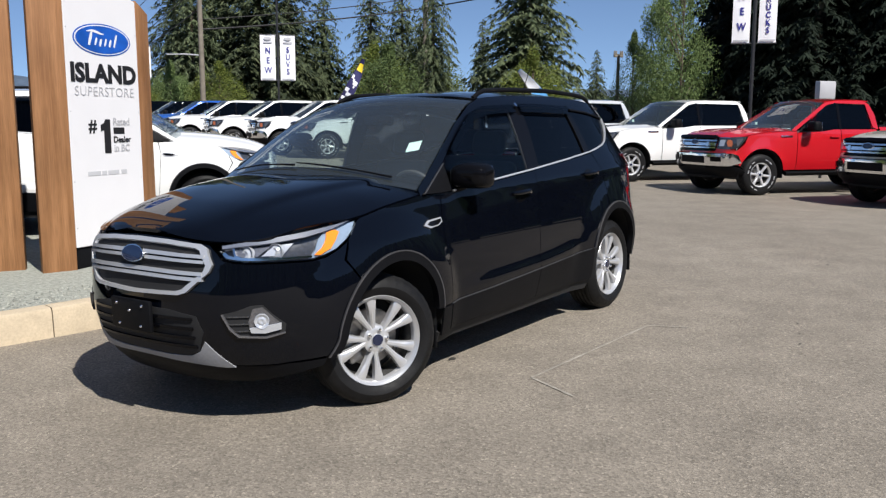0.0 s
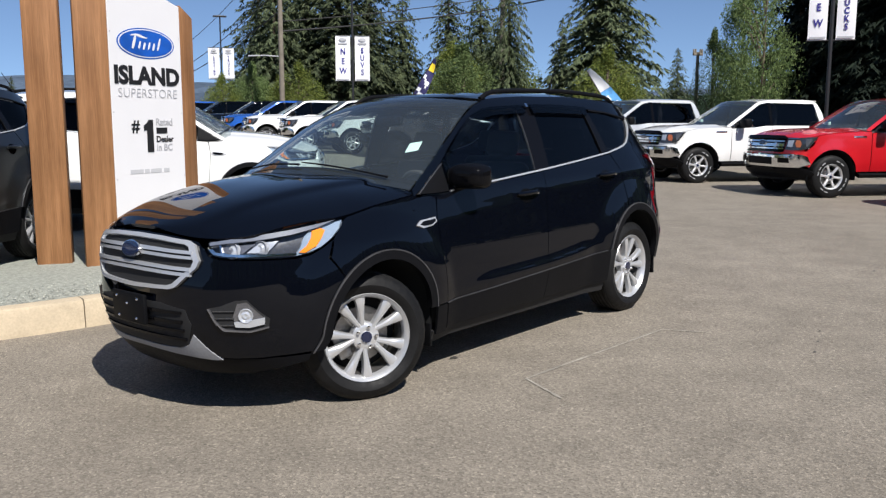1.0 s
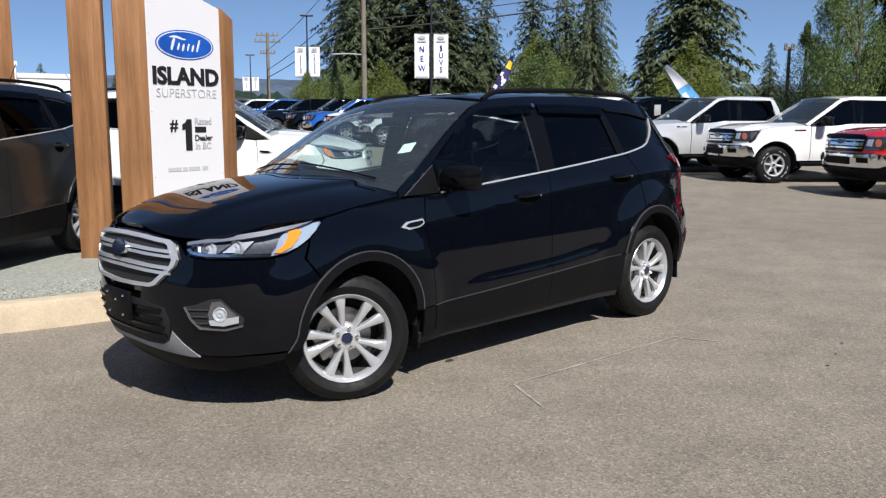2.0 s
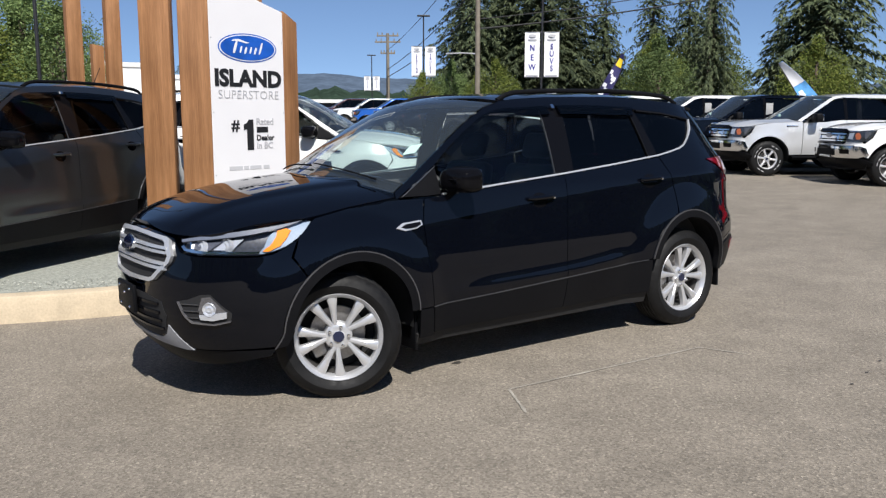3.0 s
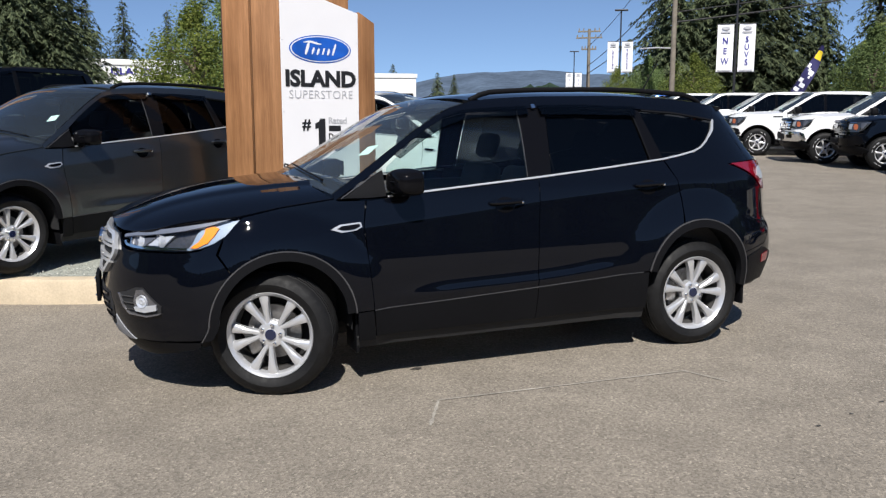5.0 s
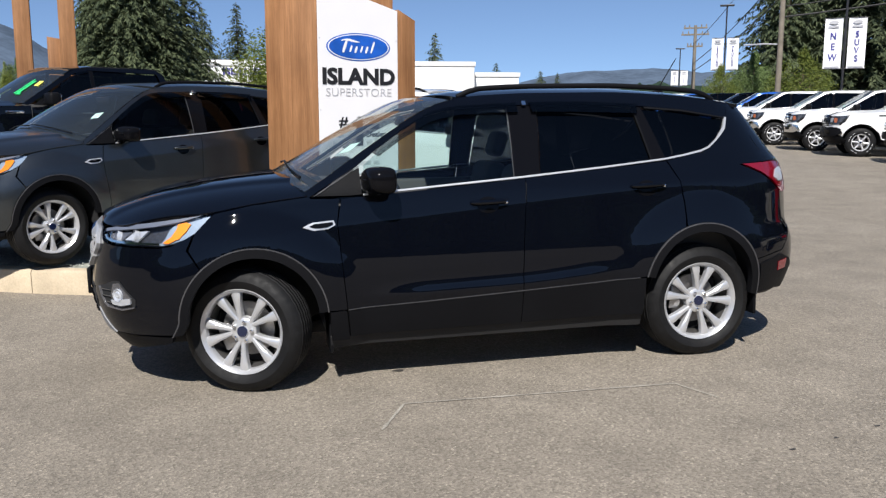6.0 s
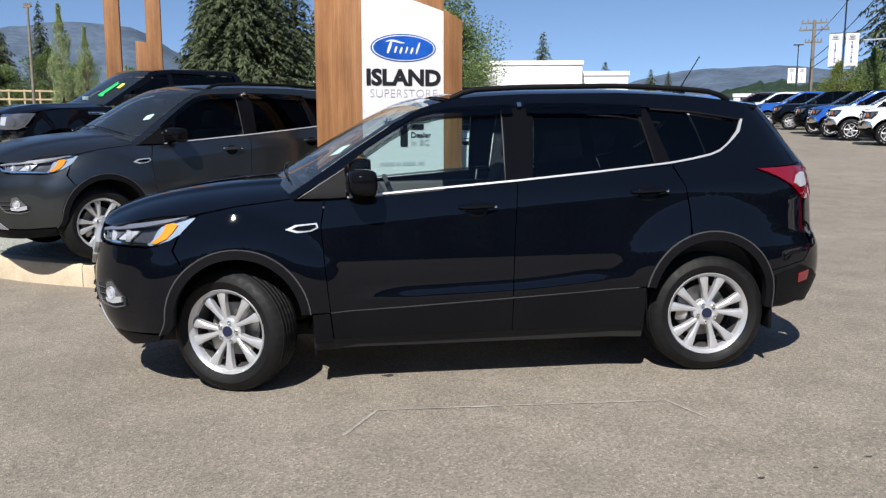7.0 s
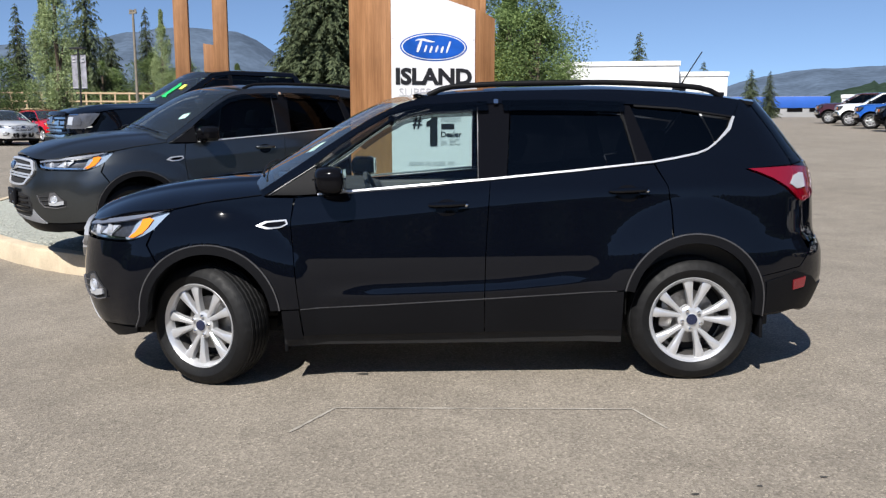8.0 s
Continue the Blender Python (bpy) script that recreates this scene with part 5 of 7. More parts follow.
    bp = [(0.0, 0.82), (0.60, 0.82), (0.85, 0.84), (0.93, 0.84), (0.97, 0.80), (0.965, 0.66), (0.88, 0.60), (0.55, 0.60), (0.0, 0.60)]
    part("front_bumper", skin(sh, ring(bp), off=0.07, depth=0.07, dz=0.05), M_CHROME, car, "chrome front bumper")
    part("bumper_inset", skin(sh, ring([(0.0, 0.775), (0.40, 0.775), (0.40, 0.645), (0.0, 0.645)]), off=0.076, depth=0.01), M_PLASTIC, car)
    for s in (1, -1):
        flip = (lambda pts: pts) if s > 0 else (lambda pts: [(-a, z) for a, z in pts[::-1]])
        part("fog_lamp", skin(sh, flip([(sh.of_y(y, z), z) for y, z in ((0.56, 0.77), (0.56, 0.68), (0.78, 0.68), (0.78, 0.77))]), off=0.076, depth=0.01), M_GLOSSBLK, car)
        part("tow_hook", tube([(-2.70, s * 0.40, 0.56), (-2.80, s * 0.40, 0.55), (-2.80, s * 0.46, 0.55), (-2.70, s * 0.46, 0.56)], 0.012, 8), M_PLASTIC, car)
    part("valance", skin(sh, ring([(0.0, 0.60), (0.55, 0.60), (0.90, 0.60), (0.90, 0.42), (0.55, 0.34), (0.0, 0.33)]), off=0.045, depth=0.06), M_PLASTIC, car, "black lower valance")
    for cx in (-1.84, 1.84):
        for s in (-1, 1):
            bm = bmesh.new()
            prev = None
            for i in range(19):
                a = radians(-8 + 196 * i / 18)
                r = [bm.verts.new((cx + 0.515 * math.cos(a), s * y, 0.41 + 0.515 * math.sin(a))) for y in (0.97, 0.50)]
                if prev:
                    bm.faces.new((prev[0], prev[1], r[1], r[0]))
                prev = r
            bm.faces.new([bm.verts.new((cx + 0.517 * math.cos(radians(-8 + 196 * i / 18)), s * 0.50, 0.41 + 0.517 * math.sin(radians(-8 + 196 * i / 18)))) for i in range(19)])
            part("wheel_well", bm, M_DARK, car)
    for s in (-1, 1):
        mr = part("door_mirror", boxed(-0.86, -0.68, s * 1.15 - 0.13, s * 1.15 + 0.13, 1.27, 1.47, 0.05, 3), M_PLASTIC, car, "black door mirror")
        part("mirror_arm", boxed(-0.82, -0.74, s * 1.0 - 0.09, s * 1.0 + 0.09, 1.29, 1.34, 0.015), M_PLASTIC, mr)
        part("mirror_glass", boxed(-0.682, -0.674, s * 1.15 - 0.11, s * 1.15 + 0.11, 1.29, 1.45, 0.002), M_CHROME, mr)
        for x in (-0.12, cab_end - 0.30):
            part("door_handle", boxed(x - 0.11, x + 0.11, s * (sh.half(x, 1.16) + 0.022) - 0.014, s * (sh.half(x, 1.16) + 0.022) + 0.014, 1.145, 1.175, 0.01), M_CHROME if paint is M_WHITE else paint, car)
        part("fender_badge", boxed(-1.42, -1.14, s * sh.half(-1.3, 1.17) - 0.006, s * sh.half(-1.3, 1.17) + 0.006, 1.15, 1.19, 0.003), M_CHROME, car, "small chrome fender badge")
        part("tail_lamp", boxed(2.86, 3.05, s * 0.94 - 0.035, s * 0.94 + 0.035, 0.95, 1.33, 0.015), M_REDLAMP, car)
    part("door_sticker", boxed(-0.93, -0.87, 0.50, 0.62, 1.40, 1.46, 0.001), M_STICKER, car)
    put_wheels(car, -1.84, 1.84, 0.84, 0.41, 0.245, 0.41, 0.265, 6, 0.0, M_WHEELG, 42)
    for w in car.children:
        if w.name.split(".")[0] == "wheel":
            sidewall(w)
    return car

# ---- ground ----
def lie(x, y):
    """Height of the lot: flush with the parked car's stand, level further out."""
    r = math.hypot(x, y)
    w = max(0.0, min(1.0, (r - 3.0) / 9.0))
    w = w * w * (3 - 2 * w)
    climb = (0.0095 + 0.009 * max(0.0, min(1.0, (x + 15.0) / 27.0))) * max(0.0, min(60.0, y))
    v = max(0.0, min(1.0, (r - 9.0) / 6.0))
    return (w * (-0.0153 * x + 0.0155 * y) + v * v * (3 - 2 * v) * climb) * (1 if r < 200 else 200 / r)


def stand(x, y, turn=0.0, lift=0.0):
    """A pose on the lot, plumb."""
    return Matrix.Translation((x, y, lie(x, y) + lift)) @ PLUMB @ pose(0, 0, 0, 0, 0, turn)


def asphalt():
    m = bpy.data.materials.new("worn_asphalt")
    m.use_nodes = True
    n, l = m.node_tree.nodes, m.node_tree.links
    b = n["Principled BSDF"]
    b.inputs["Roughness"].default_value = 0.78
    b.inputs["Specular IOR Level"].default_value = 0.35
    geo = n.new("ShaderNodeNewGeometry")

    def tex(kind, scale, detail=3):
        t = n.new("ShaderNodeTex" + kind)
        t.inputs["Scale"].default_value = scale
        if kind == "Noise":
            t.inputs["Detail"].default_value = detail
        l.new(geo.outputs["Position"], t.inputs["Vector"])
        return t

    def ramp(src, stops):
        r = n.new("ShaderNodeValToRGB")
        for e in range(len(stops) - 2):
            r.color_ramp.elements.new(0.5)
        for e, (p, v) in zip(r.color_ramp.elements, stops):
            e.position, e.color = p, (v, v, v, 1) if isinstance(v, float) else (*v, 1)
        l.new(src, r.inputs[0])
        return r.outputs[0]

    def mul(a, c):
        x = n.new("ShaderNodeMix")
        x.data_type, x.blend_type = "RGBA", "MULTIPLY"
        x.inputs["Factor"].default_value = 1.0
        l.new(a, x.inputs["A"])
        l.new(c, x.inputs["B"])
        return x.outputs["Result"]
    base = ramp(tex("Noise", 0.35, 4).outputs[0], [(0.30, (0.212, 0.184, 0.148)), (0.70, (0.254, 0.222, 0.180))])
    stone = ramp(tex("Voronoi", 95).outputs["Color"], [(0.0, 0.55), (0.45, 0.92), (0.8, 1.15), (1.0, 1.75)])
    grit = ramp(tex("Noise", 260, 2).outputs[0], [(0.25, 0.65), (0.75, 1.35)])
    wear = ramp(tex("Noise", 2.3, 5).outputs[0], [(0.30, 0.86), (0.70, 1.10)])
    out = mul(mul(mul(base, stone), grit), wear)
    spots = ramp(tex("Noise", 0.9, 3).outputs[0], [(0.0, 1.0), (0.66, 1.0), (0.80, 0.80)])
    out = mul(out, spots)
    l.new(out, b.inputs["Base Color"])
    bp = n.new("ShaderNodeBump")
    bp.inputs["Strength"].default_value, bp.inputs["Distance"].default_value = 0.7, 0.004
    l.new(tex("Voronoi", 95).outputs["Distance"], bp.inputs["Height"])
    l.new(bp.outputs[0], b.inputs["Normal"])
    return m


M_ASPHALT = asphalt()
rings = [0, 1.5, 3, 4, 5, 6, 7, 8, 9, 10.5, 12, 15, 20, 30, 45, 58, 70, 110, 200, 400, 1000, 4500]
bm = bmesh.new()
N = 72
rows = []
for r in rings[1:]:
    rows.append([bm.verts.new((r * math.cos(k * 2 * math.pi / N), r * math.sin(k * 2 * math.pi / N), lie(r * math.cos(k * 2 * math.pi / N), r * math.sin(k * 2 * math.pi / N)))) for k in range(N)])
c0 = bm.verts.new((0, 0, 0))
for k in range(N):
    bm.faces.new((c0, rows[0][k], rows[0][(k + 1) % N]))
for a, b in zip(rows, rows[1:]):
    for k in range(N):
        bm.faces.new((a[k], b[k], b[(k + 1) % N], a[(k + 1) % N]))
bmesh.ops.recalc_face_normals(bm, faces=bm.faces)
ground = tagged(link_mesh("ground", bm, M_ASPHALT, None, "", True), "worn grey asphalt of the car lot", "asphalt", kind="structure")

# thin bright scuff lines on the asphalt
M_SCUFF = mat("pale_scuff", (0.335, 0.308, 0.264), 0.85, vary=0.25, scale=9, fine=120)
M_STAIN = mat("dark_oil_stain", (0.045, 0.042, 0.038), 0.6, vary=0.3, scale=12)


def ground_mark(name, pts, width, material, label):
    bm = bmesh.new()
    a = [Vector((x, y, 0)) for x, y in pts]
    rng = random.Random(int(pts[0][0] * 100) + 7)
    left, right = [], []
    for i, p in enumerate(a):
        d = (a[min(i + 1, len(a) - 1)] - a[max(0, i - 1)]).normalized()
        q = Vector((-d.y, d.x, 0))
        w = width * (0.6 + 0.8 * rng.random())
        for s, lst in ((1, left), (-1, right)):
            v = p + q * s * w / 2
            lst.append(bm.verts.new((v.x, v.y, lie(v.x, v.y) + 0.004)))
    for i in range(len(a) - 1):
        bm.faces.new((left[i], right[i], right[i + 1], left[i + 1]))
    bmesh.ops.recalc_face_normals(bm, faces=bm.faces)
    return tagged(link_mesh(name, bm, material, None, "", False), label, "ground mark", kind="structure")


def line_pts(x0, y0, x1, y1, n=14):
    return [(x0 + (x1 - x0) * i / n, y0 + (y1 - y0) * i / n) for i in range(n + 1)]


def blotch(x, y, r, seed):
    rng = random.Random(seed)
    bm = bmesh.new()
    n = 18
    ph = rng.random() * 6
    bm.faces.new([bm.verts.new((x + r * (1 + 0.35 * math.sin(3 * a + ph) + 0.2 * rng.random()) * math.cos(a), y + 0.6 * r * (1 + 0.3 * math.sin(2 * a + ph)) * math.sin(a), lie(x, y) + 0.004)) for a in (2 * math.pi * k / n for k in range(n))])
    return tagged(link_mesh("oil_stain", bm, M_STAIN, None, "", False), "small dark oil stain on the asphalt", "stain", kind="structure")


for x0, y0, x1, y1, w in ((-0.58, -1.27, 0.92, -1.34, 0.014), (-0.58, -1.27, -0.75, -1.62, 0.016), (0.92, -1.34, 1.02, -1.62, 0.012)):
    ground_mark("scuff_mark", line_pts(x0, y0, x1, y1), w, M_SCUFF, "faint pale scuff line on the asphalt")
for i, (x, y, r) in enumerate(((-0.50, -0.66, 0.040), (4.15, -1.83, 0.030), (0.95, -2.35, 0.018), (1.5, -2.2, 0.018), (-0.78, -0.60, 0.022), (1.22, -2.28, 0.014), (3.2, -2.6, 0.016), (2.4, -3.0, 0.012))):
    blotch(x, y, r * 0.75, i)

# ---- kerb and gravel bed ----
M_KERB = mat("pale_concrete", (0.48, 0.395, 0.28), 0.85, vary=0.12, scale=5, fine=60, bump=0.002, bscale=90, piece=0.05)
kerb_line = [(3.7, 7.5), (3.75, 5.5), (3.5, 4.0), (2.9, 2.9), (2.0, 2.2), (1.2, 2.0), (0.3, 1.96), (-0.9, 1.98), (-1.6, 2.07), (-2.2, 2.22), (-2.85, 2.48), (-3.6, 2.86), (-4.3, 3.32), (-5.05, 3.96), (-5.9, 4.85), (-6.6, 5.9), (-7.0, 7.2), (-7.1, 9.0)]


def smooth_line(pts, n):
    out = []
    for i in range(len(pts) - 1):
        p0, p1, p2, p3 = (Vector(pts[max(0, min(len(pts) - 1, k))]) for k in (i - 1, i, i + 1, i + 2))
        for j in range(n):
            t = j / n
            out.append(0.5 * ((2 * p1) + (p2 - p0) * t + (2 * p0 - 5 * p1 + 4 * p2 - p3) * t * t + (3 * p1 - p0 - 3 * p2 + p3) * t ** 3))
    return out + [Vector(pts[-1])]


KERB_H = 0.215
kerb = thing("kerb", "pale concrete kerb round the gravel bed", "kerb", kind="structure")
fine_line = smooth_line(kerb_line, 8)
step = 21
prof = [(0.0, -0.05), (0.0, KERB_H - 0.03), (0.012, KERB_H - 0.006), (0.035, KERB_H), (0.15, KERB_H), (0.15, -0.05)]
for k in range(0, len(fine_line) - 1, step):
    seg = fine_line[k:k + step + 1]
    if len(seg) < 2:
        continue
    bm = bmesh.new()
    prev = None
    for i, p in enumerate(seg):
        gi = k + i
        d = (fine_line[min(gi + 1, len(fine_line) - 1)] - fine_line[max(0, gi - 1)]).normalized()
        q = Vector((d.y, -d.x))
        sh_ = 0.004 if i == 0 else (-0.004 if i == len(seg) - 1 else 0.0)
        pp = p + d * sh_
        row = [bm.verts.new((pp.x + q.x * o, pp.y + q.y * o, lie(p.x, p.y) + z)) for o, z in prof]
        if prev:
            for j in range(len(prof)):
                bm.faces.new((prev[j], prev[(j + 1) % len(prof)], row[(j + 1) % len(prof)], row[j]))
        else:
            bm.faces.new(row)
        prev = row
    bm.faces.new(prev[::-1])
    bmesh.ops.recalc_face_normals(bm, faces=bm.faces)
    part("kerb_stone", bm, M_KERB, kerb)


def gravel_mat():
    m = mat("grey_green_gravel", (0.30, 0.31, 0.27), 0.9, vary=0.25, scale=30, fine=160, bump=0.012, bscale=70)
    return m


M_GRAVEL = gravel_mat()
bm = bmesh.new()
prev = None
for i, p in enumerate(fine_line):
    d = (fine_line[min(i + 1, len(fine_line) - 1)] - fine_line[max(0, i - 1)]).normalized()
    q = Vector((d.y, -d.x))
    a = p + q * 0.145
    cen = Vector((-1.0 + (p.x + 1) * 0.35, 10.5))
    row = []
    for j, t in enumerate((0, 0.04, 0.10, 0.18, 0.30, 0.5, 0.75, 1.0)):
        v = a.lerp(cen, t)
        row.append(bm.verts.new((v.x, v.y, lie(v.x, v.y) + KERB_H - 0.012 + min(1.0, t * 12) * 0.035 + 0.16 * min(1.0, t * 6) * max(0.0, min(1.0, (v.y - 6.2) / 1.6)))))
    if prev:
        for j in range(len(row) - 1):
            bm.faces.new((prev[j], prev[j + 1], row[j + 1], row[j]))
    prev = row
bmesh.ops.recalc_face_normals(bm, faces=bm.faces)
tagged(link_mesh("gravel_bed", bm, M_GRAVEL), "raised bed of grey-green crushed gravel behind the kerb", "gravel bed", kind="structure")
# loose stones on the bed's visible edge
rng = random.Random(5)
verts, faces = [], []
for i in range(5200):
    k = rng.randrange(16, len(fine_line) - 12)
    p = fine_line[k]
    d = (fine_line[k + 1] - fine_line[k - 1]).normalized()
    q = Vector((d.y, -d.x))
    v = p + q * (0.16 + 2.0 * rng.random() ** 1.6) + d * rng.uniform(-0.06, 0.06)
    s = rng.uniform(0.005, 0.013)
    z = lie(v.x, v.y) + KERB_H + 0.012
    b0 = len(verts)
    for dx, dy, dz in ((1, 0, 0), (-0.4, 0.9, 0), (-0.5, -0.8, 0), (0.1, 0.1, 0.9)):
        verts.append((v.x + s * dx * rng.uniform(0.7, 1.3), v.y + s * dy * rng.uniform(0.7, 1.3), z + s * dz))
    faces += [(b0, b0 + 1, b0 + 3), (b0 + 1, b0 + 2, b0 + 3), (b0 + 2, b0, b0 + 3)]
me = bpy.data.meshes.new("loose_gravel")
me.from_pydata(verts, [], faces)


def island_mat(name, a, b, rough=0.9):
    m = bpy.data.materials.new(name)
    m.use_nodes = True
    n, l = m.node_tree.nodes, m.node_tree.links
    g = n.new("ShaderNodeNewGeometry")
    r = n.new("ShaderNodeValToRGB")
    r.color_ramp.elements[0].color, r.color_ramp.elements[1].color = (*a, 1), (*b, 1)
    l.new(g.outputs["Random Per Island"], r.inputs[0])
    l.new(r.outputs[0], n["Principled BSDF"].inputs["Base Color"])
    n["Principled BSDF"].inputs["Roughness"].default_value = rough
    n["Principled BSDF"].inputs["Specular IOR Level"].default_value = 0.25
    return m


me.materials.append(island_mat("loose_stone", (0.16, 0.17, 0.15), (0.48, 0.48, 0.42)))
tagged(new("loose_gravel", me), "loose crushed stones on the gravel bed", "gravel", kind="stuff")

# ---- the sign ----


def timber(bm_w, bm_d, z0, z1, slope=0.0, back=0.0):
    """A squared post with eased edges; its top may fall to one side."""
    bm = bmesh.new()
    vs = box(bm, 0, bm_w, back, back + bm_d, z0, z1, 0.008, 2)
    for v in vs:
        if v.co.z > (z0 + z1) / 2:
            v.co.z -= slope * v.co.x / bm_w
    return bm


def wood_grain():
    m = bpy.data.materials.new("stained_timber")
    m.use_nodes = True
    n, l = m.node_tree.nodes, m.node_tree.links
    b = n["Principled BSDF"]
    b.inputs["Roughness"].default_value = 0.6
    b.inputs["Specular IOR Level"].default_value = 0.3
    co, mp = n.new("ShaderNodeTexCoord"), n.new("ShaderNodeMapping")
    mp.inputs["Scale"].default_value = (1, 1, 0.05)
    l.new(co.outputs["Object"], mp.inputs[0])
    t1, t2, t3 = (n.new("ShaderNodeTexNoise") for _ in range(3))
    for t, s, src in ((t1, 16, mp.outputs[0]), (t2, 110, mp.outputs[0]), (t3, 1.3, co.outputs["Object"])):
        t.inputs["Scale"].default_value, t.inputs["Detail"].default_value = s, 5
        l.new(src, t.inputs["Vector"])
    r = n.new("ShaderNodeValToRGB")
    r.color_ramp.elements[0].position, r.color_ramp.elements[0].color = 0.30, (0.205, 0.092, 0.036, 1)
    r.color_ramp.elements[1].position, r.color_ramp.elements[1].color = 0.72, (0.365, 0.182, 0.082, 1)
    l.new(t1.outputs[0], r.inputs[0])
    out = r.outputs[0]
    for t, lo, hi in ((t2, 0.82, 1.12), (t3, 0.80, 1.15)):
        mr = n.new("ShaderNodeMapRange")
        mr.inputs[1].default_value, mr.inputs[2].default_value, mr.inputs[3].default_value, mr.inputs[4].default_value = 0.3, 0.7, lo, hi
        l.new(t.outputs[0], mr.inputs[0])
        x = n.new("ShaderNodeVectorMath")
        x.operation = "SCALE"
        l.new(out, x.inputs[0])
        l.new(mr.outputs[0], x.inputs["Scale"])
        out = x.outputs[0]
    vo = n.new("ShaderNodeTexVoronoi")
    vo.inputs["Scale"].default_value = 2.6
    l.new(co.outputs["Object"], vo.inputs["Vector"])
    kn = n.new("ShaderNodeMapRange")
    kn.inputs[1].default_value, kn.inputs[2].default_value, kn.inputs[3].default_value, kn.inputs[4].default_value = 0.03, 0.09, 0.35, 1.0
    l.new(vo.outputs["Distance"], kn.inputs[0])
    x = n.new("ShaderNodeVectorMath")
    x.operation = "SCALE"
    l.new(out, x.inputs[0])
    l.new(kn.outputs[0], x.inputs["Scale"])
    l.new(x.outputs[0], b.inputs["Base Color"])
    bp = n.new("ShaderNodeBump")
    bp.inputs["Strength"].default_value, bp.inputs["Distance"].default_value = 0.6, 0.003
    l.new(t2.outputs[0], bp.inputs["Height"])
    l.new(bp.outputs[0], b.inputs["Normal"])
    return m


M_WOOD = wood_grain()
sign = thing("dealer_sign", "tall white sign panel between stained timber posts, standing in gravel", "sign")
FOOT = 0.20


def sign_post(x0, y0, x1, y1, depth, z1, slope=0.0, lab="stained squared timber post"):
    w = math.hypot(x1 - x0, y1 - y0)
    o = part("timber_post", timber(w, depth, FOOT, z1, slope), M_WOOD, sign, lab)
    o.matrix_basis = Matrix.Translation((x0, y0, 0)) @ PLUMB @ pose(0, 0, 0, 0, 0, math.degrees(math.atan2(y1 - y0, x1 - x0)))
    return o


sign_post(-1.083, 3.843, -0.838, 3.671, 0.12, 3.75, 0.10)
sign_post(-0.859, 3.351, -0.600, 3.252, 0.11, 3.60, 0.10)
sign_post(0.253, 3.462, 0.449, 3.561, 0.14, 2.610, 0.10)
sign_post(-0.02, 4.06, 0.311, 4.122, 0.14, 3.30, 0.0)
board = part("sign_board", bmesh.new(), M_PANEL, sign, "white printed sign board with a slanting top")
board.matrix_basis = Matrix.Translation((-0.598, 3.249, 0)) @ PLUMB @ pose(0, 0, 0, 0, 0, math.degrees(math.atan2(0.214, 0.846)))
bm = bmesh.new()
vs = box(bm, 0.004, 0.868, 0.0, 0.05, 0.43, 2.60, 0.004, 2)
for v in vs:
    if v.co.z > 1.5:
        v.co.z += 0.26 * (1 - v.co.x / 0.868)
bm.to_mesh(board.data)
bm.free()
o = part("sign_plinth", boxed(0.02, 0.85, 0.02, 0.10, 0.20, 0.43, 0.005), M_PLASTIC, sign, "black plinth under the board")
o.matrix_basis = board.matrix_basis.copy()
FACE = Matrix.Rotation(radians(90), 4, "X")


def on_board(x, z, off=-0.003):
    return Matrix.Translation((x, off, z)) @ FACE


def bar(x0, x1, z0, z1, material, parent, name="lettering_bar", off=-0.0035):
    return part(name, boxed(x0, x1, off, off + 0.003, z0, z1, 0.0008, 1), material, parent)


def oval_shape(cx, cz, w, h, y, d, n=48):
    bm = bmesh.new()
    f = bm.faces.new([bm.verts.new((cx + w * math.cos(2 * math.pi * k / n), y, cz + h * math.sin(2 * math.pi * k / n))) for k in range(n)])
    r = bmesh.ops.extrude_face_region(bm, geom=[f])
    bmesh.ops.translate(bm, vec=(0, d, 0), verts=[v for v in r["geom"] if isinstance(v, bmesh.types.BMVert)])
    bmesh.ops.recalc_face_normals(bm, faces=bm.faces)
    return bm


M_LOGO = mat("blue_oval_print", (0.012, 0.085, 0.40), 0.3, vary=0.25, scale=2.5, fine=8)
CX = 0.436
part("oval_emblem", oval_shape(CX, 2.225, 0.345, 0.138, -0.003, 0.003), M_LOGO, board, "blue oval emblem")
part("oval_emblem_ring", oval_shape(CX, 2.225, 0.331, 0.127, -0.005, 0.003), M_PANEL, board)
part("oval_emblem_field", oval_shape(CX, 2.225, 0.318, 0.118, -0.007, 0.003), M_LOGO, board, "blue oval emblem")
# plain white curls in the emblem


def ribbon(pts, w0, w1, y=-0.0085):
    """A flat stroke along (x, z) points, broad in its middle."""
    bm = bmesh.new()
    a = [Vector(p) for p in pts]
    rows_ = []
    for i, p in enumerate(a):
        d = (a[min(i + 1, len(a) - 1)] - a[max(0, i - 1)]).normalized()
        w = w0 + (w1 - w0) * math.sin(math.pi * i / (len(a) - 1))
        q = Vector((-d.y, d.x)) * w / 2
        rows_.append([bm.verts.new((v.x, yy, v.y)) for v, yy in ((p + q, y), (p - q, y), (p - q, y + 0.002), (p + q, y + 0.002))])
    for r0, r1 in zip(rows_, rows_[1:]):
        for k in range(4):
            bm.faces.new((r0[k], r0[(k + 1) % 4], r1[(k + 1) % 4], r1[k]))
    bmesh.ops.recalc_face_normals(bm, faces=bm.faces)
    return bm


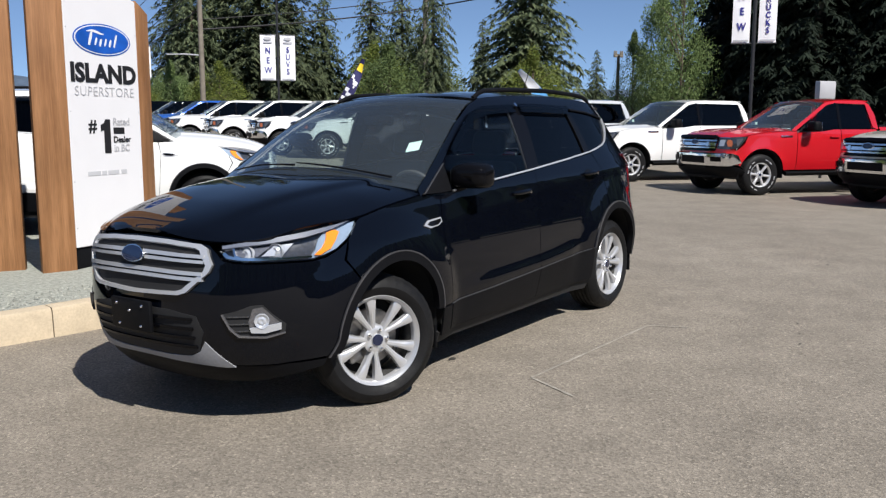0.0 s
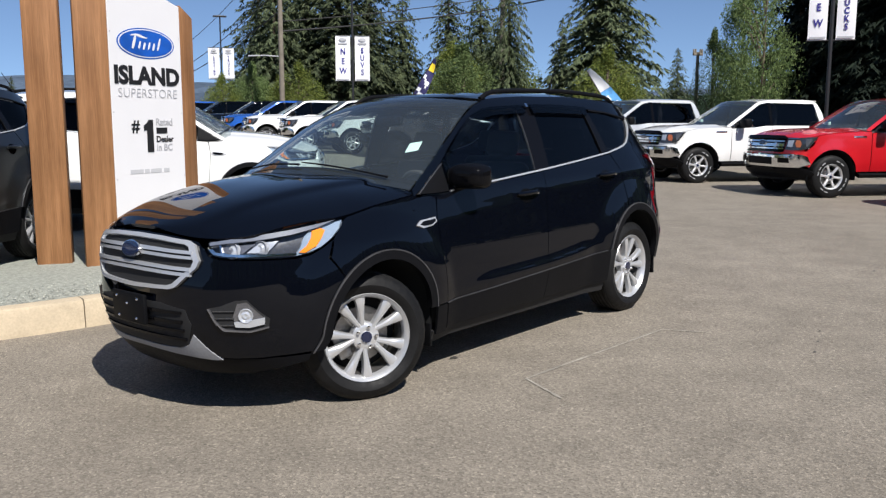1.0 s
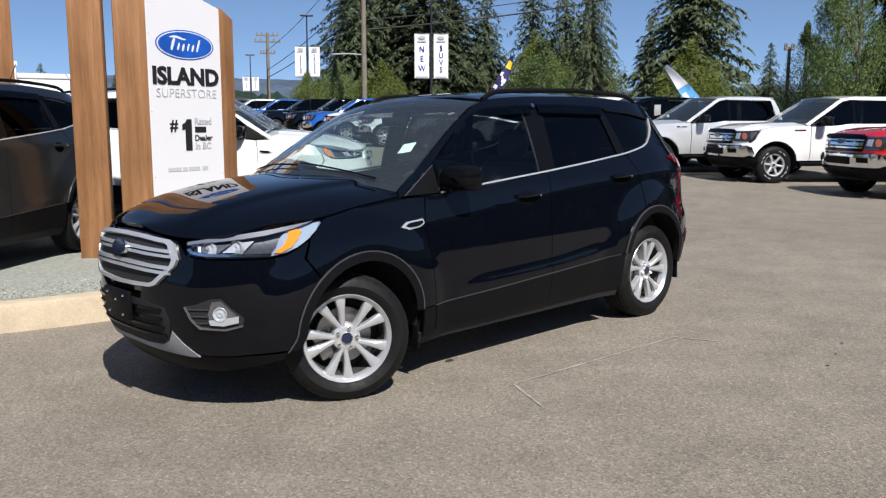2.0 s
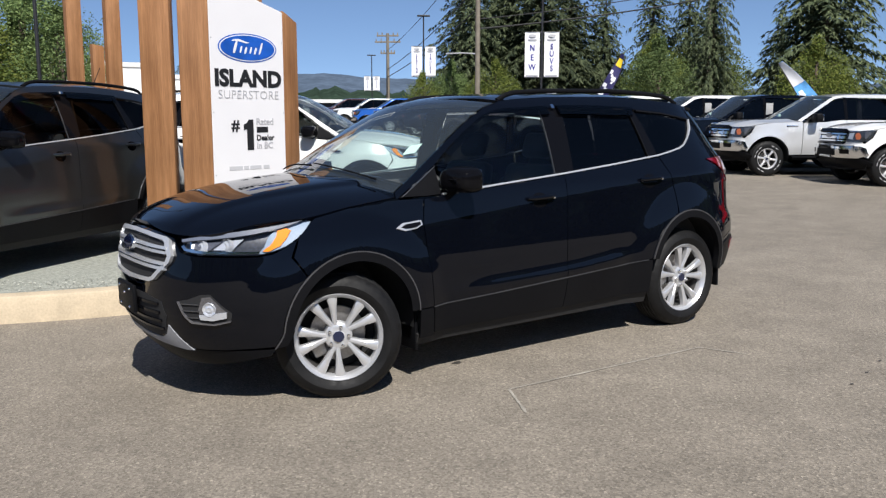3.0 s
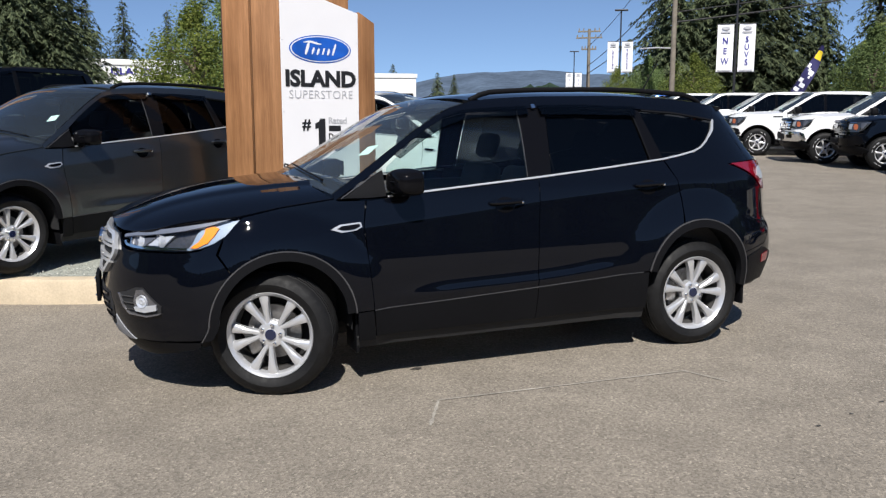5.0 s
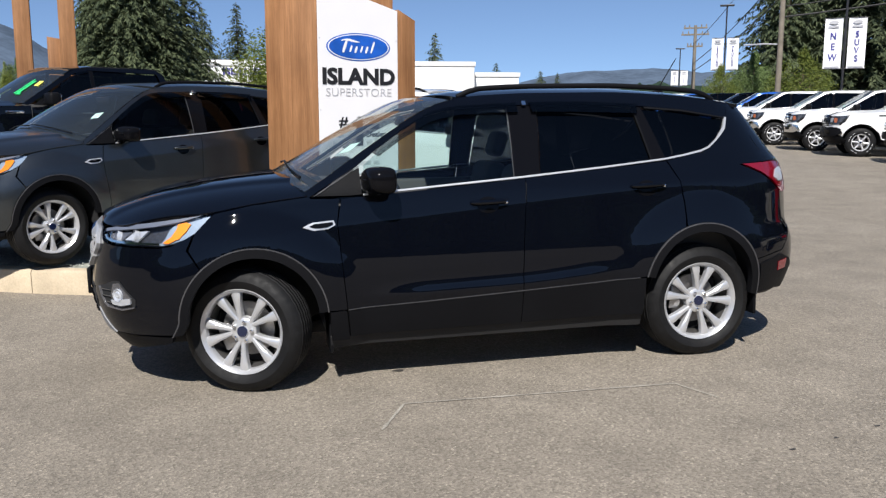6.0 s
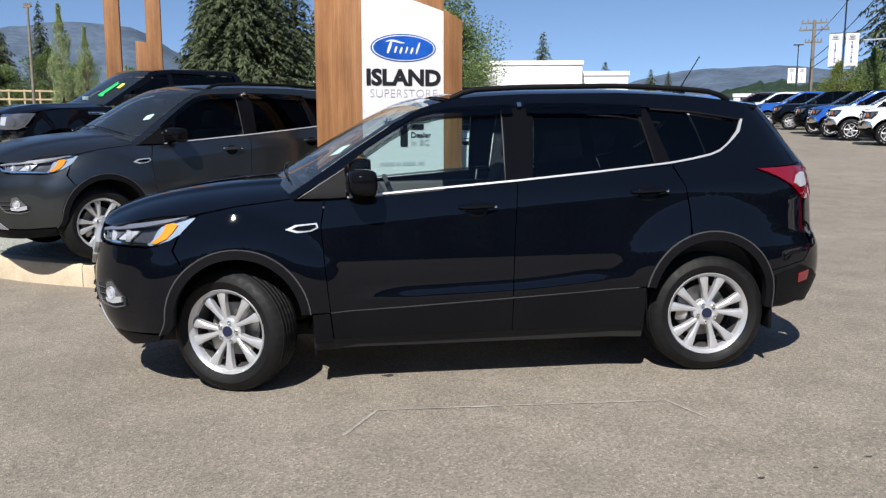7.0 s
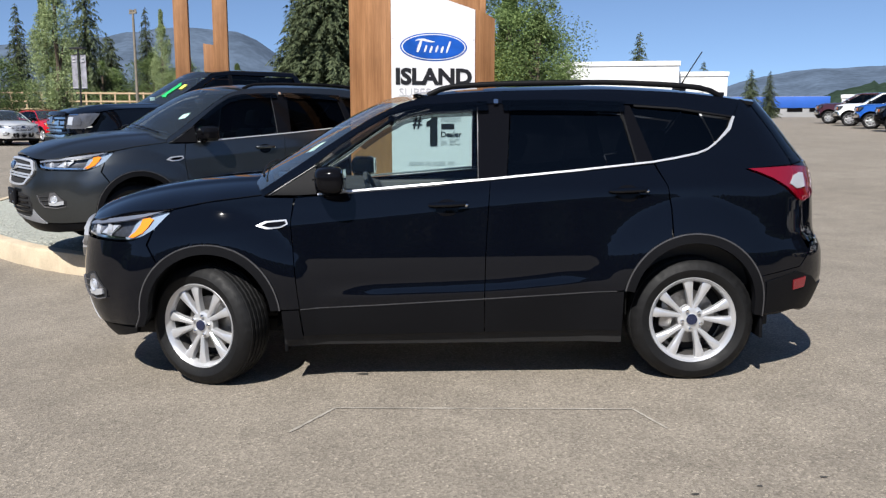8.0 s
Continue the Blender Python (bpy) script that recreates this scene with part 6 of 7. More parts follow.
for x, z0, z1, w in ((-0.150, 2.170, 2.285, 0.030), (-0.085, 2.175, 2.240, 0.022), (-0.030, 2.168, 2.232, 0.024), (0.030, 2.172, 2.238, 0.020), (0.085, 2.168, 2.232, 0.024), (0.150, 2.170, 2.282, 0.022)):
    lean = 0.35 * (z1 - z0)
    part("emblem_stroke", ribbon([(CX + x + lean * t - lean / 2, z0 + (z1 - z0) * t) for t in (i / 8 for i in range(9))], w * 0.6, w), M_PANEL, board, "plain slanted white stroke")
part("emblem_stroke", ribbon([(CX - 0.19 + 0.20 * t, 2.285 + 0.010 * math.sin(t * 5)) for t in (i / 12 for i in range(13))], 0.006, 0.022), M_PANEL, board, "plain white stroke")
letters("ISLAND", 0.215, on_board(CX, 1.925), M_INK, board, "lettering", 1.09, 0.0095)
letters("SUPERSTORE", 0.118, on_board(CX, 1.772), M_INKG, board, "lettering", 1.03, -0.0016, spacing=1.04)
letters("#", 0.155, on_board(0.262, 1.475), M_INK, board, "lettering", 1.0, 0.003)
one = bmesh.new()
f = one.faces.new([one.verts.new((x, -0.005, z)) for x, z in ((0.395, 1.236), (0.472, 1.236), (0.472, 1.534), (0.418, 1.534), (0.396, 1.502), (0.358, 1.484), (0.358, 1.430), (0.395, 1.440))])
r = bmesh.ops.extrude_face_region(one, geom=[f])
bmesh.ops.translate(one, vec=(0, 0.004, 0), verts=[v for v in r["geom"] if isinstance(v, bmesh.types.BMVert)])
bmesh.ops.recalc_face_normals(one, faces=one.faces)
part("lettering", one, M_INK, board, "bold black numeral one", smooth=False)
letters("Rated", 0.092, on_board(0.505, 1.512), M_INKG, board, "lettering", 1.0, 0.0010, align="LEFT")
bar(0.512, 0.650, 1.405, 1.462, M_INK, board)
letters("Dealer", 0.080, on_board(0.505, 1.352), M_INK, board, "lettering", 1.0, 0.0014, align="LEFT")
letters("in BC", 0.088, on_board(0.508, 1.275), M_INKG, board, "lettering", 1.0, 0.0010, align="LEFT")
M_INKL = mat("pale_grey_lettering", (0.50, 0.50, 0.52), 0.45, vary=0.03)
for x0, x1 in ((0.175, 0.33), (0.345, 0.405), (0.42, 0.555), (0.585, 0.655)):
    bar(x0, x1, 1.042, 1.080, M_INKL, board)
for z in (0.6, 1.0, 1.6, 2.3):
    for x in (0.02, 0.852):
        part("board_screw", disc(0.006, -0.003, 0.0, 10), M_INKG, board).matrix_basis = Matrix.Translation((x, 0, z))

# two more timber post groups further into the lot
for name, x, y, h1, h2 in (("timber_gate", -4.88, 9.95, 4.6, 4.9), ("timber_gate", -0.27, 11.1, 3.62, 3.78)):
    g = thing(name, "pair of stained timber sign posts with a short block between", "timber posts", "timber sign posts", at=stand(x, y, 8, 0.18))
    part("timber_post", timber(0.25, 0.16, 0, h1, 0.08), M_WOOD, g)
    o = part("timber_post", timber(0.25, 0.16, 0, h2, -0.06), M_WOOD, g)
    o.matrix_basis = pose(0.67, 0, 0)
    o = part("timber_block", timber(0.20, 0.14, 0, 2.55, 0.03), M_WOOD, g)
    o.matrix_basis = pose(0.47, 0.17, 0)

# ---- other vehicles ----
def repainted(car, m, fresh, name, label, old=M_BLACK, group=""):
    c = copy_thing(car, m)
    c.name = name
    repaint(c, old, fresh)
    tagged(c, label, "", group)
    return c


grey_suv = repainted(black_suv, stand(-2.44, 4.13, 37.1, KERB_H + 0.045), M_GREY, "compact_suv", "dark grey metallic compact SUV parked on gravel beside timber posts")
white_suv = repainted(black_suv, stand(1.23, 5.94, 143, KERB_H + 0.02), M_WHITE, "compact_suv", "white compact SUV parked behind the sign")
for car in (grey_suv, white_suv):
    repaint(car, M_GLASS, M_GLASSD)
    repaint(car, M_SHIELD, M_SHIELDD)
    repaint(car, M_PRIV, M_PRIVD)
    for w in car.children:
        if w.name.split(".")[0] == "wheel" and w.location.x < 0:
            w.rotation_euler.z -= radians(-24)

crew = pickup("pickup_truck", "white crew-cab pickup truck parked in a row on asphalt", M_WHITE, stand(16.29, 4.40, -34), 1.50, "row of pickup trucks")
pickup("pickup_truck", "bright red extended-cab pickup truck parked in a row on asphalt", M_RED, stand(14.97, 0.97, -37), 1.00, "row of pickup trucks")
WHITE, BLUE, BLACK = (M_WHITE, "white"), (M_BLUE, "bright blue"), (M_BLACK, "black")
# Grey, not white: the dimming by tinted glass is painted into the paper.
M_PAPER = mat("shaded_paper", (0.36, 0.36, 0.36), 0.7, vary=0.06, scale=20)
ROW = [(13.95, -2.45, -37, M_BEIGE, "pale beige"), (16.40, 7.55, -30, M_SILVER, "silver"), (17.05, 10.20, -31, *BLACK), (17.35, 12.45, -30, *WHITE), (17.95, 15.80, -30, *WHITE), (18.50, 18.50, -30, *WHITE),
       (19.26, 21.90, -30, *WHITE), (20.0, 25.40, -30, *WHITE), (20.8, 28.20, -30, *BLUE), (21.7, 31.10, -30, *BLACK), (23.2, 36.20, -30, *BLACK), (24.2, 40.60, -30, *BLUE), (25.2, 45.30, -30, *WHITE), (26.2, 50.40, -30, M_MAROON, "dark maroon")]
for i, (x, y, turn, paint, word) in enumerate(ROW):
    c = repainted(crew, stand(x, y, turn), paint, "pickup_truck", word + " crew-cab pickup truck parked in a row on asphalt", M_WHITE, "row of pickup trucks")
    if i == 4:
        repaint(c, M_CHROME, M_PLASTIC)
        tagged(c, "white crew-cab pickup truck with a black bumper, parked in a row", "pickup truck", "row of pickup trucks")
    if paint is M_BLACK:
        for o in c.children:
            if o.name.split(".")[0] in ("front_bumper", "grille_bar", "grille_upright"):
                o.material_slots[0].link = "OBJECT"
                o.material_slots[0].material = M_GLOSSBLK
    if i in (2, 3):
        part("window_paper", boxed(0.08, 0.27, -0.885, -0.878, 1.40, 1.70, 0.002), M_PAPER, c, "white paper sheet taped to the side window").matrix_basis = pose(0, -0.02, 0, 0, 0, 0)
far_pick = repainted(crew, stand(-3.95, 8.82, 36, 0.665 - lie(-3.95, 8.82)), M_BLACK, "pickup_truck", "black pickup truck with green windscreen marks, parked on gravel", M_WHITE)
far_pick.scale = (0.90, 0.90, 0.90)
M_GREENMARK = mat("green_window_marker", (0.02, 0.50, 0.14), 0.6, vary=0.15, scale=30)
M_YELMARK = mat("yellow_tag", (0.85, 0.80, 0.12), 0.6, vary=0.1, scale=30)


def on_shield(u0, v0, u1, v1, wide):
    lean = Vector((-0.012, 0, 0.012))
    return sheet(lambda u, v: TRUCK["shield"](u0 + (u1 - u0) * v + wide * (u - 0.5), v0 + (v1 - v0) * v) + lean, 4, 8, 0.003)


for u0, v0, u1, v1, wd, mt in ((0.20, 0.20, 0.20, 0.58, 0.030, M_GREENMARK), (0.235, 0.22, 0.24, 0.62, 0.022, M_GREENMARK), (0.17, 0.20, 0.20, 0.26, 0.05, M_GREENMARK), (0.11, 0.45, 0.12, 0.58, 0.05, M_YELMARK)):
    part("window_mark", on_shield(u0, v0, u1, v1, wd), mt, far_pick, "marker stroke on the windscreen")
repaint(far_pick, M_LAMPDARK, M_HOUSE)
repaint(far_pick, M_SHIELD, M_SHIELDD)
repaint(far_pick, M_AMBERD, M_HOUSE)
for o in far_pick.children:
    if o.name.split(".")[0] == "grille_bar":
        o.material_slots[0].link = "OBJECT"
        o.material_slots[0].material = M_CHROME

# ---- poles, banners, flags, wires ----
def lamp_post(x, y, h, words=(), zb=3.3, zt=5.1, width=0.62, turn=-38.0, label="black lot lamp post with white banners", cloth=None):
    p = thing("lamp_post", label, "lamp post", "lot lamp posts", at=stand(x, y, turn))
    part("pole", tube([(0, 0, 0), (0, 0, h * 0.5), (0, 0, h)], [0.048, 0.045, 0.042], 12), M_POLE, p)
    part("lamp_head", boxed(-0.40, 0.40, -0.16, 0.16, h, h + 0.09, 0.03), M_POLE, p, "flat lamp head")
    for k, word in enumerate(words):
        s = -1 if k == 0 else 1
        x0, x1 = sorted((s * 0.10, s * (0.10 + width)))
        bm = sheet(lambda u, v: Vector((x0 + (x1 - x0) * u, -0.02 * math.sin(u * 3.1) * math.sin(v * 5), zb + (zt - zb) * v)), 8, 14, 0.006, Vector((0, -1, 0)))
        b = part("banner", bm, cloth or M_BANNER, p, "white banner with navy letters")
        for z in (zb + 0.01, zt - 0.01):
            part("banner_arm", tube([(s * 0.04, 0, z), (s * (0.12 + width), 0, z)], 0.014, 8), M_POLE, p)
        n = len(word)
        cx = (x0 + x1) / 2
        top, bot = zt - 0.48, zb + 0.22
        for i, ch in enumerate(word):
            z = top - (top - bot) * (i + 0.5) / n
            letters(ch, min(0.36, width * 0.58, (top - bot) / n * 1.1), Matrix.Translation((cx, -0.030, z)) @ FACE, M_INKB, b, "lettering", 0.80, 0.007)
        part("banner_emblem", oval_shape(cx, zt - 0.17, width * 0.26, width * 0.10, -0.028, 0.006, 24), M_INKG, b)
        part("banner_line", boxed(cx - width * 0.3, cx + width * 0.3, -0.028, -0.022, zt - 0.36, zt - 0.29, 0.002, 1), M_INKG, b)
        part("banner_line", boxed(cx - width * 0.42, cx + width * 0.42, -0.028, -0.022, zb + 0.05, zb + 0.10, 0.002, 1), M_INKG, b)
    return p


lamp_post(21.0, 23.5, 8.3, ("NEW", "SUVS"), 2.77, 4.67)
lamp_post(17.4, 2.9, 8.5, ("NEW", "TRUCKS"), 3.34, 5.15, 0.42, -66)
lamp_post(26.7, 41.4, 7.0, ("LEASING", "TRUCKS"), 3.30, 5.20, 0.66, -30)
lamp_post(37.0, 66.0, 6.1, ("TRUCKS", "TRUCKS"), 2.9, 4.25, 0.62, -30)
lamp_post(0.55, 18.8, 8.0, (), label="black lot lamp post among trees")
lamp_post(-18.1, 36.8, 4.3, ("", ""), 2.40, 4.05, 0.34, -20, label="lamp post with two narrow grey banners", cloth=mat("shaded_banner_cloth", (0.24, 0.24, 0.27), 0.7, vary=0.3, scale=4))

M_OLDWOOD = mat("weathered_pole_wood", (0.19, 0.165, 0.13), 0.85, vary=0.2, scale=3, fine=40)
M_WIRE = mat("black_cable", (0.015, 0.015, 0.016), 0.6, vary=0.0)


def utility_pole(x, y, h, arms, r=0.15, turn=-35.0):
    p = thing("utility_pole", "weathered wooden utility pole", "utility pole", "utility poles", at=stand(x, y, turn))
    part("pole", tube([(0, 0, 0), (0, 0, h)], [r, r * 0.72], 14), M_OLDWOOD, p)
    for z, w in arms:
        part("crossarm", boxed(-w, w, -0.06, 0.06, z - 0.06, z + 0.06, 0.01), M_OLDWOOD, p)
        for k in (-0.9, -0.5, 0.5, 0.9):
            part("insulator", tube([(k * w, 0, z + 0.06), (k * w, 0, z + 0.26)], [0.05, 0.035], 8), M_OLDWOOD, p)
    return p


pole = utility_pole(24.75, 33.1, 12.0, (), 0.15)
part("lamp_arm", tube([(0, 0, 4.3), (-0.8, 0.2, 4.36), (-1.7, 0.4, 4.34)], 0.035, 8), M_INKG, pole, "pale grey lamp arm")
utility_pole(33.5, 57.2, 7.3, ((7.1, 0.90), (6.6, 1.05), (5.7, 0.60)), 0.16)
utility_pole(36.0, 26.5, 6.4, (), 0.085)
utility_pole(40.0, 30.1, 14.0, ((12.6, 1.1),), 0.19)
utility_pole(-22.6, 56.8, 8.3, ((8.1, 0.4),), 0.11)
utility_pole(36.0, 15.0, 4.6, ((4.5, 0.25),), 0.10)


def wire(a, b, sag, r=0.02):
    a, b = Vector(a), Vector(b)
    pts = [a.lerp(b, t) - Vector((0, 0, sag * 4 * t * (1 - t))) for t in (i / 20 for i in range(21))]
    o = link_mesh("overhead_wire", tube(pts, r, 6), M_WIRE)
    return tagged(o, "black overhead wire slung between poles", "wire", "overhead wires")


wire((24.75, 33.1, 6.35), (40.0, 30.1, 8.5), 0.15, 0.045)
wire((24.75, 33.1, 6.85), (40.0, 30.1, 9.2), 0.15, 0.028)
wire((40.0, 30.1, 8.5), (34.0, 2.0, 9.6), 0.3, 0.045)
wire((40.0, 30.1, 9.2), (34.0, 2.0, 10.4), 0.3, 0.028)
wire((33.5, 57.2, 5.2), (24.75, 33.1, 7.3), 0.25, 0.03)
wire((33.5, 57.2, 5.8), (24.75, 33.1, 8.4), 0.3, 0.025)
wire((33.5, 57.2, 7.3), (24.75, 33.1, 10.4), 0.4, 0.02)


def feather_flag(x, y, z0, length, lean, turn, cloth, label, marks, wide=0.45):
    p = thing("feather_flag", label, "flag", "feather flags", at=stand(x, y, turn))
    base = Vector((0, 0, 0))
    d = Vector((math.sin(radians(lean)), 0, math.cos(radians(lean))))
    part("flag_pole", tube([base, d * (z0 + length)], [0.022, 0.012], 8), M_POLE, p)
    side = Vector((d.z, 0, -d.x))

    def cloth_at(u, v):
        w = wide * (1 - v ** 3.0 * 0.75) * (0.75 + 0.25 * min(1.0, v * 6))
        return d * (z0 + length * v) + side * w * u + Vector((0, 0.05 * math.sin(v * 9 + u * 2), 0))
    f = part("flag_cloth", sheet(cloth_at, 6, 30, 0.004, Vector((0, -1, 0))), cloth, p, label)
    for v0, v1, u0, u1, mt in marks:
        bm = sheet(lambda u, v: cloth_at(u0 + (u1 - u0) * u, v0 + (v1 - v0) * v) + Vector((0, -0.012, 0)), 3, 5, 0.004, Vector((0, -1, 0)))
        part("flag_mark", bm, mt, f)
    return p


M_NAVY = mat("navy_flag_cloth", (0.018, 0.016, 0.085), 0.7, vary=0.1)
M_YELLOW = mat("yellow_print", (0.85, 0.62, 0.03), 0.6, vary=0.05)
M_FLAGBLUE = mat("sky_blue_flag_cloth", (0.10, 0.34, 0.68), 0.7, vary=0.25, scale=5)
feather_flag(19.07, 19.95, 2.25, 1.85, 31, -50, M_NAVY, "narrow navy feather flag with a yellow disc and white marks",
             ((0.74, 0.90, 0.12, 0.92, M_YELLOW), (0.55, 0.63, 0.05, 0.30, M_BANNER), (0.50, 0.56, 0.30, 0.48, M_BANNER), (0.44, 0.53, 0.45, 0.85, M_BANNER), (0.38, 0.43, 0.60, 0.75, M_BANNER), (0.26, 0.34, 0.05, 0.40, M_BANNER), (0.18, 0.26, 0.30, 0.75, M_BANNER), (0.08, 0.15, 0.10, 0.55, M_BANNER)), 0.42)
feather_flag(18.9, 8.5, 0.35, 3.00, -32, -60, M_FLAGBLUE, "sky blue feather flag with a white tip", ((0.74, 0.995, 0.0, 0.98, M_BANNER), (0.60, 0.68, 0.15, 0.45, M_BANNER), (0.52, 0.59, 0.50, 0.80, M_BANNER), (0.40, 0.48, 0.20, 0.50, M_BANNER), (0.30, 0.37, 0.55, 0.85, M_BANNER)), 0.50)
c = thing("sign_box", "grey metal sign box on a post behind a truck", "sign", at=stand(19.4, 1.6, -40))
part("box", boxed(-0.24, 0.24, -0.10, 0.10, 2.05, 2.50, 0.02), M_INKG, c)
part("post", tube([(0, 0, 0), (0, 0, 2.1)], 0.04, 8), M_POLE, c)

# ---- buildings ----
M_WALLW = mat("white_cladding", (0.74, 0.74, 0.72), 0.6, vary=0.03, scale=0.5, fine=6)
M_WALLB = mat("blue_cladding", (0.02, 0.10, 0.42), 0.5, vary=0.08, scale=0.5)
M_WALLG = mat("grey_wall", (0.30, 0.30, 0.30), 0.7, vary=0.08, scale=0.5)


def hall(name, label, x0, x1, y0, y1, h, wall, band=None, turn=0.0, windows=0):
    b = thing(name, label, "building", at=stand((x0 + x1) / 2, y0, turn))
    w = (x1 - x0) / 2
    part("wall", boxed(-w, w, 0, y1 - y0, -0.5, h, 0.05), wall, b)
    part("parapet", boxed(-w - 0.15, w + 0.15, -0.15, y1 - y0 + 0.15, h - (0.45 if band is None else 1.9), h + 0.1, 0.04), band or wall, b)
    part("roof", boxed(-w + 0.2, w - 0.2, 0.2, y1 - y0 - 0.2, h + 0.11, h + 0.16, 0.01), M_WALLG, b)
    for k in range(windows):
        cx = -w + (k + 0.5) * 2 * w / windows
        wd = part("window", boxed(cx - w / windows * 0.7, cx + w / windows * 0.7, -0.06, 0.04, 0.9, 3.2, 0.02), M_POLE, b)
        part("pane", boxed(cx - w / windows * 0.64, cx + w / windows * 0.64, -0.08, -0.065, 1.0, 3.1, 0.005), M_GLOSSBLK, wd)
    return b


hall("showroom", "long white flat-roofed showroom building", 13.5, 27.8, 103, 125, 6.8, M_WALLW, None, -10, 8)
hall("showroom_wing", "lower white wing of the showroom", 26.8, 34.2, 104, 122, 5.6, M_WALLW, None, -10, 3)
hall("showroom", "white building with navy letters on its fascia", -5.2, 7.0, 90, 108, 6.1, M_WALLW, None, 0, 6)
s = thing("fascia_lettering", "navy capital letters on a white fascia", "lettering", at=stand(-2.0, 89.94))
letters("ISLAND", 0.95, Matrix.Translation((0.9, 0, 5.05)) @ FACE, M_INKB, s, "lettering", 1.25, 0.03, 0.03)
hall("blue_warehouse", "long blue warehouse far off", 44, 66, 150, 170, 3.5, M_WALLG, M_WALLB, -18, 6)
hall("pale_shed", "low pale shed far off", 60, 74, 128, 140, 3.4, M_WALLW, None, -25, 2)
# timber railings at the lot's far side
M_RAIL = mat("pale_timber_rail", (0.52, 0.38, 0.24), 0.75, vary=0.15)
f = thing("timber_railing", "pale timber railing along a raised walk", "railing", at=stand(-27, 58.5, 20, 0.75))
for i in range(19):
    part("rail_post", boxed(-9 + i - 0.06, -9 + i + 0.06, -0.06, 0.06, 0, 1.9, 0.01, 1), M_RAIL, f)
for z in (0.65, 1.2, 1.8):
    part("rail", boxed(-9.1, 9.1, -0.09, -0.05, z - 0.06, z + 0.06, 0.01, 1), M_RAIL, f)
part("raised_walk", boxed(-9.3, 9.3, -0.4, 2.2, -1.2, 0.0, 0.03), M_KERB, f)
# far hatchbacks beside the railing
hatch = suv("hatchback", "silver hatchback parked at the far side of the lot", M_SILVER, stand(-18.8, 30.5, 139), 0.0, False, "far parked cars", True)
hatch.scale = (0.96, 0.98, 0.86)
for x, y, turn, paint, word in ((-18.8, 34.6, 139, M_RED, "red"), (-19.4, 39.4, 139, M_WHITE, "white"), (-21.6, 43.2, 139, M_WHITE, "white"), (-19.4, 46.0, 139, M_RED, "red"), (-24.0, 38.2, 139, M_RED, "red")):
    c = copy_thing(hatch, stand(x, y, turn))
    c.scale = (0.96, 0.98, 0.86)
    c.name = "hatchback"
    repaint(c, M_SILVER, paint)
    tagged(c, word + " hatchback parked at the far side of the lot", "car", "far parked cars")

# ---- trees ----
def leaf_mat(name, a, b):
    m = bpy.data.materials.new(name)
    m.use_nodes = True
    n, l = m.node_tree.nodes, m.node_tree.links
    g = n.new("ShaderNodeNewGeometry")
    oi = n.new("ShaderNodeObjectInfo")
    r = n.new("ShaderNodeValToRGB")
    r.color_ramp.elements[0].color, r.color_ramp.elements[1].color = (*a, 1), (*b, 1)
    l.new(g.outputs["Random Per Island"], r.inputs[0])
    mr = n.new("ShaderNodeMapRange")
    mr.inputs[3].default_value, mr.inputs[4].default_value = 0.75, 1.25
    l.new(oi.outputs["Random"], mr.inputs[0])
    x = n.new("ShaderNodeVectorMath")
    x.operation = "SCALE"
    l.new(r.outputs[0], x.inputs[0])
    l.new(mr.outputs[0], x.inputs["Scale"])
    b_ = n["Principled BSDF"]
    l.new(x.outputs[0], b_.inputs["Base Color"])
    b_.inputs["Roughness"].default_value = 0.75
    b_.inputs["Specular IOR Level"].default_value = 0.2
    t = n.new("ShaderNodeBsdfTranslucent")
    mx = n.new("ShaderNodeMixShader")
    mx.inputs[0].default_value = 0.22
    l.new(x.outputs[0], t.inputs[0])
    l.new(b_.outputs[0], mx.inputs[1])
    l.new(t.outputs[0], mx.inputs[2])
    l.new(mx.outputs[0], n["Material Output"].inputs[0])
    return m


M_BARK = mat("grey_brown_bark", (0.10, 0.075, 0.055), 0.9, vary=0.3, scale=4, fine=30, bump=0.01, bscale=20)
M_NEEDLE = leaf_mat("conifer_needles", (0.034, 0.050, 0.028), (0.138, 0.165, 0.084))
# Near-black needles: the wood edge's shade is painted into their colour.
M_NEEDLE_SHADE = leaf_mat("dark_conifer_needles", (0.011, 0.017, 0.012), (0.018, 0.028, 0.017))
M_LEAF = leaf_mat("green_leaves", (0.064, 0.105, 0.034), (0.20, 0.265, 0.10))
M_LEAFP = leaf_mat("pale_poplar_leaves", (0.13, 0.18, 0.075), (0.36, 0.42, 0.21))
M_LEAFY = leaf_mat("yellow_green_leaves", (0.07, 0.105, 0.018), (0.20, 0.225, 0.055))


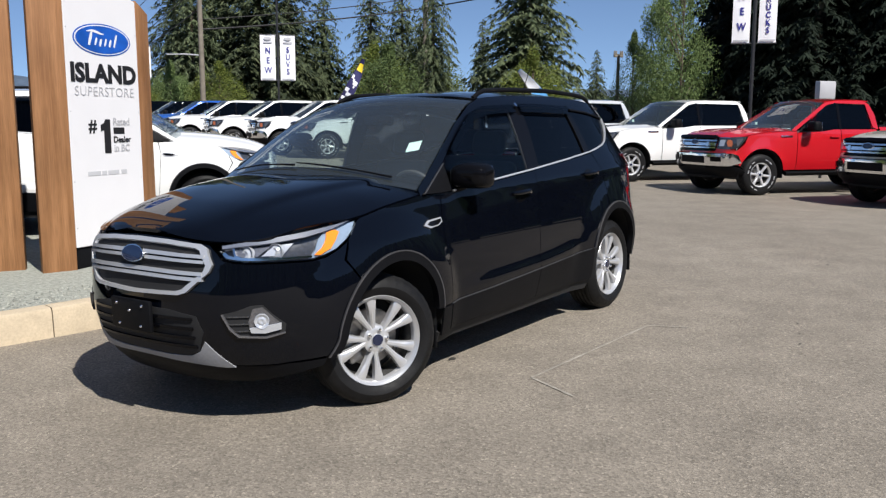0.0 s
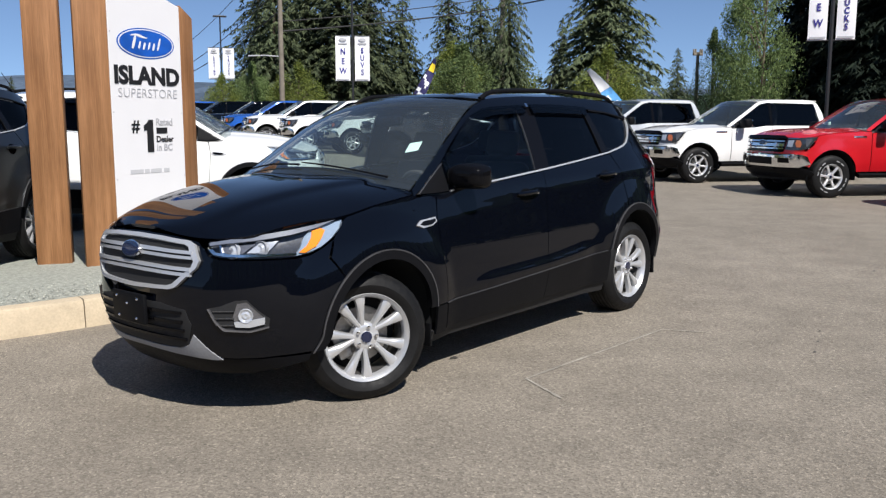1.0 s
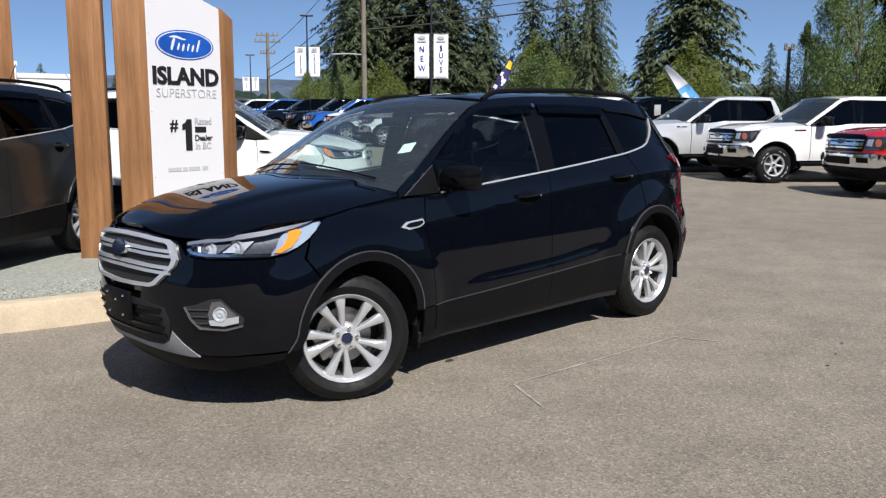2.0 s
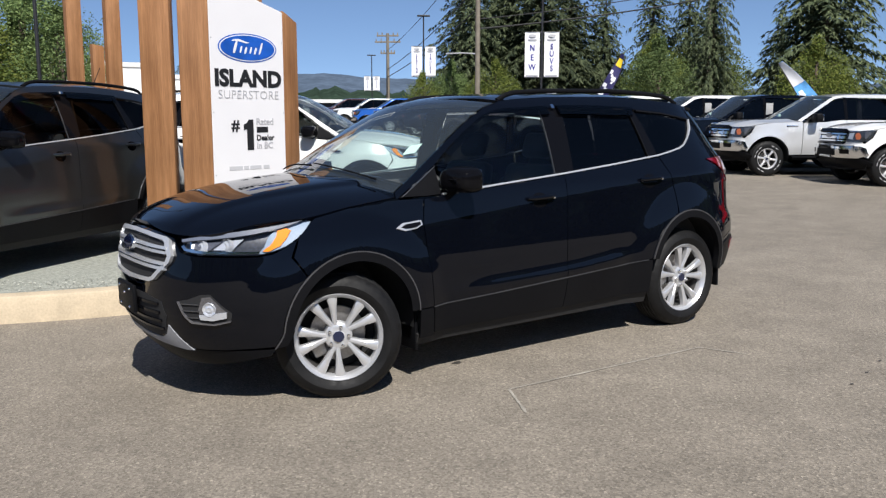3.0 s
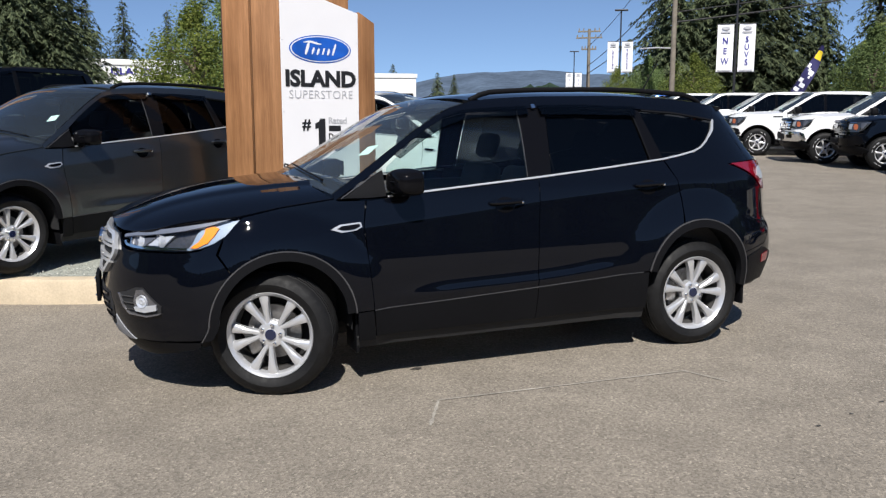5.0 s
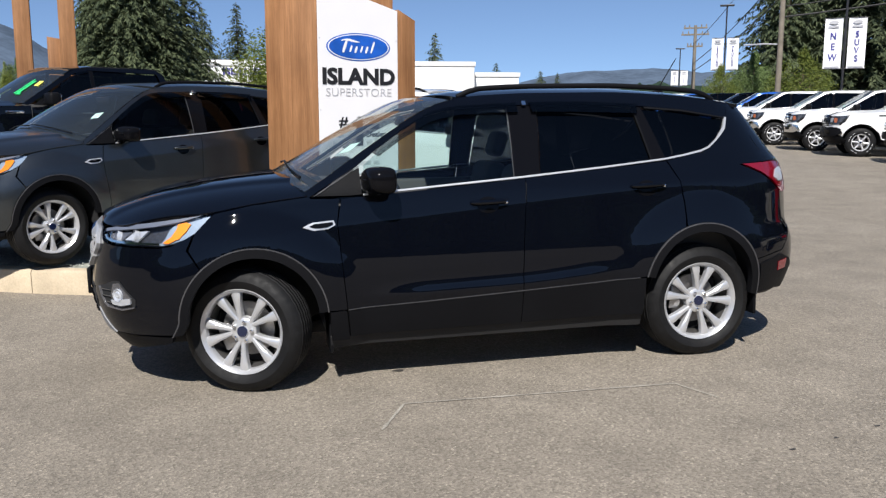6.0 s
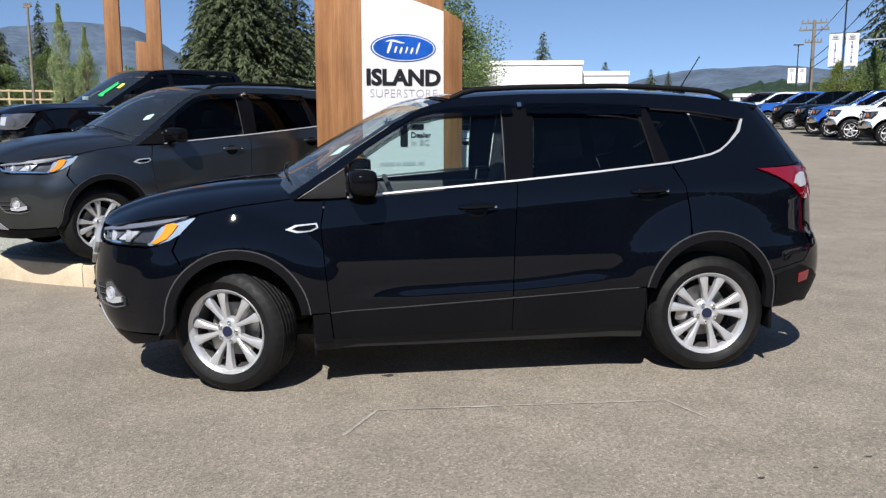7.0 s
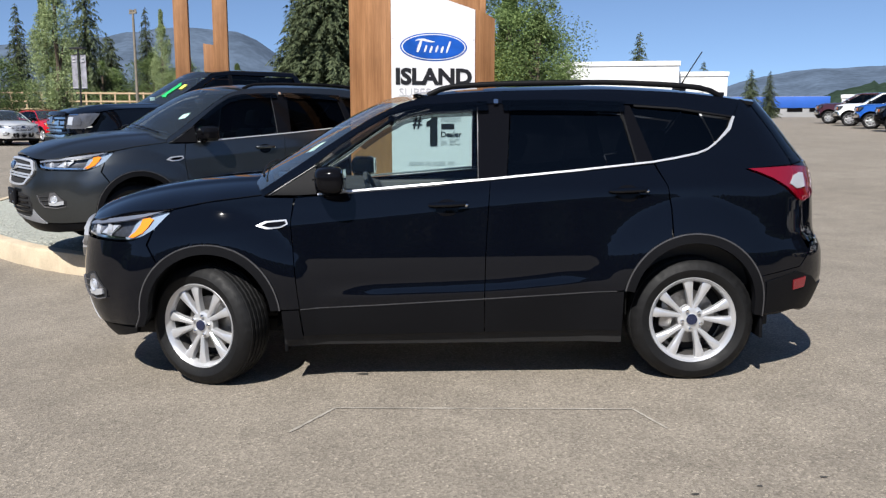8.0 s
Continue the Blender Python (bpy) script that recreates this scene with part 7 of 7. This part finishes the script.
def conifer(name, label, h, r, seed, leaf, bare=0.06, dense=1.0):
    rng = random.Random(seed)
    t = thing(name, label, "tree", "conifers")
    part("trunk", tube([(0, 0, 0), (0.05 * rng.uniform(-1, 1), 0, h * 0.5), (0, 0, h)], [h * 0.016 + 0.06, h * 0.011, 0.02], 8), M_BARK, t)
    verts, faces = [], []

    def spray(c, d, size, droop):
        """A drooping spray of needles: narrow blades fanned about d."""
        up = Vector((0, 0, 1))
        side = d.cross(up)
        if side.length < 0.01:
            side = Vector((1, 0, 0))
        side.normalize()
        for k in range(5):
            a = (k - 2) * 0.55 + rng.uniform(-0.3, 0.3)
            e = (d * math.cos(a) + side * math.sin(a)).normalized() - up * (droop + rng.uniform(-0.25, 0.45))
            w = (side * math.cos(a) - d * math.sin(a)) * size * 0.17 + up * size * rng.uniform(-0.14, 0.14)
            tip = c + e * size * rng.uniform(0.6, 1.25)
            b0 = len(verts)
            verts.extend(((c + w)[:], (c - w)[:], tip[:]))
            faces.append((b0, b0 + 1, b0 + 2))
    z = h * bare
    while z < h * 0.985:
        f = (z - h * bare) / (h * (1 - bare))
        reach = r * ((1 - f) ** 0.8) * (0.55 + 0.45 * min(1.0, f * 6 + 0.4)) * rng.uniform(0.82, 1.12)
        n = max(5, int((6 + 7 * (1 - f)) * dense))
        a0 = rng.random() * 6.28
        for k in range(n):
            a = a0 + 2 * math.pi * k / n + rng.uniform(-0.45, 0.45)
            L = reach * rng.uniform(0.42, 1.15) + 0.12
            zb = z + rng.uniform(-0.25, 0.25)
            d = Vector((math.cos(a), math.sin(a), 0))
            m = max(2, int(L / 0.23))
            for i in range(m):
                u = (i + 0.6) / m
                p = d * L * u + Vector((rng.uniform(-0.12, 0.12), rng.uniform(-0.12, 0.12), zb + L * (0.12 * u - 0.40 * u * u) + rng.uniform(-0.10, 0.10)))
                s = (0.26 + 0.16 * (1 - f)) * rng.uniform(0.7, 1.3)
                spray(p, (d + Vector((rng.uniform(-0.6, 0.6), rng.uniform(-0.6, 0.6), 0))).normalized(), s, 0.30 + 0.40 * u)
        z += h * 0.016 * rng.uniform(0.8, 1.3) + 0.09
    me = bpy.data.meshes.new("crown")
    me.from_pydata(verts, [], faces)
    me.materials.append(leaf)
    o = new("crown", me)
    o.parent = t
    return t


def broadleaf(name, label, h, r, seed, leaf, n=5200, low=0.22, column=1.0, size=0.17, knots=26):
    rng = random.Random(seed)
    t = thing(name, label, "tree", "broadleaf trees")
    part("trunk", tube([(0, 0, 0), (0.06 * h * rng.uniform(-0.3, 0.3), 0, h * 0.35), (0, 0.02 * h, h * 0.8)], [0.028 * h * 0.6 + 0.03, 0.012 * h + 0.02, 0.02], 9), M_BARK, t)
    ends = []
    for k in range(knots):
        a, f = rng.random() * 6.28, low + (1 - low) * rng.random() ** 0.85
        prof = math.sin(min(1.0, (f - low) / (1 - low) * 1.02 + 0.10) * math.pi) ** 0.6
        L = r * prof * rng.uniform(0.55, 1.0)
        p0 = Vector((0, 0, h * max(0.16, f - 0.22)))
        p1 = Vector((L * math.cos(a), L * math.sin(a), h * f * 0.97))
        ends.append((p1, 0.30 + 0.26 * r * prof * rng.uniform(0.6, 1.1)))
        if k < 12:
            part("limb", tube([p0, p0.lerp(p1, 0.5) + Vector((0, 0, 0.05 * h)), p1], [0.010 * h + 0.01, 0.006 * h, 0.01], 6), M_BARK, t)
    verts, faces = [], []
    for i in range(n):
        c, rad = ends[rng.randrange(len(ends))]
        d = Vector((rng.gauss(0, 1), rng.gauss(0, 1), rng.gauss(0, 1) * column))
        d.normalize()
        p = c + d * rad * rng.uniform(0.45, 1.25) ** 0.7 + Vector((0, 0, rng.uniform(-0.2, 0.2)))
        s = size * rng.uniform(0.6, 1.3)
        u = Vector((rng.gauss(0, 1), rng.gauss(0, 1), rng.gauss(0, 0.7))).normalized()
        v = u.cross(Vector((rng.gauss(0, 1), rng.gauss(0, 1), rng.gauss(0, 1)))).normalized()
        b0 = len(verts)
        verts.extend(((p - u * s)[:], (p + v * s * 0.9)[:], (p + u * s)[:]))
        faces.append((b0, b0 + 1, b0 + 2))
    me = bpy.data.meshes.new("crown")
    me.from_pydata(verts, [], faces)
    me.materials.append(leaf)
    o = new("crown", me)
    o.parent = t
    return t


def plant(proto, spots, base_h):
    """Stands copies of a tree at (x, y, height), with a width where it is given."""
    first = True
    for i, (x, y, h, *slim) in enumerate(spots):
        m = stand(x, y, (i * 137) % 360, -0.1)
        k = h / base_h
        wide = k * (slim[0] if slim else 0.86 + 0.36 * ((i * 0.618) % 1))
        ob = proto if first else copy_thing(proto, m)
        ob.matrix_basis = m
        ob.scale = (wide, wide, k)
        first = False


fir = conifer("conifer", "tall dark green conifer with drooping boughs", 14, 4.2, 1, M_NEEDLE, 0.05, 1.15)
plant(fir, [(31.2, 41.9, 12.8), (35.6, 40.8, 16.5), (40.9, 35.4, 11.5), (39.9, 23.1, 11.5), (-9.0, 53.8, 13.5), (-8.4, 60.3, 13.5), (-8.1, 58.0, 15.0), (-28.8, 63.4, 14.0, 0.66), (-6.0, 117, 15), (-1.5, 120, 16), (4.0, 118, 14.5)], 14)
fir2 = conifer("conifer", "slender green conifer beyond the lot", 12, 3.7, 2, M_NEEDLE, 0.03, 1.25)
plant(fir2, [(40.2, 39.1, 10.4), (39.3, 22.0, 13.0), (46.9, 37.5, 11.8), (43.0, 32.8, 8.2), (58.0, 37.6, 9.6, 0.8), (48.8, 22.4, 6.0), (-6.0, 54.6, 8.4), (-10.8, 60.5, 12.5), (-7.2, 63.5, 13.5), (-5.4, 66.5, 12.5), (-11.4, 66.0, 13.5), (-11.6, 61.0, 10.5), (-35.6, 66.1, 10.0, 0.70), (-28.0, 74.6, 10.7, 0.62), (-29.1, 69.0, 7.6), (26.3, 118.6, 12.0), (-31.0, 73.0, 8.0), (33.0, 110.0, 7.4), (37.4, 97.9, 5.6), (35.9, 100.0, 5.9)], 12)
fir3 = conifer("conifer", "broad dark conifer with ragged boughs", 15, 5.2, 3, M_NEEDLE, 0.08, 1.2)
plant(fir3, [(35.4, 43.7, 15.5), (39.9, 42.3, 14.5), (34.6, 25.5, 11.0, 0.6), (-7.6, 56.1, 14.0), (-8.3, 53.8, 14.6, 0.86), (-11.3, 63.8, 13.0), (37.0, 47.0, 14.0), (33.0, 46.0, 12.5)], 15)
wood = conifer("conifer", "tall conifer in the shaded wood edge", 16, 4.6, 4, M_NEEDLE_SHADE, 0.10, 0.9)
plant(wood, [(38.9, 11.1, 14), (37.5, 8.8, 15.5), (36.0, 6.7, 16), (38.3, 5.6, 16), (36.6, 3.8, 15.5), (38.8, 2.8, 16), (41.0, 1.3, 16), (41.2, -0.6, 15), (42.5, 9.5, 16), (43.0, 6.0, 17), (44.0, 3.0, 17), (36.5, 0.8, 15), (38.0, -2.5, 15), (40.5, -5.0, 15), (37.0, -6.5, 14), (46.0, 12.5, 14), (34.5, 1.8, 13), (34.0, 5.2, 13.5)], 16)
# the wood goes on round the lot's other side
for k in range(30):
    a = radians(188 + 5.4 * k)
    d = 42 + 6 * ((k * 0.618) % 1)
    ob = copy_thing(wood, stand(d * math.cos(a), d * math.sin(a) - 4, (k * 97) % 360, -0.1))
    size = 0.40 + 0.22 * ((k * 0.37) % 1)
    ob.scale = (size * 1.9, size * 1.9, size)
mid = broadleaf("broadleaf_tree", "leafy green broadleaf tree beyond the lot", 7.5, 3.0, 11, M_LEAF, 24000, 0.20, 1.0, 0.066, 44)
plant(mid, [(35.6, 14.0, 5.7, 0.60), (33.0, 10.6, 8.8, 0.50), (34.6, 12.2, 7.6, 0.45), (2.5, 33.2, 6.2), (3.7, 32.4, 5.4), (3.0, 37.4, 8.6), (-24.2, 38.9, 5.0), (-20.5, 62.0, 5.4), (-24.0, 64.5, 6.0), (-27.5, 63.0, 5.2), (-17.0, 63.5, 5.0)], 7.5)
young = broadleaf("broadleaf_tree", "young yellow-green tree beside the lot", 5.0, 1.7, 12, M_LEAFY, 17000, 0.16, 1.0, 0.056, 34)
plant(young, [(25.4, 39.5, 3.6), (27.6, 35.2, 4.2), (28.4, 15.5, 4.4), (0.9, 32.6, 5.6), (45.0, 34.0, 7.0), (39.0, 33.5, 6.0), (-10.6, 33.4, 2.8)], 5.0)
young2 = broadleaf("broadleaf_tree", "young green tree beside the lot", 5.0, 1.9, 14, M_LEAF, 17000, 0.14, 1.0, 0.058, 34)
plant(young2, [(26.9, 38.6, 4.2), (28.1, 23.4, 4.8), (2.4, 34.0, 5.2)], 5.0)
poplar = broadleaf("poplar", "narrow upright poplar with pale leaves", 10.5, 1.45, 13, M_LEAFP, 24000, 0.05, 1.6, 0.072, 80)
plant(poplar, [(-21.4, 41.9, 9.0), (-19.5, 53.3, 8.0, 0.62), (-22.4, 42.6, 7.6), (-17.9, 53.0, 6.6, 0.66), (-16.4, 53.4, 5.7, 0.6), (-15.4, 53.0, 4.2, 0.6)], 10.5)

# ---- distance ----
# Distance haze is painted into the hill colour as a bluish tint.
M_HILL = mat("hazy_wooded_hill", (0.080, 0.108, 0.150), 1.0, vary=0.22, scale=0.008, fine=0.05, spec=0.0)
M_WOODS = mat("far_woods", (0.030, 0.048, 0.034), 1.0, vary=0.35, scale=0.05, fine=0.4, spec=0.0)


def ridge(name, label, dist, depth, knots, material, rough, step=0.6):
    """A wooded ridge: elevations in degrees over azimuths in degrees."""
    top = curve_of(knots)
    bm = bmesh.new()
    prev = None
    a = knots[0][0]
    while a <= knots[-1][0]:
        e = top(a) + rough * (noise.noise((a * 0.9, dist, 0)) + 0.5 * noise.noise((a * 3.1, dist, 4)))
        c, s = math.cos(radians(a)), math.sin(radians(a))
        hgt = dist * math.tan(radians(max(0.05, e)))
        row = []
        for t, k in ((0.72, 0.0), (0.80, 0.30), (0.88, 0.62), (0.95, 0.88), (1.0, 1.0), (1.1, 0.9), (1.25, 0.0)):
            wob = 1 + 0.10 * noise.noise((a * 0.4, t * 9, dist * 0.01))
            row.append(bm.verts.new((dist * t * c, dist * t * s, hgt * k * (wob if 0 < k < 1 else 1) - (3 if k == 0 else 0))))
        if prev:
            for j in range(len(row) - 1):
                bm.faces.new((prev[j], prev[j + 1], row[j + 1], row[j]))
        prev = row
        a += step
    bmesh.ops.recalc_face_normals(bm, faces=bm.faces)
    return tagged(link_mesh(name, bm, material), label, "hill", kind="structure")


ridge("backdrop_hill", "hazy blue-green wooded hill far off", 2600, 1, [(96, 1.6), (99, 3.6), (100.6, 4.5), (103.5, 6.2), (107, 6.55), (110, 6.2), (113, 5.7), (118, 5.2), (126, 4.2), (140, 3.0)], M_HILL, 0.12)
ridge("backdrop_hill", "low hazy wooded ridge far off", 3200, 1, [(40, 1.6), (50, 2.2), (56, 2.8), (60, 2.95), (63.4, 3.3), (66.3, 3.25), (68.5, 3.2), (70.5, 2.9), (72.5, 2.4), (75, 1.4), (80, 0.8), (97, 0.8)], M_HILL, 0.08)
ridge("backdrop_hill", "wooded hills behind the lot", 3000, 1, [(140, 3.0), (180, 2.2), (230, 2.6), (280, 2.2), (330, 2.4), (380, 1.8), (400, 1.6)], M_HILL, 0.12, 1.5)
ridge("backdrop_woods", "dark band of far woods", 420, 1, [(-60, 1.2), (0, 1.6), (40, 1.6), (56, 1.8), (61, 2.4), (64, 2.5), (66, 2.1), (68, 1.5), (73, 1.3), (80, 0.9), (95, 1.2), (103, 2.0), (112, 2.2), (125, 2.0), (150, 1.5)], M_WOODS, 0.5, 0.25)
ridge("backdrop_woods", "dark wood edge on the lot's other side", 85, 1, [(176, 3.0), (186, 8.5), (200, 10.5), (215, 9.5), (232, 11.0), (250, 10.0), (268, 11.2), (285, 9.8), (300, 10.6), (318, 9.6), (336, 10.4), (352, 7.0), (358, 3.0)], M_WOODS, 1.1, 0.5)
